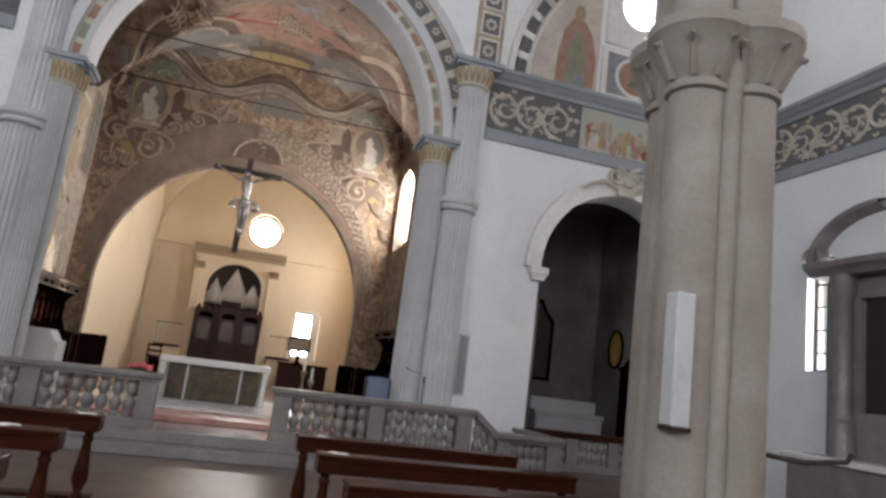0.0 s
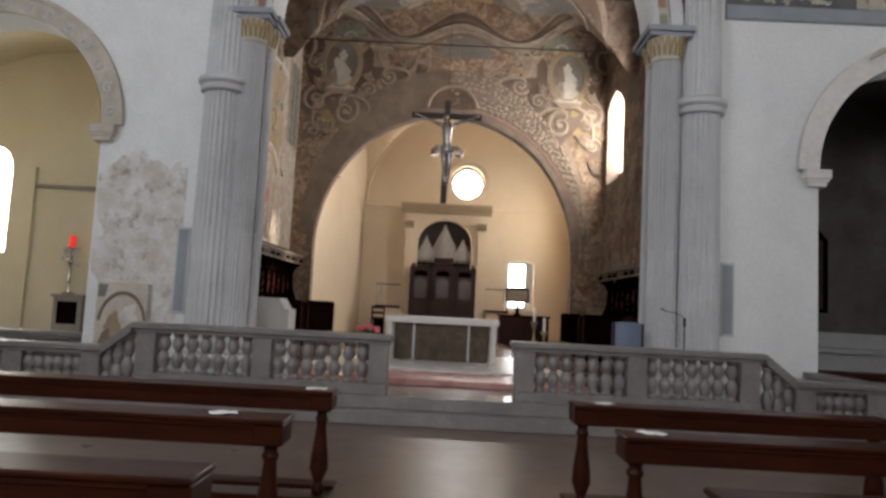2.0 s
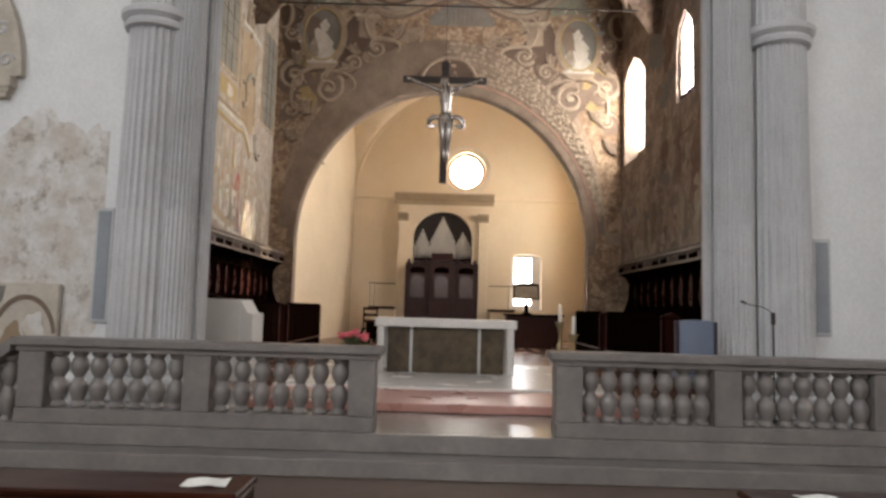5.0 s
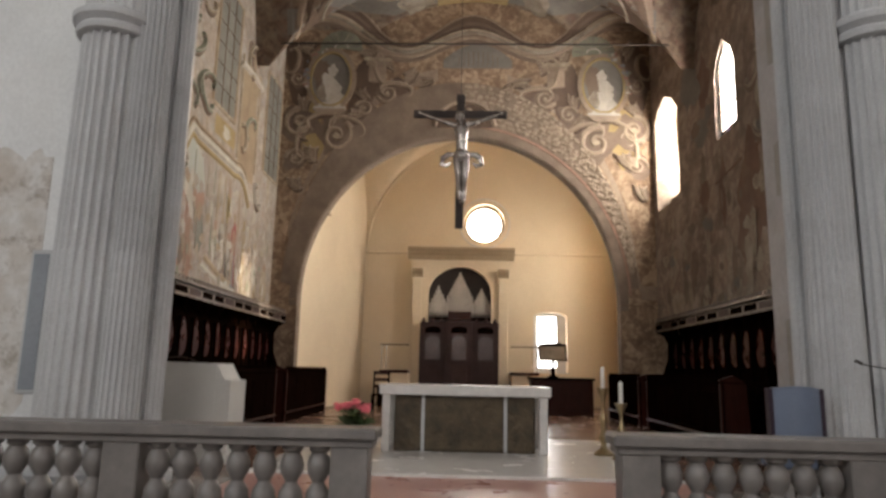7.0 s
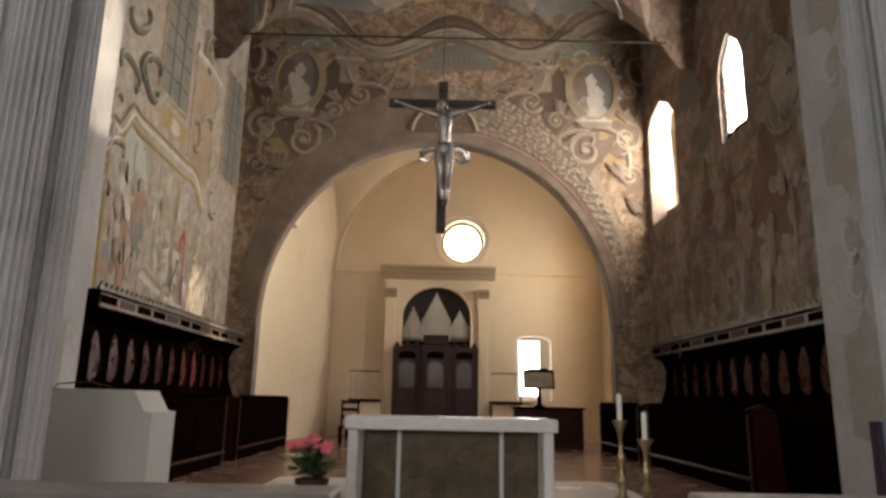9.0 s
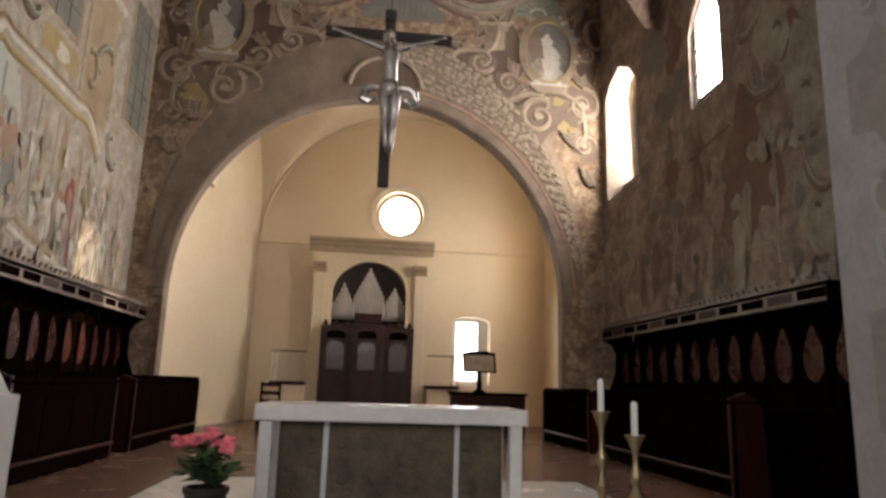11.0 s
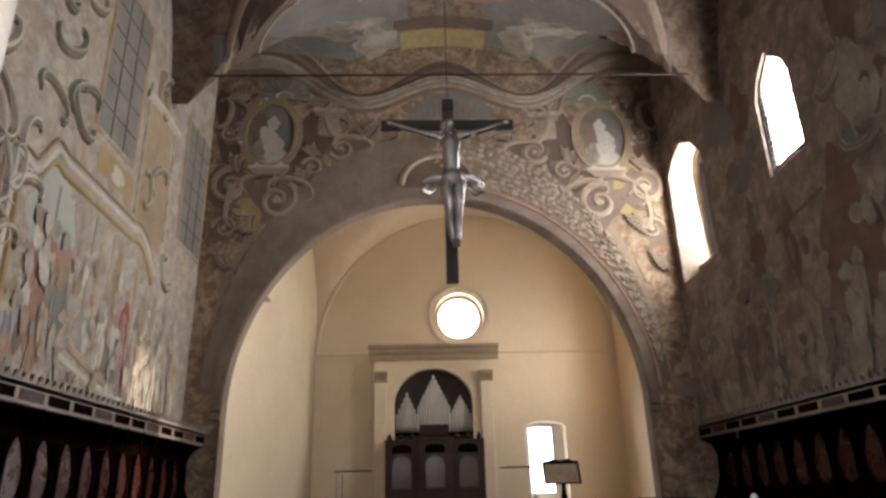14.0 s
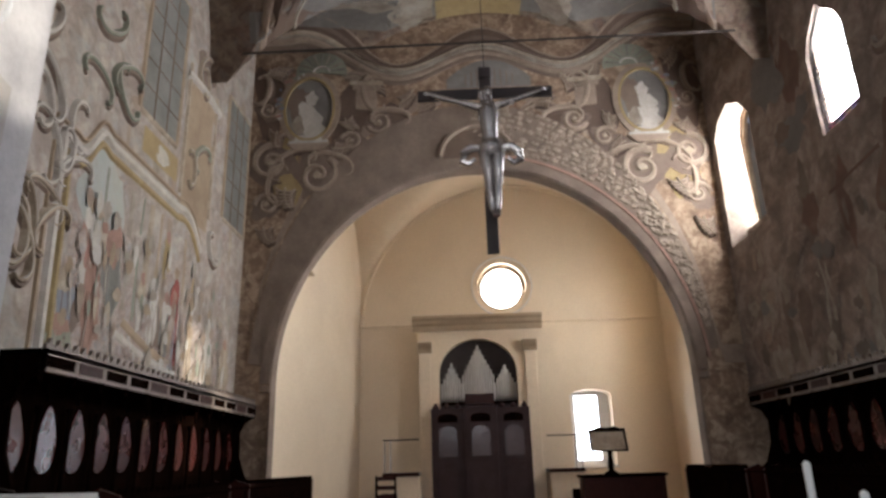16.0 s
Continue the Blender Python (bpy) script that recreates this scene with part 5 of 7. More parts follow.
am = thing("ambo", "white cloth covered reading desk standing beside the stalls", "lectern", "", (0, 16.5, Z2))
part("body", poly(bmesh.new(), [(-4.02, 0), (-3.14, 0), (-3.14, 1.23), (-4.02, 1.24)], [], 0.62, lambda u, v, w: (u, w, v)), CLOTHW, am)
part("sloping_side", poly(bmesh.new(), [(-3.14, 0), (-2.95, 0), (-2.95, 1.02), (-3.03, 1.03), (-3.14, 1.22)], [], 0.6, lambda u, v, w: (u, 0.01 + w, v)), CLOTHW, am)
part("microphone_cable", tube(bmesh.new(), [(-4.0, 0.1, 0.2), (-4.05, 0.0, 0.7), (-4.06, 0.0, 1.15), (-3.95, 0.1, 1.28), (-3.7, 0.2, 1.31), (-3.5, 0.25, 1.26)], 0.008, 6), IRON, am, "thin black cable")

ch = thing("armchair", "light blue padded chair by the column", "chair", "", (2.95, 14.25, Z2))
bm = bmesh.new()
g = [[bm.verts.new((-0.205 + 0.41 * i / 8, -0.05 - 0.09 * (1 - ((i - 4) / 4) ** 2) + d, 0.55 + 0.56 * j / 5 + (0.02 * math.sin(math.pi * i / 8) if j == 5 else 0))) for i in range(9)] for d, j in [(0, j) for j in range(6)] + [(0.08, j) for j in range(5, -1, -1)]]
for r0, r1 in zip(g, g[1:] + g[:1]):
    for i in range(8):
        bm.faces.new((r0[i], r0[i + 1], r1[i + 1], r1[i]))
for e in (0, 8):
    bm.faces.new([r[e] for r in g])
part("backrest", bm, BLUE, ch, "blue padded curved back", True)
part("seat", box(bmesh.new(), -0.21, 0.21, 0.0, 0.45, 0.4, 0.5, 0.03), BLUE, ch)
for x in (-0.19, 0.19):
    for y in (-0.02, 0.46):
        part("leg", box(bmesh.new(), x - 0.02, x + 0.02, y - 0.02, y + 0.02, 0, 0.56, 0.004), IRON, ch)
for x in (-0.225, 0.225):
    part("side_edge", box(bmesh.new(), x - 0.018, x + 0.018, -0.06, 0.04, 0.54, 1.11, 0.008), DARKPURPLE, ch, "dark purple side of the back")
part("strap", tube(bmesh.new(), [(-0.22, -0.02, 0.55), (-0.28, -0.05, 0.62), (-0.32, -0.05, 0.55), (-0.4, -0.02, 0.48)], 0.018, 6), IRON, ch, "dark strap")

mc = thing("microphone_stand", "thin black microphone stand with a bent boom by the column", "microphone stand", "", (3.76, 14.02, Z2))
part("base", lathe(bmesh.new(), [(0.001, 0.025), (0.05, 0.025), (0.13, 0.015), (0.14, 0.0), (0.001, 0.0)], 20), IRON, mc, "", True)
part("pole", tube(bmesh.new(), [(0, 0, 0.02), (0, 0, 1.14)], 0.011, 8), IRON, mc)
part("clip", box(bmesh.new(), -0.02, 0.02, -0.02, 0.02, 1.1, 1.24, 0.005), IRON, mc)
part("boom", tube(bmesh.new(), [(0, 0, 1.2), (-0.03, 0, 1.25), (-0.12, 0, 1.3), (-0.26, 0, 1.32), (-0.32, 0, 1.34)], 0.006, 6), IRON, mc)
part("capsule", tube(bmesh.new(), [(-0.31, 0, 1.335), (-0.345, 0, 1.352), (-0.37, 0, 1.36)], 0.014, 8), IRON, mc, "small black microphone")

# ---- choir stalls ----
def crest(bm, y0, y1, x, z, h, step, t=0.04):
    """One pierced-looking comb of pointed leaves along y."""
    n = max(1, int((y1 - y0) / step))
    w = (y1 - y0) / n
    out = [(y0, z - 0.015), (y1, z - 0.015)]
    for k in range(n - 1, -1, -1):
        a = y0 + w * k
        out += [(a + w * f, z + h * g) for f, g in ((1.0, 0.06), (0.92, 0.38), (0.68, 0.5), (0.62, 0.9), (0.5, 1.0), (0.38, 0.9), (0.32, 0.5), (0.08, 0.38))]
    out.append((y0, z + h * 0.06))
    return poly(bm, out, [], t, lambda u, v, d: (x - t / 2 + d, u, v))


def stalls(side, wall, y0, y1, ztop, bays, label):
    """Back stalls along a wall; local x runs from the wall into the room, whichever the side."""
    st = thing("choir_stall", label, "choir stall", "choir stalls", (wall, 0, Z2))
    s = -side
    H = ztop - Z2

    def bx(x0, x1, *r):
        return box(bmesh.new(), min(s * x0, s * x1), max(s * x0, s * x1), *r)
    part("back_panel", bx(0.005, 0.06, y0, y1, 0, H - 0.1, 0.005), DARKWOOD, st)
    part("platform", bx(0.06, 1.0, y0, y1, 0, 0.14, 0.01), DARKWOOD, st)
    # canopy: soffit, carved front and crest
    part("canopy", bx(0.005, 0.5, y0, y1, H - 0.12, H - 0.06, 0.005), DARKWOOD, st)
    part("canopy_front", bx(0.44, 0.5, y0, y1, H - 0.3, H - 0.06, 0.006), GILT, st, "pale worn carved canopy front")
    for k in range(bays):
        a = y0 + (y1 - y0) * k / bays
        w = (y1 - y0) / bays
        part("carved_field", bx(0.5, 0.508, a + 0.05, a + w - 0.05, H - 0.25, H - 0.13, 0.003), REDWOOD if k % 3 == 1 else DARKWOOD, st)
        part("pendant", lathe(bmesh.new(), [(0.003, H - 0.42), (0.03, H - 0.38), (0.02, H - 0.34), (0.035, H - 0.3)], 8, (s * 0.47, a + 0.01, 0)), DARKWOOD, st)
    part("crest", crest(bmesh.new(), y0, y1, s * 0.47, H - 0.06, 0.12, 0.16), GILT, st, "pierced pale crest")
    for ye in (y0, y1 - 0.05):
        bm = bmesh.new()
        pts = [(0.005, 0), (0.75, 0), (0.75, 1.0), (0.55, 1.05), (0.35, 1.25), (0.22, 1.6), (0.2, H - 0.6), (0.3, H - 0.4), (0.5, H - 0.3), (0.5, H - 0.06), (0.005, H - 0.06)]
        poly(bm, [(s * u, v) for u, v in pts], [], 0.05, lambda u, v, w: (u, ye + w, v))
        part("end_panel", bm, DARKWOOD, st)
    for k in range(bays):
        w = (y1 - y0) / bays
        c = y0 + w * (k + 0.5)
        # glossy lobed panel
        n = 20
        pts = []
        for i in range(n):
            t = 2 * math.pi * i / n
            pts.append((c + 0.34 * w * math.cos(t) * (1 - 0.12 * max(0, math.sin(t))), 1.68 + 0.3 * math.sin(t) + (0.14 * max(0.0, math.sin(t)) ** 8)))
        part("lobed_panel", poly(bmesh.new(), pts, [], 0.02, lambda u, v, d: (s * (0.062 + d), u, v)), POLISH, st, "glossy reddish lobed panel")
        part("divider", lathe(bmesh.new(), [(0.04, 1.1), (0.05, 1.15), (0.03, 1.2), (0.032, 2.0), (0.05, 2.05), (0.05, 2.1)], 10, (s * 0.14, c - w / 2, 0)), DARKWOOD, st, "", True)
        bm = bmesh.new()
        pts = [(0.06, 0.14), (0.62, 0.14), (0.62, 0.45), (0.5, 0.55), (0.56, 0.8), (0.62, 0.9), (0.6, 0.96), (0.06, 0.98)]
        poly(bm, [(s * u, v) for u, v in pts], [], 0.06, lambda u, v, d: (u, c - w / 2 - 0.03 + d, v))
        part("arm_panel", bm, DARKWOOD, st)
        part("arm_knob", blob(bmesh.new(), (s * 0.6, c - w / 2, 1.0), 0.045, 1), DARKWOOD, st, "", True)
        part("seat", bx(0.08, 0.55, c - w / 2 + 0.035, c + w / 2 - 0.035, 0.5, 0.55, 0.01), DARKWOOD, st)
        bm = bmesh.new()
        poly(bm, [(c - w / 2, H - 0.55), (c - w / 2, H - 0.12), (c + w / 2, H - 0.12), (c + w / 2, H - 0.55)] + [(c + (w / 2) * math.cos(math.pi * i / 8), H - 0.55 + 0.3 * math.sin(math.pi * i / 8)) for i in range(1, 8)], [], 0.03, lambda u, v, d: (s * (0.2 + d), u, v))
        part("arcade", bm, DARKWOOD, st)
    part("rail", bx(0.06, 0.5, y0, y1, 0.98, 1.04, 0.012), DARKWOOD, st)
    return st


stalls(-1, -5.4, 19.05, 26.25, 3.02, 12, "dark carved wooden choir stalls with pale canopy against painted wall")
stalls(1, 5.6, 18.6, 26.2, 2.95, 12, "dark carved wooden choir stalls with canopy against stained wall")


def desk(x, s, y0, y1, label):
    d = thing("choir_desk", label, "choir desk", "choir desks", (x, 0, Z2))

    def bx(x0, x1, *r):
        return box(bmesh.new(), min(s * x0, s * x1), max(s * x0, s * x1), *r)
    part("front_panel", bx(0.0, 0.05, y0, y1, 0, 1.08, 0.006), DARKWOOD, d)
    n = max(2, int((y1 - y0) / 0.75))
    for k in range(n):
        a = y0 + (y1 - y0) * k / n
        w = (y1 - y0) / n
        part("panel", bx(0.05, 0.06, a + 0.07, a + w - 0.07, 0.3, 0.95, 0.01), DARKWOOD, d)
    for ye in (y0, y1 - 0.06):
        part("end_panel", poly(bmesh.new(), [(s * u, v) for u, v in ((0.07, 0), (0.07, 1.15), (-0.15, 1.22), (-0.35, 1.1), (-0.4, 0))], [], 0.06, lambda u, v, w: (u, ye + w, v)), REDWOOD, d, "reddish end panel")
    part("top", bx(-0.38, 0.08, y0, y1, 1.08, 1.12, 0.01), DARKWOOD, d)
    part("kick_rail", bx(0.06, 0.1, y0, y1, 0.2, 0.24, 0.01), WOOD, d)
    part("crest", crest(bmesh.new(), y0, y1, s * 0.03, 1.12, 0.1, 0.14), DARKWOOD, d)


desk(-4.0, 1, 19.0, 22.2, "dark wooden choir desk with reddish end before the stalls")
desk(-4.0, 1, 23.0, 27.4, "dark wooden choir desk with carved crest")
desk(4.2, -1, 19.2, 23.7, "dark wooden choir desk with reddish end before the stalls")
desk(4.2, -1, 24.4, 27.8, "dark wooden choir desk with carved crest")

# ---- crucifix ----
cx = thing("crucifix", "large dark wooden crucifix with silvery carved figure, hung on wires", "crucifix", "", (-0.15, 20.0, 4.1))
part("upright", box(bmesh.new(), -0.075, 0.075, 0, 0.06, 0, 2.6, 0.006), CROSSWOOD, cx)
part("crossbeam", box(bmesh.new(), -0.89, 0.87, -0.012, 0.05, 2.13, 2.27, 0.006), CROSSWOOD, cx)
part("title_block", box(bmesh.new(), -0.08, 0.08, -0.03, 0.02, 2.42, 2.56, 0.006), CROSSWOOD, cx)
part("hanging_wire", tube(bmesh.new(), [(0, 0.03, 2.58), (0, 0.03, 8.21)], 0.006, 6), IRON, cx)
bm = bmesh.new()
tube(bm, [(0.02, -0.1, 1.32), (0.03, -0.13, 1.45), (0.02, -0.13, 1.62), (0.015, -0.13, 1.8), (0.01, -0.1, 1.94), (0.01, -0.09, 2.0)], lambda t: 0.125 - 0.03 * math.sin(math.pi * min(1, t * 1.7)) + 0.055 * math.sin(math.pi * t) ** 2 * t - 0.03 * t, 14)
for f in (-1, 1):
    tube(bm, [(f * 0.09, -0.1, 1.93), (f * 0.2, -0.1, 1.97), (f * 0.38, -0.08, 2.04), (f * 0.56, -0.06, 2.11), (f * 0.74, -0.03, 2.2)], lambda t: 0.058 - 0.03 * t + 0.008 * math.sin(3 * math.pi * t), 8)
    blob(bm, (f * 0.77, -0.035, 2.21), 0.042, 1, (1.2, 0.6, 1))
    tube(bm, [(0.03 + f * 0.07, -0.1, 1.38), (0.035 + f * 0.075, -0.17, 1.18), (0.03 + f * 0.06, -0.2, 0.98), (0.03 + f * 0.055, -0.16, 0.8), (0.04 + f * 0.035, -0.1, 0.6), (0.05 + f * 0.025, -0.12, 0.5)], lambda t: 0.088 - 0.05 * t + 0.01 * math.sin(2.6 * math.pi * t), 10)
    tube(bm, [(0.05 + f * 0.025, -0.09, 0.54), (0.05 + f * 0.02, -0.15, 0.47), (0.05 + f * 0.015, -0.18, 0.42)], 0.035, 7)
blob(bm, (0.015, -0.16, 2.1), 0.09, 2, (0.82, 0.95, 1.2))
blob(bm, (-0.03, -0.12, 2.1), 0.1, 1, (0.9, 0.8, 1.2))
tube(bm, [(0.01, -0.1, 1.96), (0.015, -0.14, 2.06)], 0.05, 8)
lathe(bm, [(0.125, 1.22), (0.15, 1.26), (0.16, 1.32), (0.145, 1.4), (0.12, 1.44)], 14, (0.03, -0.11, 0))
for f in (-1, 1):
    tube(bm, [(0.03 + f * 0.12, -0.1, 1.36), (0.03 + f * 0.25, -0.09, 1.37), (0.03 + f * 0.35, -0.07, 1.3), (0.03 + f * 0.37, -0.06, 1.2), (0.03 + f * 0.28, -0.06, 1.16), (0.03 + f * 0.2, -0.08, 1.22)], lambda t: 0.05 + 0.02 * math.sin(math.pi * t) - 0.02 * t, 8)
part("carved_figure", bm, BODY, cx, "plain silvery carved figure", True)
for y, z in ((20.2, 9.6), (23.55, 9.55)):
    tagged(link("tie_rod", tube(bmesh.new(), [(-4.72, y, z), (4.92, y, z)], 0.022, 8), IRON), "dark iron tie rod spanning the painted vault", "tie rod", "vault tie rods")

# ---- organ ----
og = thing("organ", "small pipe organ in a cream stone niche frame", "organ", "", (-0.2, 32.1, Z2))


def og_part(n, bm, mt, lab="", sm=False):
    return part(n, bm, mt, og, lab, sm)


OZ = lambda z: z - Z2
niche = arch(0.0, 1.14, OZ(3.05), OZ(4.25), 1.0, 24)
og_part("niche_front", poly(bmesh.new(), [(-1.72, 0), (1.78, 0), (1.78, OZ(5.5)), (-1.72, OZ(5.5))], [niche], 0.3, lambda u, v, w: (u, w, v)), YELLOW, "cream plastered niche front")
og_part("niche_back", box(bmesh.new(), -1.7, 1.76, 0.3, 0.88, 0, OZ(5.5)), CROSSWOOD, "dark niche back")
for x in (-1.55, 1.55):
    og_part("pilaster", box(bmesh.new(), x - 0.17, x + 0.17, -0.06, 0, 0, OZ(4.85), 0.01), YELLOW)
    bm = bmesh.new()
    moulding(bm, x - 0.2, x + 0.2, [(0, 0), (0.08, 0), (0.1, 0.1), (0.16, 0.2), (0.18, 0.3), (0, 0.3)], lambda u, v, w: (u, -w, OZ(4.85) + v))
    og_part("capital", bm, F_TAN)
bm = bmesh.new()
moulding(bm, -1.9, 1.95, [(0, 0), (0.07, 0), (0.09, 0.14), (0.16, 0.2), (0.2, 0.3), (0.28, 0.34), (0.3, 0.42), (0, 0.42)], lambda u, v, w: (u, -w, OZ(5.5) + v))
og_part("cornice", bm, F_ORGAN, "moulded stone cornice")
# pipes in three peaks
for gx, n, peak, base in ((-0.78, 9, 4.55, 3.95), (0.0, 13, 5.05, 4.2), (0.78, 9, 4.45, 3.95)):
    for k in range(n):
        t = 1 - abs(k - (n - 1) / 2) / ((n - 1) / 2)
        x = gx + (k - (n - 1) / 2) * 0.074
        h = base + (peak - base) * t
        r = 0.026 + 0.008 * t
        og_part("pipe", lathe(bmesh.new(), [(0.008, OZ(3.42)), (r, OZ(3.62)), (r, OZ(h))], 8, (x, 0.16 - 0.05 * t, 0)), TIN, "", True)
og_part("pipe_rack", box(bmesh.new(), -1.13, 1.13, 0.04, 0.26, OZ(3.36), OZ(3.42), 0.006), DARKWOOD)
og_part("music_shelf", box(bmesh.new(), -0.42, 0.42, -0.35, 0.05, OZ(3.3), OZ(3.6), 0.01), REDWOOD)
CASE = mat("dull_red_brown_case", (0.042, 0.021, 0.02), 0.5, (0.024, 0.011, 0.01), 2.5, 0.7, 25, 0.1, spec=0.2)
for k, x in enumerate((-0.92, 0.0, 0.92)):
    y0 = -0.62 if k == 1 else -0.5
    og_part("case", box(bmesh.new(), x - 0.46, x + 0.46, y0, 0, 0, OZ(3.2 if k != 1 else 3.25), 0.012), CASE, "dull reddish brown organ case")
    og_part("upper_opening", poly(bmesh.new(), arch(x, 0.27, OZ(2.82), OZ(2.95), 0.1, 8), [], 0.02, lambda u, v, w: (u, y0 - 0.004 - w, v)), DARKWOOD)
    og_part("arched_panel", poly(bmesh.new(), arch(x, 0.26, OZ(1.9), OZ(2.5), 0.22, 12), [], 0.025, lambda u, v, w: (u, y0 - 0.004 - w, v)), mat("glazed_case_panel", (0.085, 0.058, 0.056), 0.14, (0.06, 0.04, 0.038), 3, 0.5, 30, 0.02), "glossy arched panel")
    og_part("lower_panel", box(bmesh.new(), x - 0.28, x + 0.28, y0 - 0.02, y0 - 0.002, 0.3, OZ(1.75), 0.008), CASE)
for k in range(9):
    x = -1.25 + 2.5 * k / 8
    if abs(x) > 0.5:
        og_part("finial", lathe(bmesh.new(), [(0.05, OZ(3.2)), (0.09, OZ(3.25)), (0.05, OZ(3.3)), (0.02, OZ(3.36))], 8, (x, -0.44, 0)), CASE)
for x0, x1 in ((-2.72, -1.72), (1.78, 2.75)):
    pf = thing("organ_platform", "low wooden organ platform with metal railing beside the case", "platform", "organ platforms", (-0.2, 31.9, Z2))
    part("deck", box(bmesh.new(), x0, x1, -0.6, 0.9, OZ(1.42), OZ(1.52), 0.01), WOOD, pf)
    part("apron", box(bmesh.new(), x0 + 0.04, x1, -0.55, 0.88, 0, OZ(1.42), 0.01), YELLOW, pf)
    part("step_block", box(bmesh.new(), (x0 if x0 < 0 else x1 - 0.4), (x0 + 0.4 if x0 < 0 else x1), -1.0, -0.6, 0, OZ(1.0), 0.01), DARKWOOD, pf)
    e = x0 + 0.05 if x0 < 0 else x1 - 0.05
    part("top_rail", tube(bmesh.new(), [(x0, -0.5, OZ(2.38)), (x1, -0.5, OZ(2.38))], 0.02, 8), IRON, pf)
    for q in (e, e + (0.16 if x0 < 0 else -0.16)):
        part("rail_post", tube(bmesh.new(), [(q, -0.5, OZ(1.52)), (q, -0.5, OZ(2.38))], 0.018, 8), SILVER, pf)

# apse furniture
dk = thing("reading_desk", "dark red wooden desk standing in the apse", "desk", "", (2.85, 28.0, Z2))
part("body", box(bmesh.new(), -0.9, 0.9, 0, 0.6, 0, 1.0, 0.012), REDWOOD, dk)
part("top", box(bmesh.new(), -0.95, 0.95, -0.05, 0.65, 1.0, 1.06, 0.012), DARKWOOD, dk)
for x in (-0.45, 0.45):
    part("panel", box(bmesh.new(), x - 0.36, x + 0.36, -0.015, 0.0, 0.12, 0.9, 0.008), REDWOOD, dk)
ms = thing("book_stand", "dark carved book stand with a large open book", "book stand", "", (2.6, 27.9, Z2 + 1.06))
part("stem", lathe(bmesh.new(), [(0.15, 0), (0.16, 0.03), (0.06, 0.08), (0.07, 0.2), (0.045, 0.4), (0.06, 0.5)], 14, (0, 0.2, 0)), DARKWOOD, ms, "", True)
bm = bmesh.new()
poly(bm, [(-0.42, 0), (0.42, 0), (0.42, 0.56), (0.3, 0.56), (0.2, 0.62), (0, 0.58), (-0.2, 0.62), (-0.3, 0.56), (-0.42, 0.56)], [], 0.05, lambda u, v, w: (u, 0.16 + 0.35 * v + w, 0.48 + 0.9 * v))
part("rest", bm, DARKWOOD, ms)
bm = bmesh.new()
poly(bm, [(-0.38, 0.04), (0.36, 0.04), (0.36, 0.48), (-0.38, 0.48)], [], 0.04, lambda u, v, w: (u, 0.15 + 0.35 * v - w + 0.015 * abs(u), 0.48 + 0.9 * v))
part("open_book", bm, F_CREAM, ms, "large open book with yellowed pages")
ac = thing("wooden_chair", "dark wooden chair standing in the apse", "chair", "", (-2.5, 28.4, Z2))
part("seat", box(bmesh.new(), -0.25, 0.25, -0.22, 0.22, 0.42, 0.47, 0.01), DARKWOOD, ac)
for x in (-0.22, 0.22):
    part("back_post", box(bmesh.new(), x - 0.025, x + 0.025, 0.18, 0.23, 0, 1.15, 0.006), DARKWOOD, ac)
    part("leg", box(bmesh.new(), x - 0.025, x + 0.025, -0.21, -0.16, 0, 0.42, 0.006), DARKWOOD, ac)
for z in (0.65, 0.85, 1.05):
    part("back_slat", box(bmesh.new(), -0.2, 0.2, 0.19, 0.22, z, z + 0.09, 0.006), REDWOOD, ac)

# ---- windows of the chancel and apse ----
wl = setting("window_4", poly(bmesh.new(), W1, [[(22.06 + (y - 22.06) * 0.93, 7.8 + (z - 7.8) * 0.95) for y, z in W1]], 0.05, onX(5.66)), IRON, "pointed leaded window with stained glass border", "window")
inner = [(22.06 + (y - 22.06) * 0.93, 7.8 + (z - 7.8) * 0.95) for y, z in W1]
part("pane", poly(bmesh.new(), inner, [], 0.01, onX(5.7)), GLASS, wl, "clear leaded glass").visible_shadow = False
CGL = []
for nm, c in (("ruby_glass", (0.45, 0.1, 0.12)), ("violet_glass", (0.3, 0.22, 0.5)), ("amber_glass", (0.6, 0.4, 0.15))):
    m = glass_mat()
    m.name = nm
    m.node_tree.nodes["Principled BSDF"].inputs["Base Color"].default_value = (c[0] * 0.008, c[1] * 0.008, c[2] * 0.008, 1)
    CGL.append(m)
for k in range(12):
    z = 6.84 + 0.125 * k
    for y in (21.56, 22.56):
        part("border_pane", box(bmesh.new(), 5.68, 5.695, y - 0.06, y + 0.06, z, z + 0.105), CGL[(k + (y > 22)) % 3], wl, "small coloured border pane").visible_shadow = False
for k in range(8):
    y = 21.62 + 0.125 * k
    part("border_pane", box(bmesh.new(), 5.68, 5.695, y, y + 0.105, 6.82, 6.92), CGL[k % 3], wl).visible_shadow = False
for z in (7.35, 7.85, 8.35):
    part("saddle_bar", box(bmesh.new(), 5.67, 5.685, 21.5, 22.6, z, z + 0.03), IRON, wl)
bm = bmesh.new()
for k in range(6):
    a = 2 * math.pi * k / 6
    ribbon(bm, [(22.1 + 0.13 * math.cos(a) + 0.07 * math.cos(t), 7.12 + 0.13 * math.sin(a) + 0.07 * math.sin(t)) for t in [2 * math.pi * i / 10 for i in range(11)]], 0.034, 0.012, lambda u, v, w: (5.68 - w, u, v))
part("lead_rosette", bm, IRON, wl)
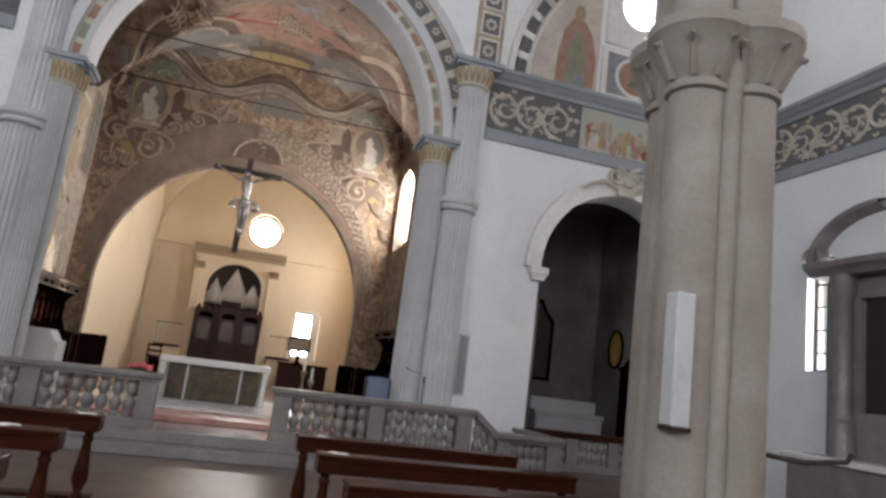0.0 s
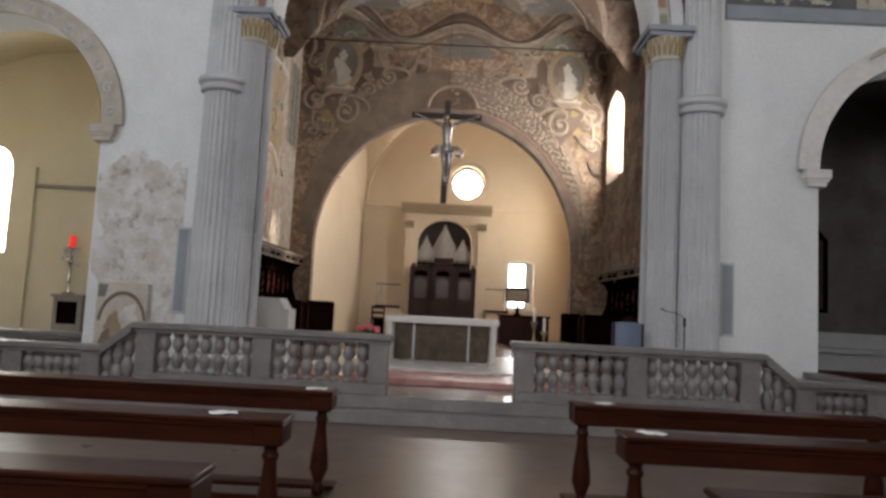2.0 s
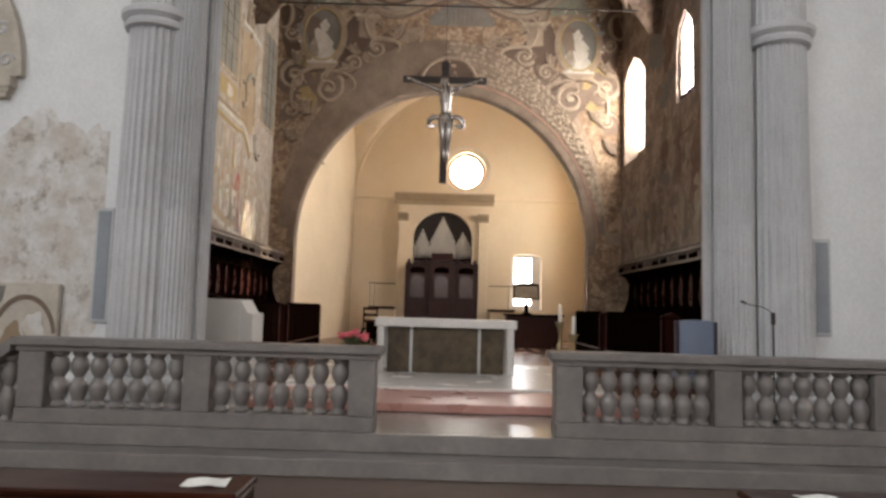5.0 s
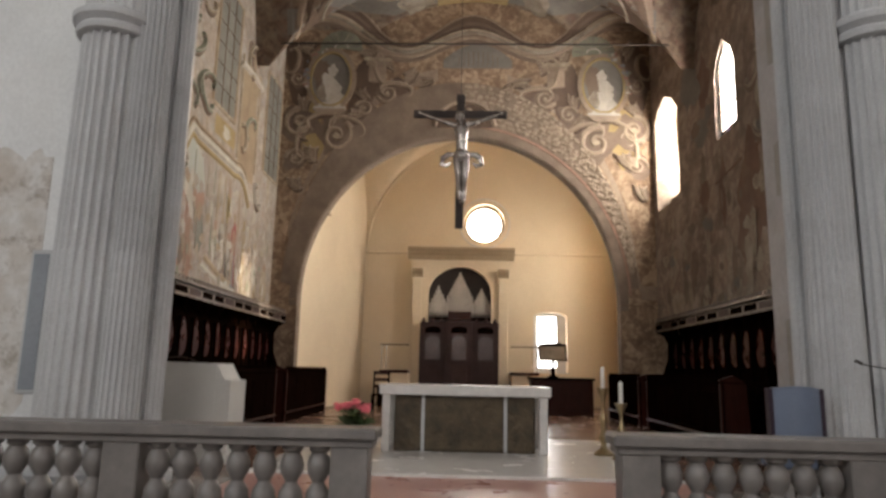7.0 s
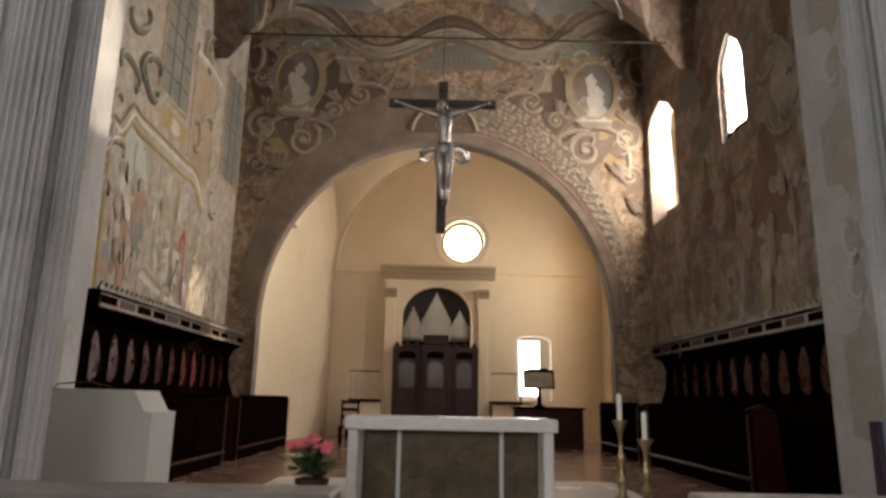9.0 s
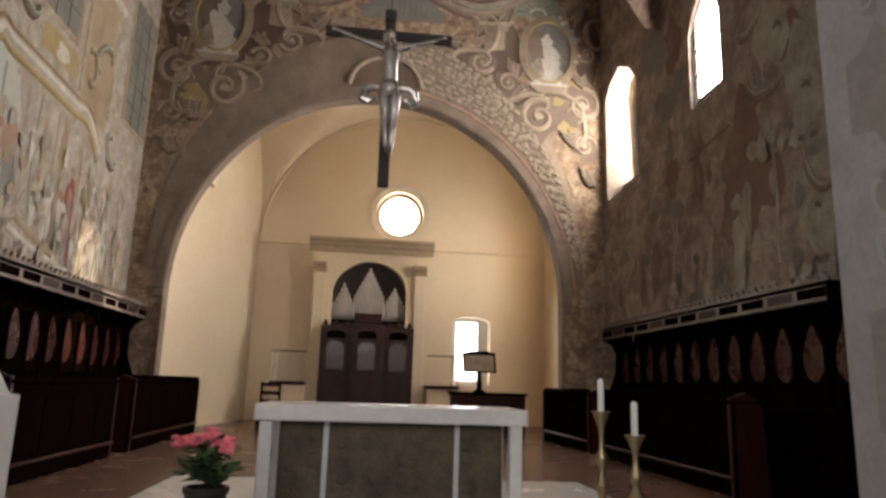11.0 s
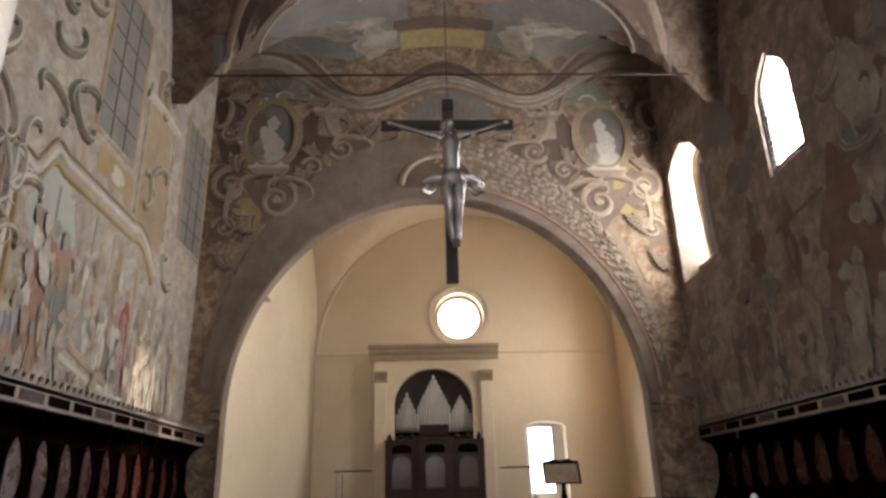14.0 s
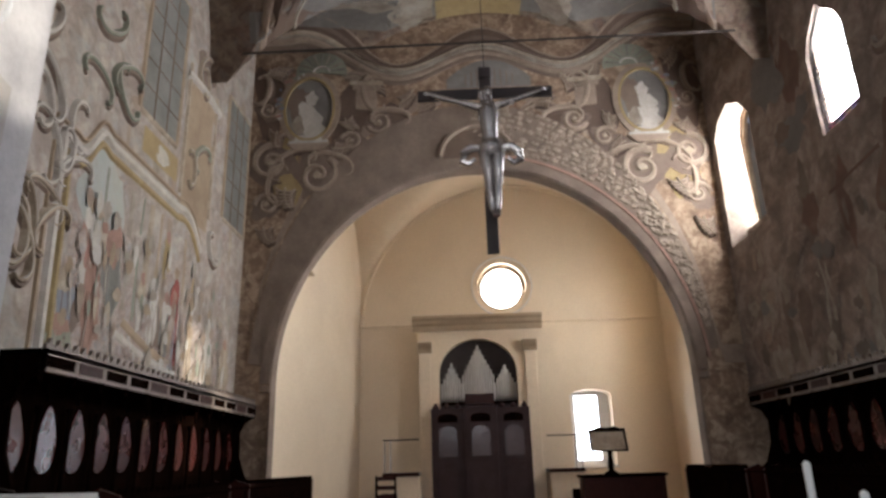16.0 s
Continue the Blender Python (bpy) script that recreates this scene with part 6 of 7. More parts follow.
wl = setting("window_5", poly(bmesh.new(), W2, [[(25.48 + (y - 25.48) * 0.94, 7.7 + (z - 7.7) * 0.95) for y, z in W2]], 0.1, onX(5.9)), F_CREAM, "deep splayed window beside the apse arch", "window")
part("pane", poly(bmesh.new(), [(25.48 + (y - 25.48) * 0.94, 7.7 + (z - 7.7) * 0.95) for y, z in W2], [], 0.01, onX(5.94)), GLASS, wl)
for nm, x, op in (("window_6", 3.15, AW),):
    wl = setting(nm, poly(bmesh.new(), arch(x, 0.62 if x > 0 else 0.55, 1.55, 3.55, 0.2, 8), [op] if op else [], 0.12, onY(33.42)), MARBLE_W, "small splayed window in the end wall", "window")
    if op:
        part("pane", poly(bmesh.new(), op, [], 0.01, onY(33.48)), GLASS, wl).visible_shadow = False
    part("sill", box(bmesh.new(), x - 0.66, x + 0.66, 32.96, 33.0, 1.49, 1.55, 0.006), MARBLE_W, wl)
wl = setting("window_8", poly(bmesh.new(), ellipse(0.68, 7.06, 0.97, 0.97, 40), [ellipse(0.68, 7.06, 0.93, 0.93, 40)], 0.06, lambda u, v, w: (u, 32.997 - w, v)), MARBLE_W, "round window with moulded cream rim", "window")
part("inner_rim", poly(bmesh.new(), ellipse(0.68, 7.06, 0.785, 0.785, 40), [ellipse(0.68, 7.06, 0.65, 0.65, 40)], 0.06, onY(33.3)), F_CREAM, wl)
part("pane", poly(bmesh.new(), ellipse(0.68, 7.06, 0.73, 0.73, 40), [], 0.01, onY(33.35)), GLASS, wl).visible_shadow = False
bm = bmesh.new()
moulding(bm, -3.9, -2.0, [(0, 5.84), (0.05, 5.86), (0.06, 5.91), (0, 5.93)], lambda u, v, w: (u, 32.997 - w, v))
moulding(bm, 1.8, 5.7, [(0, 5.84), (0.05, 5.86), (0.06, 5.91), (0, 5.93)], lambda u, v, w: (u, 32.997 - w, v))
setting("trim_string_course", bm, YELLOW, "thin cream string course on the end wall", "wall trim")
ribs = bmesh.new()
ribbon(ribs, [(0.95 + 4.72 * math.cos(t), 5.9 + 4.55 * math.sin(t)) for t in [math.pi * i / 40 for i in range(41)]], 0.12, 0.05, lambda u, v, w: (u, 32.99 - w, v))
setting("trim_apse_rib", ribs, YELLOW, "cream rib round the end wall", "wall trim")
DOORM = setting("door_1", box(bmesh.new(), 5.62, 5.69, 31.3, 32.3, Z2, 2.6, 0.01), DARKWOOD, "dark narrow door in the apse side wall", "door")
part("door_handle", blob(bmesh.new(), (5.6, 31.45, 1.4), 0.04, 1), BRASS, DOORM)

# ---- stone arch: rubble on its face, thin inner ring ----
rnd = random.Random(12)
arch_ob = bpy.data.objects["trim_arch_stone"]
for t0, t1, n0 in ((8, 88, 1.0),):
    for ring in range(8):
        q = (ring + 0.5) / 8
        t = t0 + rnd.uniform(0, 2)
        while t < t1:
            step = rnd.uniform(1.6, 3.4)
            if rnd.random() < n0 * 0.95:
                tt = radians(t + step / 2)
                qq = q + rnd.uniform(-0.03, 0.03)
                c = Vector((ACX + (AHW + 0.34 + 0.15 * qq) * math.cos(tt), ASP + (ARI + 0.4 + 1.2 * qq) * math.sin(tt)))
                w, h = radians(step) * 5.4 * 0.42, 0.062 * rnd.uniform(0.8, 1.15) * (0.7 + 0.5 * math.sin(tt))
                d = Vector((-math.sin(tt), math.cos(tt)))
                e = Vector((d.y, -d.x))
                n = 7
                bm = bmesh.new()
                pts = [c + d * w * math.cos(2 * math.pi * i / n + 0.3) * rnd.uniform(0.8, 1.1) + e * h * math.sin(2 * math.pi * i / n + 0.3) * rnd.uniform(0.8, 1.15) for i in range(n)]
                lo = [bm.verts.new((p.x, 26.25, p.y)) for p in pts]
                hi = [bm.verts.new((c.x + (p.x - c.x) * 0.72, 26.25 - rnd.uniform(0.012, 0.04), c.y + (p.y - c.y) * 0.72)) for p in pts]
                bm.faces.new(hi)
                for i in range(n):
                    bm.faces.new((lo[i], lo[(i + 1) % n], hi[(i + 1) % n], hi[i]))
                part("stone", bm, ROUGHSTONE, arch_ob)
            t += step
bm = bmesh.new()
poly(bm, band(ACX, ASP, AHW + 0.005, ARI + 0.005, AHW + 0.2, ARI + 0.22, 0, 180, 60), [], 0.09, lambda u, v, w: (u, 26.299 - w, v))
setting("trim_arch_ring", bm, ARCHSTONE, "brown plain inner ring of the apse arch", "arch trim")
bm = bmesh.new()
poly(bm, band(ACX, ASP, AHW + 0.24, ARI + 0.27, AHW + 0.3, ARI + 0.34, 3, 90, 40), [], 0.075, lambda u, v, w: (u, 26.299 - w, v))
setting("trim_arch_fillet", bm, F_PINK, "reddish fillet on the apse arch", "arch trim")
for s in (-1, 1):
    u = ACX + s * AHW
    bm = bmesh.new()
    box(bm, u - 0.02 if s > 0 else u - 0.2, u + 0.2 if s > 0 else u + 0.02, 26.22, 26.6, ASP - 0.18, ASP - 0.04, 0.01)
    setting("trim_arch_impost", bm, ARCHSTONE, "plain brown impost of the apse arch", "impost")


# ---- painted decoration ----
def fa(u, v, w):
    """On the arch wall; what rises past its top bends over onto the vault."""
    top = vault_z(u, 26.29) - 0.03
    if v <= top:
        return (u, 26.297 - w, v)
    y = 26.29 - 0.78 * (v - top)
    return (u, y, vault_z(u, y) - 0.01 - w)


def fl(u, v, w):
    return (-5.396 + w, u, v)


def fr_(u, v, w):
    return (wall_x(u) - 0.004 - w, u, v)


def fv(u, v, w):
    return (u, v, vault_z(u, v) - 0.02 - w)


def painted(name, label, place_z):
    ob = thing(name, label, "wall painting", "", place_z)
    inv = Matrix.Translation((-place_z[0], -place_z[1], -place_z[2]))

    def add(n, bm, mt, lab=""):
        p = part(n, bm, mt, ob, lab)
        p.matrix_parent_inverse = inv
        return p
    return add


def curve(f, n=40):
    return [f(i / n) for i in range(n + 1)]


def sheet(bm, u0, u1, v0, v1, w, place, nu=8, nv=8):
    g = [[bm.verts.new(Vector(place(u0 + (u1 - u0) * i / nu, v0 + (v1 - v0) * j / nv, w))) for j in range(nv + 1)] for i in range(nu + 1)]
    for i in range(nu):
        for j in range(nv):
            bm.faces.new((g[i][j], g[i][j + 1], g[i + 1][j + 1], g[i + 1][j]))
    return bm


def blotch(bm, cu, cv, a, b, w, place, seed, n=28):
    r = random.Random(seed)
    ph = [r.uniform(0, 6.28) for _ in range(4)]
    c = bm.verts.new(Vector(place(cu, cv, w)))
    rings = []
    for f in (0.5, 1.0):
        rings.append([bm.verts.new(Vector(place(cu + f * a * math.cos(t) * (1 + 0.2 * math.sin(2 * t + ph[0]) + 0.15 * math.sin(5 * t + ph[1])), cv + f * b * math.sin(t) * (1 + 0.2 * math.sin(3 * t + ph[2]) + 0.12 * math.sin(7 * t + ph[3])), w))) for t in [2 * math.pi * i / n for i in range(n)]])
    for i in range(n):
        j = (i + 1) % n
        bm.faces.new((c, rings[0][i], rings[0][j]))
        bm.faces.new((rings[0][i], rings[1][i], rings[1][j], rings[0][j]))
    return bm


def cscroll(c, size, turn, flip=1, curl=2.6, n=36):
    """A C-shaped scroll with both ends curled in."""
    p, a = Vector((0, 0)), 0.0
    half = []
    for i in range(n // 2):
        t = (i + 1) / (n / 2)
        a += (0.5 + curl * 2.6 * t * t) * 2 / n
        p = p + Vector((math.cos(a), math.sin(a))) * (size * 2.6 / n)
        half.append(p.copy())
    pts = [Vector((-q.x, q.y)) for q in half[::-1]] + [Vector((0, 0))] + half
    r = radians(turn)
    return [(c[0] + flip * (q.x * math.cos(r) - q.y * math.sin(r)), c[1] + q.x * math.sin(r) + q.y * math.cos(r)) for q in pts]


def painted_scroll(add, pts, w, place, base, body, light):
    wid = lambda t: w * (0.45 + 0.75 * math.sin(math.pi * t))
    add("scroll_shadow", ribbon(bmesh.new(), [(u + w * 0.28, v - w * 0.42) for u, v in pts], wid, base + 0.004, place), F_BROWN)
    add("scroll_body", ribbon(bmesh.new(), pts, wid, base + 0.03, place), body)
    add("scroll_light", ribbon(bmesh.new(), [(u - w * 0.1, v + w * 0.14) for u, v in pts[4:-4]], w * 0.22, base + 0.036, place), light)


def between(bm, f0, f1, u0, u1, w, place, nu=60, nv=5):
    """A painted band between two curves."""
    g = []
    for i in range(nu + 1):
        u = u0 + (u1 - u0) * i / nu
        g.append([bm.verts.new(Vector(place(u, f0(u) + (f1(u) - f0(u)) * j / nv, w))) for j in range(nv + 1)])
    for i in range(nu):
        for j in range(nv):
            bm.faces.new((g[i][j], g[i][j + 1], g[i + 1][j + 1], g[i + 1][j]))
    return bm


def volute(add, c, r, flip, start, place, base, turns=1.45):
    """A carved-looking painted volute: dark hollow, rolled band, light edge, round eye."""
    add("volute_shadow", blotch(bmesh.new(), c[0], c[1] - 0.06 * r, r * 1.02, r * 1.02, base + 0.002, place, int(97 * r) + flip, 24), F_BROWN)
    pts = spiral(c[0], c[1], r * 0.86, turns, start, 34, flip)
    add("volute_band", ribbon(bmesh.new(), pts, lambda t: r * (0.44 - 0.28 * t), base + 0.03, place), F_BUFF)
    add("volute_light", ribbon(bmesh.new(), [(u - 0.03 * r, v + 0.08 * r) for u, v in pts[1:-6]], lambda t: r * (0.1 - 0.06 * t), base + 0.036, place), F_CREAM)
    add("volute_eye", blotch(bmesh.new(), c[0], c[1], r * 0.16, r * 0.16, base + 0.04, place, 3, 12), F_CREAM)


def acanthus(add, c, turn, size, place, base, lobes=6):
    """A leaf spray: curling lobes on both sides of a bent rib."""
    a0 = radians(turn)
    rib = [(c[0] + size * t * math.cos(a0 + 0.5 * t), c[1] + size * t * math.sin(a0 + 0.5 * t)) for t in [i / 8 for i in range(9)]]
    bm, lo = bmesh.new(), bmesh.new()
    for k in range(lobes):
        q = rib[1 + int(7 * k / lobes)]
        for f in (-1, 1):
            a = a0 + f * (1.0 - 0.08 * k) + 0.06 * k
            h = size * (0.42 - 0.04 * k)
            pts = [(q[0] + h * t * math.cos(a + f * 0.9 * t), q[1] + h * t * math.sin(a + f * 0.9 * t)) for t in (0, 0.25, 0.5, 0.75, 1)]
            ribbon(bm, pts, lambda t: size * (0.05 + 0.1 * math.sin(math.pi * (0.15 + 0.8 * t))), base + 0.018, place)
            ribbon(lo, [(u + 0.03, v - 0.05) for u, v in pts], lambda t: size * (0.06 + 0.12 * math.sin(math.pi * (0.15 + 0.8 * t))), base + 0.004, place)
    add("leaf_shadow", lo, F_UMBER)
    add("leaf_spray", bm, F_BUFF)
    add("leaf_rib", ribbon(bmesh.new(), rib, lambda t: size * (0.09 - 0.06 * t), base + 0.026, place), F_CREAM)


# over the arch: undulating cornice, medallions, volutes
add = painted("arch_wall_painting", "painted cornice, medallions and scrolls in cream and brown over the arch", (0, 26.3, 9.5))


def swell(u, mid, amp, outer, lift, period):
    d = abs(u - 0.1)
    if d < 1.98:
        return mid + amp * math.cos(2 * math.pi * d / 3.96)
    return outer - lift * math.cos(2 * math.pi * (min(d, 4.6) - 1.98) / period)


low = lambda u: swell(u, 10.74, 0.31, 10.98, 0.55, 4.7)
high = lambda u: swell(u, 11.4, 0.47, 11.66, 0.73, 4.2)
stone_top = lambda u: ASP + (ARI + 1.62) * math.sqrt(max(0.0, 1 - ((u - ACX) / (AHW + 0.5)) ** 2))
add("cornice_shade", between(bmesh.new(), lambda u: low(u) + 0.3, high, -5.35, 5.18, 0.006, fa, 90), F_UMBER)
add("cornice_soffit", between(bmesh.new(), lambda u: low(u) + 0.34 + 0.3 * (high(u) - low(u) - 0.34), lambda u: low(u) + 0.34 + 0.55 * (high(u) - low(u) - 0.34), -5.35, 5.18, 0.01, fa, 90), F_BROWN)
add("upper_edge", ribbon(bmesh.new(), curve(lambda t: (-5.35 + 10.5 * t, high(-5.35 + 10.5 * t)), 80), 0.06, 0.02, fa), F_BUFF)
for k, w, d, mt in ((0.0, 0.12, 0.02, F_BROWN), (0.13, 0.17, 0.05, F_BUFF), (0.27, 0.12, 0.07, F_DIM), (0.35, 0.05, 0.08, F_CREAM)):
    add("painted_cornice", ribbon(bmesh.new(), curve(lambda t: (-5.35 + 10.5 * t, low(-5.35 + 10.5 * t) + k), 90), w, d, fa), mt)
# shaded wall behind the ornament, framing the arch
for f in (-1, 1):
    u0, u1 = sorted((0.1 + f * 1.0, 0.1 + f * 5.1))
    add("painted_ground", between(bmesh.new(), lambda u: stone_top(u) + 0.12, lambda u: stone_top(u) + 0.5, u0, u1, 0.004, fa, 40), F_BUFF)
for mx, mz in ((3.86, 9.68), (-4.02, 9.82)):
    f = 1 if mx > 0 else -1
    for k, (du, dv, a, b) in enumerate(((0.95, 0.3, 0.4, 1.0), (-0.95, -0.25, 0.42, 0.75), (-0.5, -1.35, 0.7, 0.45), (0.55, -1.55, 0.45, 0.9), (-1.75, -0.35, 0.6, 0.4))):
        add("dark_ground", blotch(bmesh.new(), mx + f * du, mz + dv, a, b, 0.006 + 0.001 * k, fa, 30 + k, 40), (F_UMBER, F_UMBER, F_BROWN, F_OCHRE, F_UMBER)[k])
    add("medallion_rim", poly(bmesh.new(), ellipse(mx, mz, 0.74, 0.98, 44), [ellipse(mx, mz, 0.6, 0.84, 44)], 0.05, fa), F_BUFF)
    add("medallion_bead", poly(bmesh.new(), ellipse(mx, mz, 0.62, 0.86, 44), [ellipse(mx, mz, 0.56, 0.79, 44)], 0.065, fa), F_OCHRE)
    add("medallion_field", poly(bmesh.new(), ellipse(mx, mz, 0.58, 0.82, 40), [], 0.014, fa), F_SLATE)
    add("medallion_shade", blotch(bmesh.new(), mx - 0.22, mz + 0.12, 0.26, 0.5, 0.018, fa, 8), F_BROWN)
    bm = bmesh.new()
    blotch(bm, mx - f * 0.02, mz - 0.42, 0.4, 0.3, 0.024, fa, 5, 34)
    blotch(bm, mx + f * 0.06, mz - 0.05, 0.2, 0.24, 0.026, fa, 9, 30)
    blotch(bm, mx - f * 0.04, mz + 0.28, 0.13, 0.19, 0.028, fa, 7, 26)
    add("pale_bust_shape", bm, F_PALE, "plain pale painted bust shape")
    add("bust_shade", blotch(bmesh.new(), mx - 0.26, mz - 0.42, 0.13, 0.24, 0.033, fa, 12), F_DIM)
    for k, (a, b, z0, z1) in enumerate(((0.34, 0.28, -0.84, -0.7), (0.46, 0.46, -0.92, -0.84), (0.3, 0.5, -1.1, -0.92))):
        add("pedestal", poly(bmesh.new(), [(mx - a, mz + z0), (mx + a, mz + z0), (mx + b, mz + z1), (mx - b, mz + z1)], [], 0.06 + 0.01 * k, fa), F_PALE if k != 2 else F_BUFF)
    # shell over the medallion
    sx, sz = mx - f * 0.26, mz + 0.98
    add("shell_ground", poly(bmesh.new(), [(sx, sz)] + [(sx + 0.62 * math.cos(radians(t)), sz + 0.55 * math.sin(radians(t))) for t in range(-10, 191, 10)], [], 0.03, fa), F_GREEN)
    for k in range(9):
        a = radians(8 + 20.5 * k)
        add("shell_rib", ribbon(bmesh.new(), [(sx + r * math.cos(a), sz + r * 0.9 * math.sin(a)) for r in (0.2, 0.4, 0.56)], lambda t: 0.02 + 0.05 * t, 0.045, fa), F_DIM if k % 2 else F_SLATE)
    add("shell_lip", ribbon(bmesh.new(), [(sx + 0.2 * math.cos(t), sz + 0.16 * math.sin(t)) for t in [math.pi * i / 12 for i in range(13)]], 0.07, 0.06, fa), F_PALE)
    # large volutes below, smaller ones running up to the cornice
    volute(add, (mx - f * 0.24, mz - 1.72), 0.56, f, 60 if f > 0 else 120, fa, 0.02)
    volute(add, (mx + f * 0.85, mz - 1.35), 0.52, -f, 90, fa, 0.024)
    volute(add, (mx - f * 1.66, mz - 0.42), 0.33, -f, 200, fa, 0.016)
    volute(add, (mx - f * 1.0, mz - 0.9), 0.3, f, 20, fa, 0.018)
    volute(add, (mx + f * 0.9, mz - 2.4), 0.34, f, 0, fa, 0.016)
    volute(add, (mx + f * 0.98, mz + 0.02), 0.27, f, 180, fa, 0.02)
    for k, (du, dv, size, turn) in enumerate(((-1.55, 0.35, 0.62, 100), (-1.25, 0.75, 0.5, 40), (-2.15, 0.05, 0.5, 160), (-2.6, -0.05, 0.42, 190), (0.55, 0.95, 0.6, 30), (0.75, -0.55, 0.5, -70), (-0.55, -1.05, 0.5, 200), (0.5, -2.0, 0.6, -80), (-0.85, -0.3, 0.45, 250), (0.95, -2.95, 0.5, -95))):
        acanthus(add, (mx + f * du, mz + dv), turn if f > 0 else 180 - turn, size, fa, 0.02 + 0.002 * k)
    for k, (du, dv, size, turn) in enumerate(((-1.3, 0.3, 0.62, 78), (-0.62, -1.2, 0.7, 196), (0.5, -1.15, 0.75, 150), (0.9, -1.9, 0.62, 96), (-1.95, -0.1, 0.6, 186), (0.98, 0.55, 0.5, -84))):
        pts = cscroll((mx + f * du, mz + dv), size, turn, f)
        wid = lambda t: 0.05 + 0.13 * math.sin(math.pi * t)
        b0 = 0.03 + 0.002 * k
        add("scroll_shadow", ribbon(bmesh.new(), [(u + 0.05, v - 0.07) for u, v in pts], wid, b0 - 0.012, fa), F_UMBER)
        add("scroll_body", ribbon(bmesh.new(), pts, wid, b0 + 0.02, fa), F_BUFF)
        add("scroll_light", ribbon(bmesh.new(), [(u - 0.02, v + 0.03) for u, v in pts[5:-5]], 0.035, b0 + 0.026, fa), F_CREAM)
    # straight block of the broken gable beside the medallion
    for k, (u0, u1, z0, z1, mt) in enumerate(((-1.75, -0.95, 0.55, 0.66, F_CREAM), (-1.68, -1.02, 0.42, 0.55, F_BUFF), (-1.6, -1.1, -0.1, 0.42, F_BUFF))):
        add("gable_block", poly(bmesh.new(), [(mx + f * u0, mz + z0), (mx + f * u1, mz + z0 + 0.05), (mx + f * u1, mz + z1 + 0.05), (mx + f * u0, mz + z1)], [], 0.05 - 0.012 * k, fa), mt)
    for k in range(22):
        a = rnd.uniform(-0.3, 1.25)
        add("flower_spray", blotch(bmesh.new(), mx + f * 0.72 * math.cos(a) + rnd.uniform(-.1, .1), mz + 0.96 * math.sin(a) + rnd.uniform(-.1, .1), rnd.uniform(0.03, 0.075), rnd.uniform(0.03, 0.07), 0.07 + 0.001 * k, fa, 60 + k, 9), (F_RED, F_BLUE, F_PALE, F_GREEN)[k % 4])
# niche under the crest of the cornice, with a small grille
add("crest_niche", between(bmesh.new(), lambda u: 10.2, lambda u: 10.95 - 0.5 * (u - 0.25) ** 2, -0.75, 1.25, 0.012, fa, 16), F_SLATE)
for k in range(9):
    u = -0.3 + 0.14 * k
    add("niche_bar", ribbon(bmesh.new(), [(u, 10.25), (u + 0.01, 10.5), (u, 10.72 - 0.5 * (u - 0.25) ** 2)], 0.04, 0.02, fa), F_BROWN)
# half-hidden scroll on the stone band at the crown
crown = lambda u, v, w: (u, 26.24 - w, v)
add("cartouche_shade", between(bmesh.new(), lambda u: 8.35, lambda u: 8.35 + 0.75 * math.sqrt(max(0.0, 1 - ((u + 0.1) / 0.8) ** 2)), -0.9, 0.7, 0.02, crown, 20), F_UMBER)
add("cartouche", ribbon(bmesh.new(), [(ACX + 0.12 + 0.85 * math.cos(t), 8.35 + 0.8 * math.sin(t)) for t in [math.pi * (0.02 + 0.96 * i / 24) for i in range(25)]], 0.13, 0.08, crown), F_BUFF)

# vault
add = painted("vault_painting", "faded vault painting with grey panels, brown scallops and an ochre field", (0, 21, 12))
add("grey_panel", between(bmesh.new(), lambda u: 23.4, lambda u: 26.2 - 0.1 * abs(u), -4.6, -0.75, 0.006, fv, 30, 14), F_SLATE)
add("grey_panel", between(bmesh.new(), lambda u: 23.4, lambda u: 26.2 - 0.1 * abs(u), 0.95, 4.6, 0.006, fv, 30, 14), F_SLATE)
add("ochre_panel", between(bmesh.new(), lambda u: 25.55, lambda u: 26.25, -0.95, 1.1, 0.012, fv, 10, 4), F_OCHRE)
add("umber_panel", between(bmesh.new(), lambda u: 25.1, lambda u: 25.5, -1.1, 1.25, 0.012, fv, 10, 3), F_UMBER)
for k, (x, y, a, b, mt) in enumerate(((-2.6, 25.0, 1.1, 0.45, F_DIM), (2.7, 25.0, 1.1, 0.45, F_DIM), (-1.5, 25.7, 0.45, 0.6, F_DIM), (1.85, 25.7, 0.4, 0.55, F_DIM), (0.0, 23.7, 1.6, 0.8, F_PINK), (-3.9, 24.3, 0.7, 0.6, F_UMBER), (4.0, 24.3, 0.7, 0.6, F_UMBER), (0.0, 20.8, 2.6, 1.8, FRESCO_CLOUD), (0.6, 20.2, 1.2, 0.9, FRESCO_CLOUD), (-0.8, 21.3, 0.9, 0.5, F_RED), (0.9, 21.8, 0.6, 0.35, F_BLUE), (-1.8, 19.6, 0.9, 0.6, F_TAN), (1.9, 20.9, 0.8, 0.6, F_PINK), (-0.2, 18.0, 1.6, 0.7, F_OCHRE), (0.2, 17.0, 1.0, 0.5, F_RED), (0.3, 22.6, 2.2, 0.6, F_PINK), (-0.9, 22.9, 0.9, 0.35, F_DEEPRED))):
    add("painted_cloud", blotch(bmesh.new(), x, y, a, b, 0.02 + 0.0015 * k, fv, 100 + k, 40), mt)
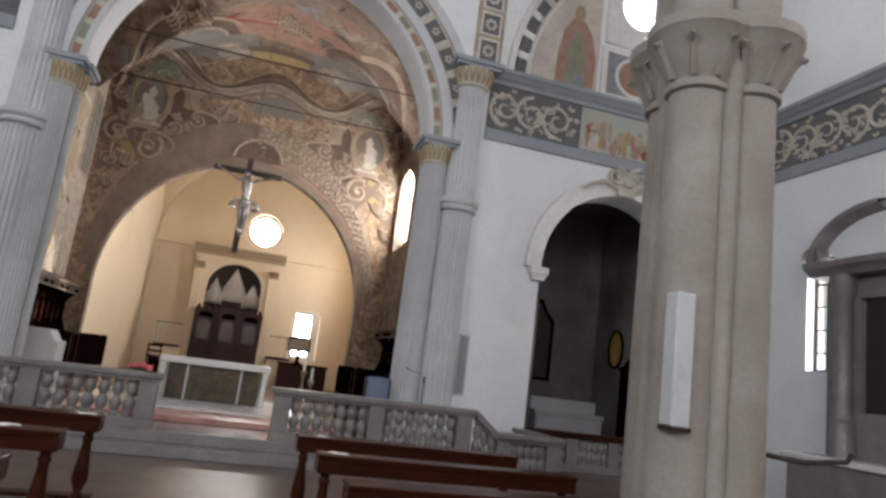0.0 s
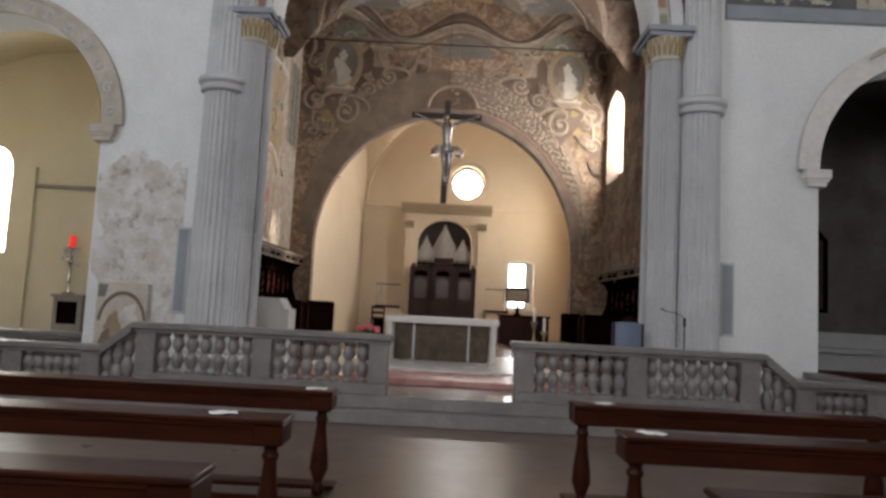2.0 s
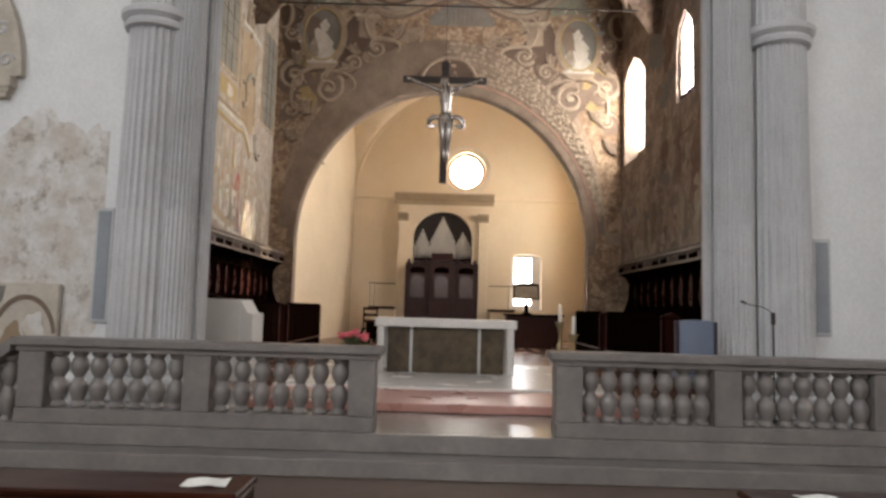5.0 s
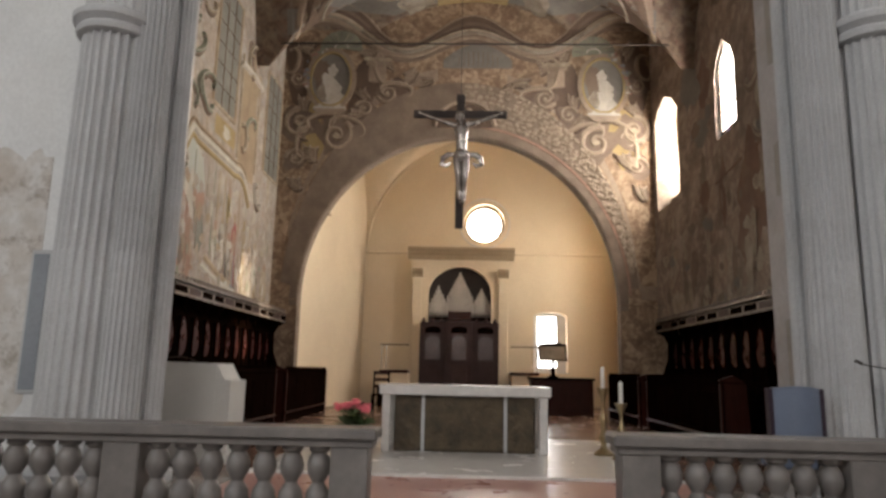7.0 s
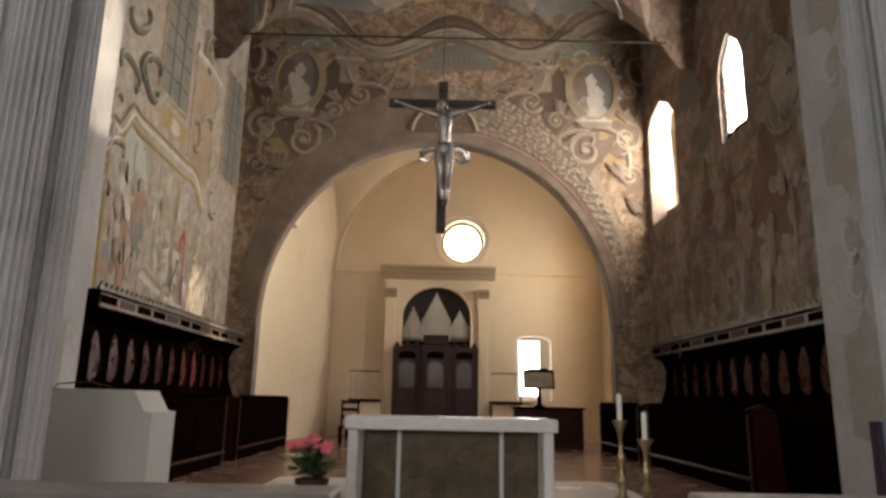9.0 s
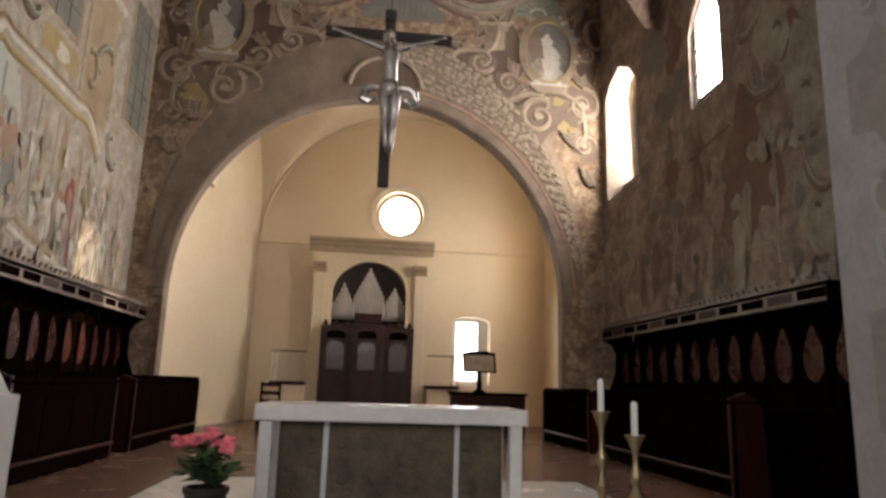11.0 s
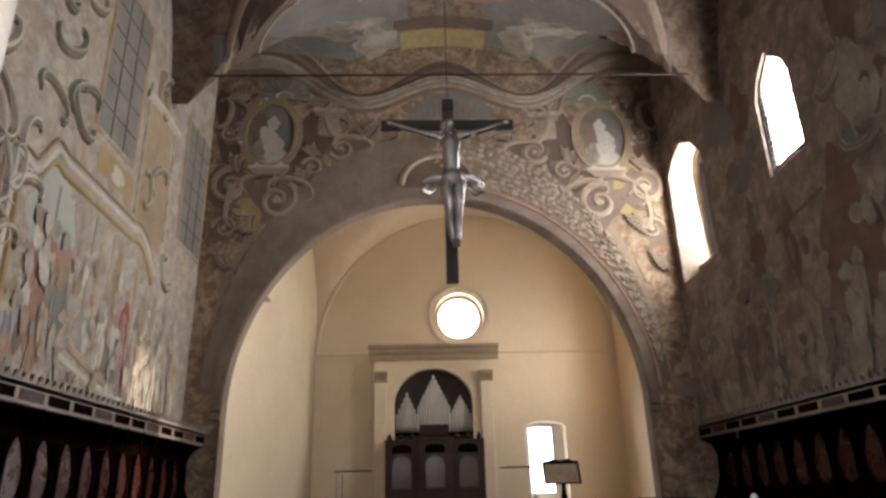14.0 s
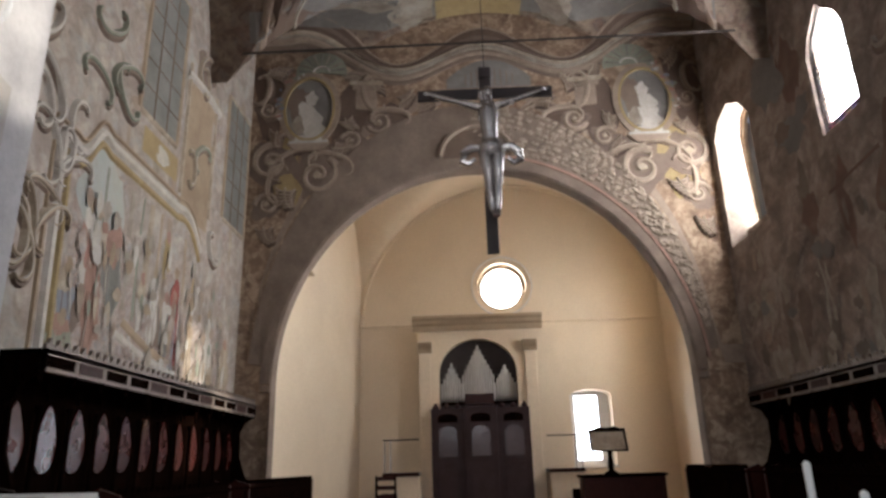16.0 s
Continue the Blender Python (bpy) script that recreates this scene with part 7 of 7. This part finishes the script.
for y0 in (24.7, 21.6, 18.4):
    for f in (-1, 1):
        for k, (w, off, mt) in enumerate(((0.5, 0.0, F_UMBER), (0.16, 0.3, F_BUFF), (0.1, -0.32, F_DIM))):
            add("painted_arch", ribbon(bmesh.new(), [(0.1 + f * (2.9 + (1.35 + off) * math.cos(t)), y0 - 0.6 - (1.1 + off) * math.sin(t)) for t in [math.pi * i / 28 for i in range(29)]], w, 0.05 + 0.004 * k, fv), mt)
for k in range(14):
    x, y = rnd.uniform(-3.6, 3.8), rnd.uniform(16.4, 24.4)
    acanthus(add, (x, y), rnd.uniform(0, 360), rnd.uniform(0.6, 1.1), fv, 0.06 + 0.001 * k)

# left wall
add = painted("left_wall_painting", "large faded wall painting with gold frame and robed shapes", (-5.4, 22, 5))
add("scene_ground", sheet(bmesh.new(), 19.9, 25.2, 3.05, 5.75, 0.004, fl), FRESCO_SCENE)
add("distant_sky", blotch(bmesh.new(), 20.55, 5.3, 0.5, 0.7, 0.007, fl, 3), F_SKY)
add("painted_hall", sheet(bmesh.new(), 21.1, 25.0, 4.3, 5.95, 0.006, fl), FRESCO_LEFT)
add("painted_steps", ribbon(bmesh.new(), curve(lambda t: (21.4 + 1.7 * t, 3.75 - 0.35 * math.sin(math.pi * t / 2)), 16), 0.16, 0.02, fl), F_TAN)
add("painted_steps", ribbon(bmesh.new(), curve(lambda t: (21.2 + 2.1 * t, 3.55 - 0.3 * math.sin(math.pi * t / 2)), 16), 0.14, 0.02, fl), F_PALE)
for k, (y, z0, z1, w, mt) in enumerate(((20.02, 3.4, 4.25, 0.22, F_BLUE), (20.6, 3.15, 4.6, 0.26, F_PINK), (20.35, 4.2, 5.2, 0.18, F_RED), (20.7, 4.3, 5.0, 0.16, F_CREAM), (20.98, 3.75, 5.2, 0.26, F_GLASS), (21.9, 3.7, 4.6, 0.14, F_PALE), (22.3, 3.5, 4.8, 0.2, F_PALE), (22.75, 3.3, 4.5, 0.16, F_GLASS), (23.05, 3.3, 5.0, 0.2, F_DEEPRED), (23.05, 3.0, 4.6, 0.14, F_BLUE), (23.75, 3.1, 4.4, 0.16, F_CREAM), (22.6, 4.7, 5.5, 0.15, F_OCHRE), (24.6, 2.9, 4.6, 0.24, F_PALE), (25.5, 2.95, 4.2, 0.3, F_CREAM), (20.0, 3.0, 3.6, 0.25, F_GREEN))):
    r = random.Random(k)
    h = z1 - z0
    add("ground_shadow", blotch(bmesh.new(), y + 0.12, z0 + 0.28 * h, w * 1.15, h * 0.32, 0.008 + 0.001 * k, fl, 400 + k, 20), F_BROWN if k % 3 == 0 else FRESCO_SCENE)
    add("robed_shape", blotch(bmesh.new(), y, z0 + 0.38 * h, w * 0.95, h * 0.4, 0.01 + 0.001 * k, fl, 500 + k, 24), mt, "plain painted robe shape")
    add("upper_robe", blotch(bmesh.new(), y - 0.03, z0 + 0.68 * h, w * 0.7, h * 0.22, 0.0108 + 0.001 * k, fl, 600 + k, 20), (F_CREAM, mt, F_PALE, mt, F_PINK)[k % 5])
    add("head_shape", blotch(bmesh.new(), y - 0.02, z1 - 0.1, 0.08, 0.11, 0.0116 + 0.001 * k, fl, k, 12), F_PINK if k % 2 else F_TAN)
    for m in range(4):
        x0 = y + w * r.uniform(-0.6, 0.6)
        add("fold", ribbon(bmesh.new(), [(x0, z0 + 0.05), (x0 + r.uniform(-.06, .06), z0 + h * 0.3), (x0 + r.uniform(-.08, .08), z0 + h * 0.55)], lambda t: 0.012 + 0.03 * math.sin(math.pi * t), 0.0125 + 0.001 * k, fl), (F_PALE, F_BROWN, mt, F_BROWN)[m])
edge = lambda t: (19.8 - 0.12 * t / 0.3, 3.0 + 2.55 * t / 0.3) if t < 0.3 else (19.68 + 1.0 * (t - 0.3) / 0.2, 5.55 + 0.38 * (t - 0.3) / 0.2 + 0.22 * math.sin(math.pi * ((t - 0.3) / 0.2 * 1.9 - 0.9)) * math.sin(math.pi * (t - 0.3) / 0.2)) if t < 0.5 else (20.68 + 2.2 * (t - 0.5) / 0.25, 5.93 - 0.06 * (t - 0.5) / 0.25) if t < 0.75 else (22.88 + 1.0 * (t - 0.75) / 0.25, 5.87 + 0.1 * math.sin(math.pi * (t - 0.75) / 0.25) - 0.5 * ((t - 0.75) / 0.25) ** 2)
add("gold_frame", ribbon(bmesh.new(), curve(edge, 80), 0.13, 0.04, fl), F_OCHRE)
add("outer_frame", ribbon(bmesh.new(), [(u - (0.16 if i < 26 else 0), v + (0.17 if i >= 22 else 0)) for i, (u, v) in enumerate(curve(edge, 80))], 0.17, 0.05, fl), F_PALE)
add("outer_moulding", ribbon(bmesh.new(), [(u - (0.34 if i < 26 else 0), v + (0.34 if i >= 22 else 0)) for i, (u, v) in enumerate(curve(edge, 80))], 0.07, 0.03, fl), F_TAN)
for u0, u1, v0, v1 in ((21.2, 22.55, 7.05, 9.9), (24.85, 26.2, 6.6, 9.4)):
    add("painted_panes", sheet(bmesh.new(), u0, u1, v0, v1, 0.01, fl, 4, 12), F_GLASS)
    for k in range(4):
        u = u0 + (u1 - u0) * k / 3
        add("painted_bar", ribbon(bmesh.new(), curve(lambda t: (u, v0 + (v1 - v0) * t), 12), 0.035 if 0 < k < 3 else 0.15, 0.025, fl), F_BROWN if 0 < k < 3 else F_TAN)
    for k in range(7):
        v = v0 + (v1 - v0) * k / 6
        add("painted_bar", ribbon(bmesh.new(), curve(lambda t: (u0 + (u1 - u0) * t, v), 4), 0.025 if 0 < k < 6 else 0.13, 0.022, fl), F_BROWN if 0 < k < 6 else F_CREAM)
add("painted_panel", sheet(bmesh.new(), 21.4, 22.65, 6.42, 6.85, 0.012, fl, 4, 4), F_OCHRE)
add("panel_ornament", blotch(bmesh.new(), 22.1, 6.62, 0.25, 0.15, 0.016, fl, 77), F_PALE)
for u in (22.85, 24.15):
    add("painted_pilaster_edge", ribbon(bmesh.new(), curve(lambda t: (u, 6.3 + 2.6 * t), 14), 0.12, 0.03, fl), F_CREAM)
add("painted_pilaster", sheet(bmesh.new(), 22.9, 24.1, 6.0, 8.6, 0.008, fl, 4, 12), F_TAN)
add("painted_capital", ribbon(bmesh.new(), curve(lambda t: (22.7 + 1.6 * t, 8.62 + 0.08 * math.sin(math.pi * t)), 12), 0.22, 0.06, fl), F_PALE)
add("painted_urn", blotch(bmesh.new(), 23.5, 9.15, 0.4, 0.3, 0.02, fl, 41), F_BROWN)
for k in range(26):
    u, v, mt = rnd.choice(((20.3, 7.2, F_GREEN), (20.1, 8.0, F_GREEN), (23.5, 7.6, F_GREEN), (23.5, 6.9, F_CREAM), (24.4, 5.7, F_PALE), (19.4, 5.6, F_PALE), (19.3, 4.6, F_CREAM), (18.9, 6.4, F_PALE), (20.4, 9.0, F_CREAM), (23.5, 9.0, F_CREAM)))
    painted_scroll(add, cscroll((u + rnd.uniform(-.35, .35), v + rnd.uniform(-.45, .45)), rnd.uniform(0.35, 0.6), rnd.uniform(0, 360), rnd.choice((-1, 1))), 0.11, fl, 0.02 + 0.001 * k, mt, F_PALE)
add("side_strip", sheet(bmesh.new(), 17.6, 19.7, 3.0, 7.0, 0.003, fl, 4, 6), FRESCO_LEFT)

# painted hall behind the scene: columns, hangings, and loose brushwork over the whole field
for k, (u, z0, z1, w, mt) in enumerate(((20.62, 3.95, 5.75, 0.1, F_GREEN), (21.35, 3.9, 5.7, 0.2, F_DIM), (21.68, 3.8, 5.72, 0.1, F_GREEN), (21.95, 3.8, 5.72, 0.24, F_CREAM), (22.3, 4.2, 5.7, 0.1, F_TAN), (22.6, 4.0, 5.72, 0.26, F_BUFF), (23.3, 4.4, 5.6, 0.12, F_TAN), (23.75, 3.3, 5.0, 0.12, F_OCHRE))):
    add("painted_column", ribbon(bmesh.new(), curve(lambda t: (u + 0.02 * math.sin(5 * t + k), z0 + (z1 - z0) * t), 10), lambda t: w * (1 - 0.12 * t), 0.012 + 0.0005 * k, fl), mt)
dabs = random.Random(77)
for k in range(130):
    u, v = dabs.uniform(19.95, 25.6), 3.05 + 2.1 * dabs.random() ** 1.5
    a, b = dabs.uniform(0.03, 0.11), dabs.uniform(0.06, 0.2)
    add("brush_dab", blotch(bmesh.new(), u, v, a, b, 0.028 + 0.0002 * k, fl, 900 + k, 12), dabs.choice((F_DIM, F_BUFF, F_TAN, F_GREEN, FRESCO_SCENE, F_CREAM, F_PALE, FRESCO_SCENE, FRESCO_LEFT)))
for k in range(70):
    u, v = dabs.uniform(17.4, 26.0), dabs.uniform(6.2, 10.6)
    add("worn_patch", blotch(bmesh.new(), u, v, dabs.uniform(0.05, 0.25), dabs.uniform(0.08, 0.5), 0.0022 + 0.0001 * k, fl, 1100 + k, 20), dabs.choice((FRESCO_LEFT, F_DIM, F_BUFF, F_CREAM, FRESCO_SCENE)))

# right wall: faded remains
add = painted("right_wall_painting", "darkened faded wall painting above the stalls", (5.6, 22, 5))
for k, (u, v, a, b, mt) in enumerate(((20.75, 5.1, 0.7, 1.15, F_RUST), (21.3, 4.4, 0.5, 0.7, F_RUST), (19.3, 5.2, 0.6, 1.9, F_DIM), (18.4, 4.6, 0.7, 1.5, F_DIM), (20.1, 7.0, 0.5, 0.7, F_DIM))):
    add("faded_ground", blotch(bmesh.new(), u, v, a, b, 0.003 + 0.001 * k, fr_, 700 + k, 40), mt)
for k in range(26):
    u, v = rnd.uniform(20.4, 25.2), 3.1 + 1.3 * rnd.random() ** 1.3
    add("faded_shape", blotch(bmesh.new(), u, v, rnd.uniform(0.08, 0.2), rnd.uniform(0.22, 0.55), 0.009 + 0.0006 * k, fr_, 200 + k, 18), (F_DIM, FRESCO_WORN, F_BROWN, F_WORN, F_DIM)[k % 5])
for k in range(90):
    u, v = dabs.uniform(18.3, 25.9), 3.0 + 2.4 * dabs.random() ** 1.4
    add("brush_dab", blotch(bmesh.new(), u, v, dabs.uniform(0.06, 0.18), dabs.uniform(0.08, 0.24), 0.026 + 0.0002 * k, fr_, 1300 + k, 12), dabs.choice((F_DIM, FRESCO_WORN, F_DIM, F_BUFF, F_SLATE, FRESCO_WORN, F_WORN)))
for k in range(40):
    u, v = dabs.uniform(17.4, 24.4), dabs.uniform(5.0, 11.0)
    if not (21.2 < u < 22.9 and 6.0 < v < 9.6):
        add("worn_patch", blotch(bmesh.new(), u, v, dabs.uniform(0.15, 0.5), dabs.uniform(0.2, 0.9), 0.0012 + 0.0001 * k, fr_, 1500 + k, 30), dabs.choice((F_RUST, F_WORN, FRESCO_WORN, F_SLATE, F_BROWN)))
for u, v0, v1 in ((20.2, 3.4, 5.6), (23.5, 3.6, 5.1), (23.35, 3.6, 4.8)):
    add("faded_frame_line", ribbon(bmesh.new(), curve(lambda t: (u + 0.03 * math.sin(9 * t), v0 + (v1 - v0) * t), 14), lambda t: 0.09 * (1 - 0.4 * t), 0.012, fr_), F_DIM)
for k, (u, v, size, turn, f) in enumerate(((19.5, 3.7, 0.5, 80, 1), (19.4, 4.6, 0.55, -70, -1), (19.6, 5.5, 0.5, 95, 1), (20.3, 6.1, 0.5, 10, 1), (19.8, 6.6, 0.5, 60, -1), (20.4, 7.4, 0.5, -40, 1), (18.8, 5.2, 0.5, 100, 1), (18.7, 6.4, 0.5, -90, -1))):
    painted_scroll(add, cscroll((u, v), size, turn, f), 0.16, fr_, 0.012 + 0.001 * k, F_DIM, F_WORN if k % 2 else F_DIM)
add("faded_cornice", ribbon(bmesh.new(), curve(lambda t: (21.3 + 1.5 * t, 5.95 - 0.15 * t), 10), 0.07, 0.01, fr_), F_RUST)

# ---- inner reveals of the chancel, with faded grey ornament ----
for s, x, x1 in ((1, 4.1, 5.598), (-1, -4.04, -5.398)):
    rv = setting("wall_reveal", box(bmesh.new(), min(x, x1), max(x, x1), 15.322, 17.09, -0.29, 10.4, 0.012), REVEAL, "pale grey plastered reveal with faded painted ornament", "wall")
    onr = lambda u, v, w: (x - s * (0.002 + w), u, v)
    for u0, u1, z0, z1 in ((15.95, 16.75, 3.75, 4.75), (15.95, 16.75, 1.1, 2.4), (15.95, 16.75, 5.6, 7.4)):
        c = (u0 + u1) / 2
        pts = [(u0, z0 + 0.15), (c - 0.12, z0 + 0.1), (c, z0 - 0.12), (c + 0.12, z0 + 0.1), (u1, z0 + 0.15), (u1, z1 - 0.15), (c + 0.15, z1 - 0.1), (c, z1 + 0.1), (c - 0.15, z1 - 0.1), (u0, z1 - 0.15)]
        part("painted_field", poly(bmesh.new(), pts, [], 0.004, onr), F_REVEAL, rv, "faded olive grey painted field")
    for k, z in enumerate((5.15, 3.2, 2.75, 7.9)):
        for f in (-1, 1):
            part("painted_scroll", ribbon(bmesh.new(), cscroll((16.38 + f * 0.17, z), 0.22, 70 * f, f), 0.06, 0.006, onr), STONE, rv, "pale painted scroll")
        part("painted_leaf", blotch(bmesh.new(), 16.38, z + 0.02, 0.13, 0.24, 0.004, onr, 800 + k, 18), F_REVEAL, rv)
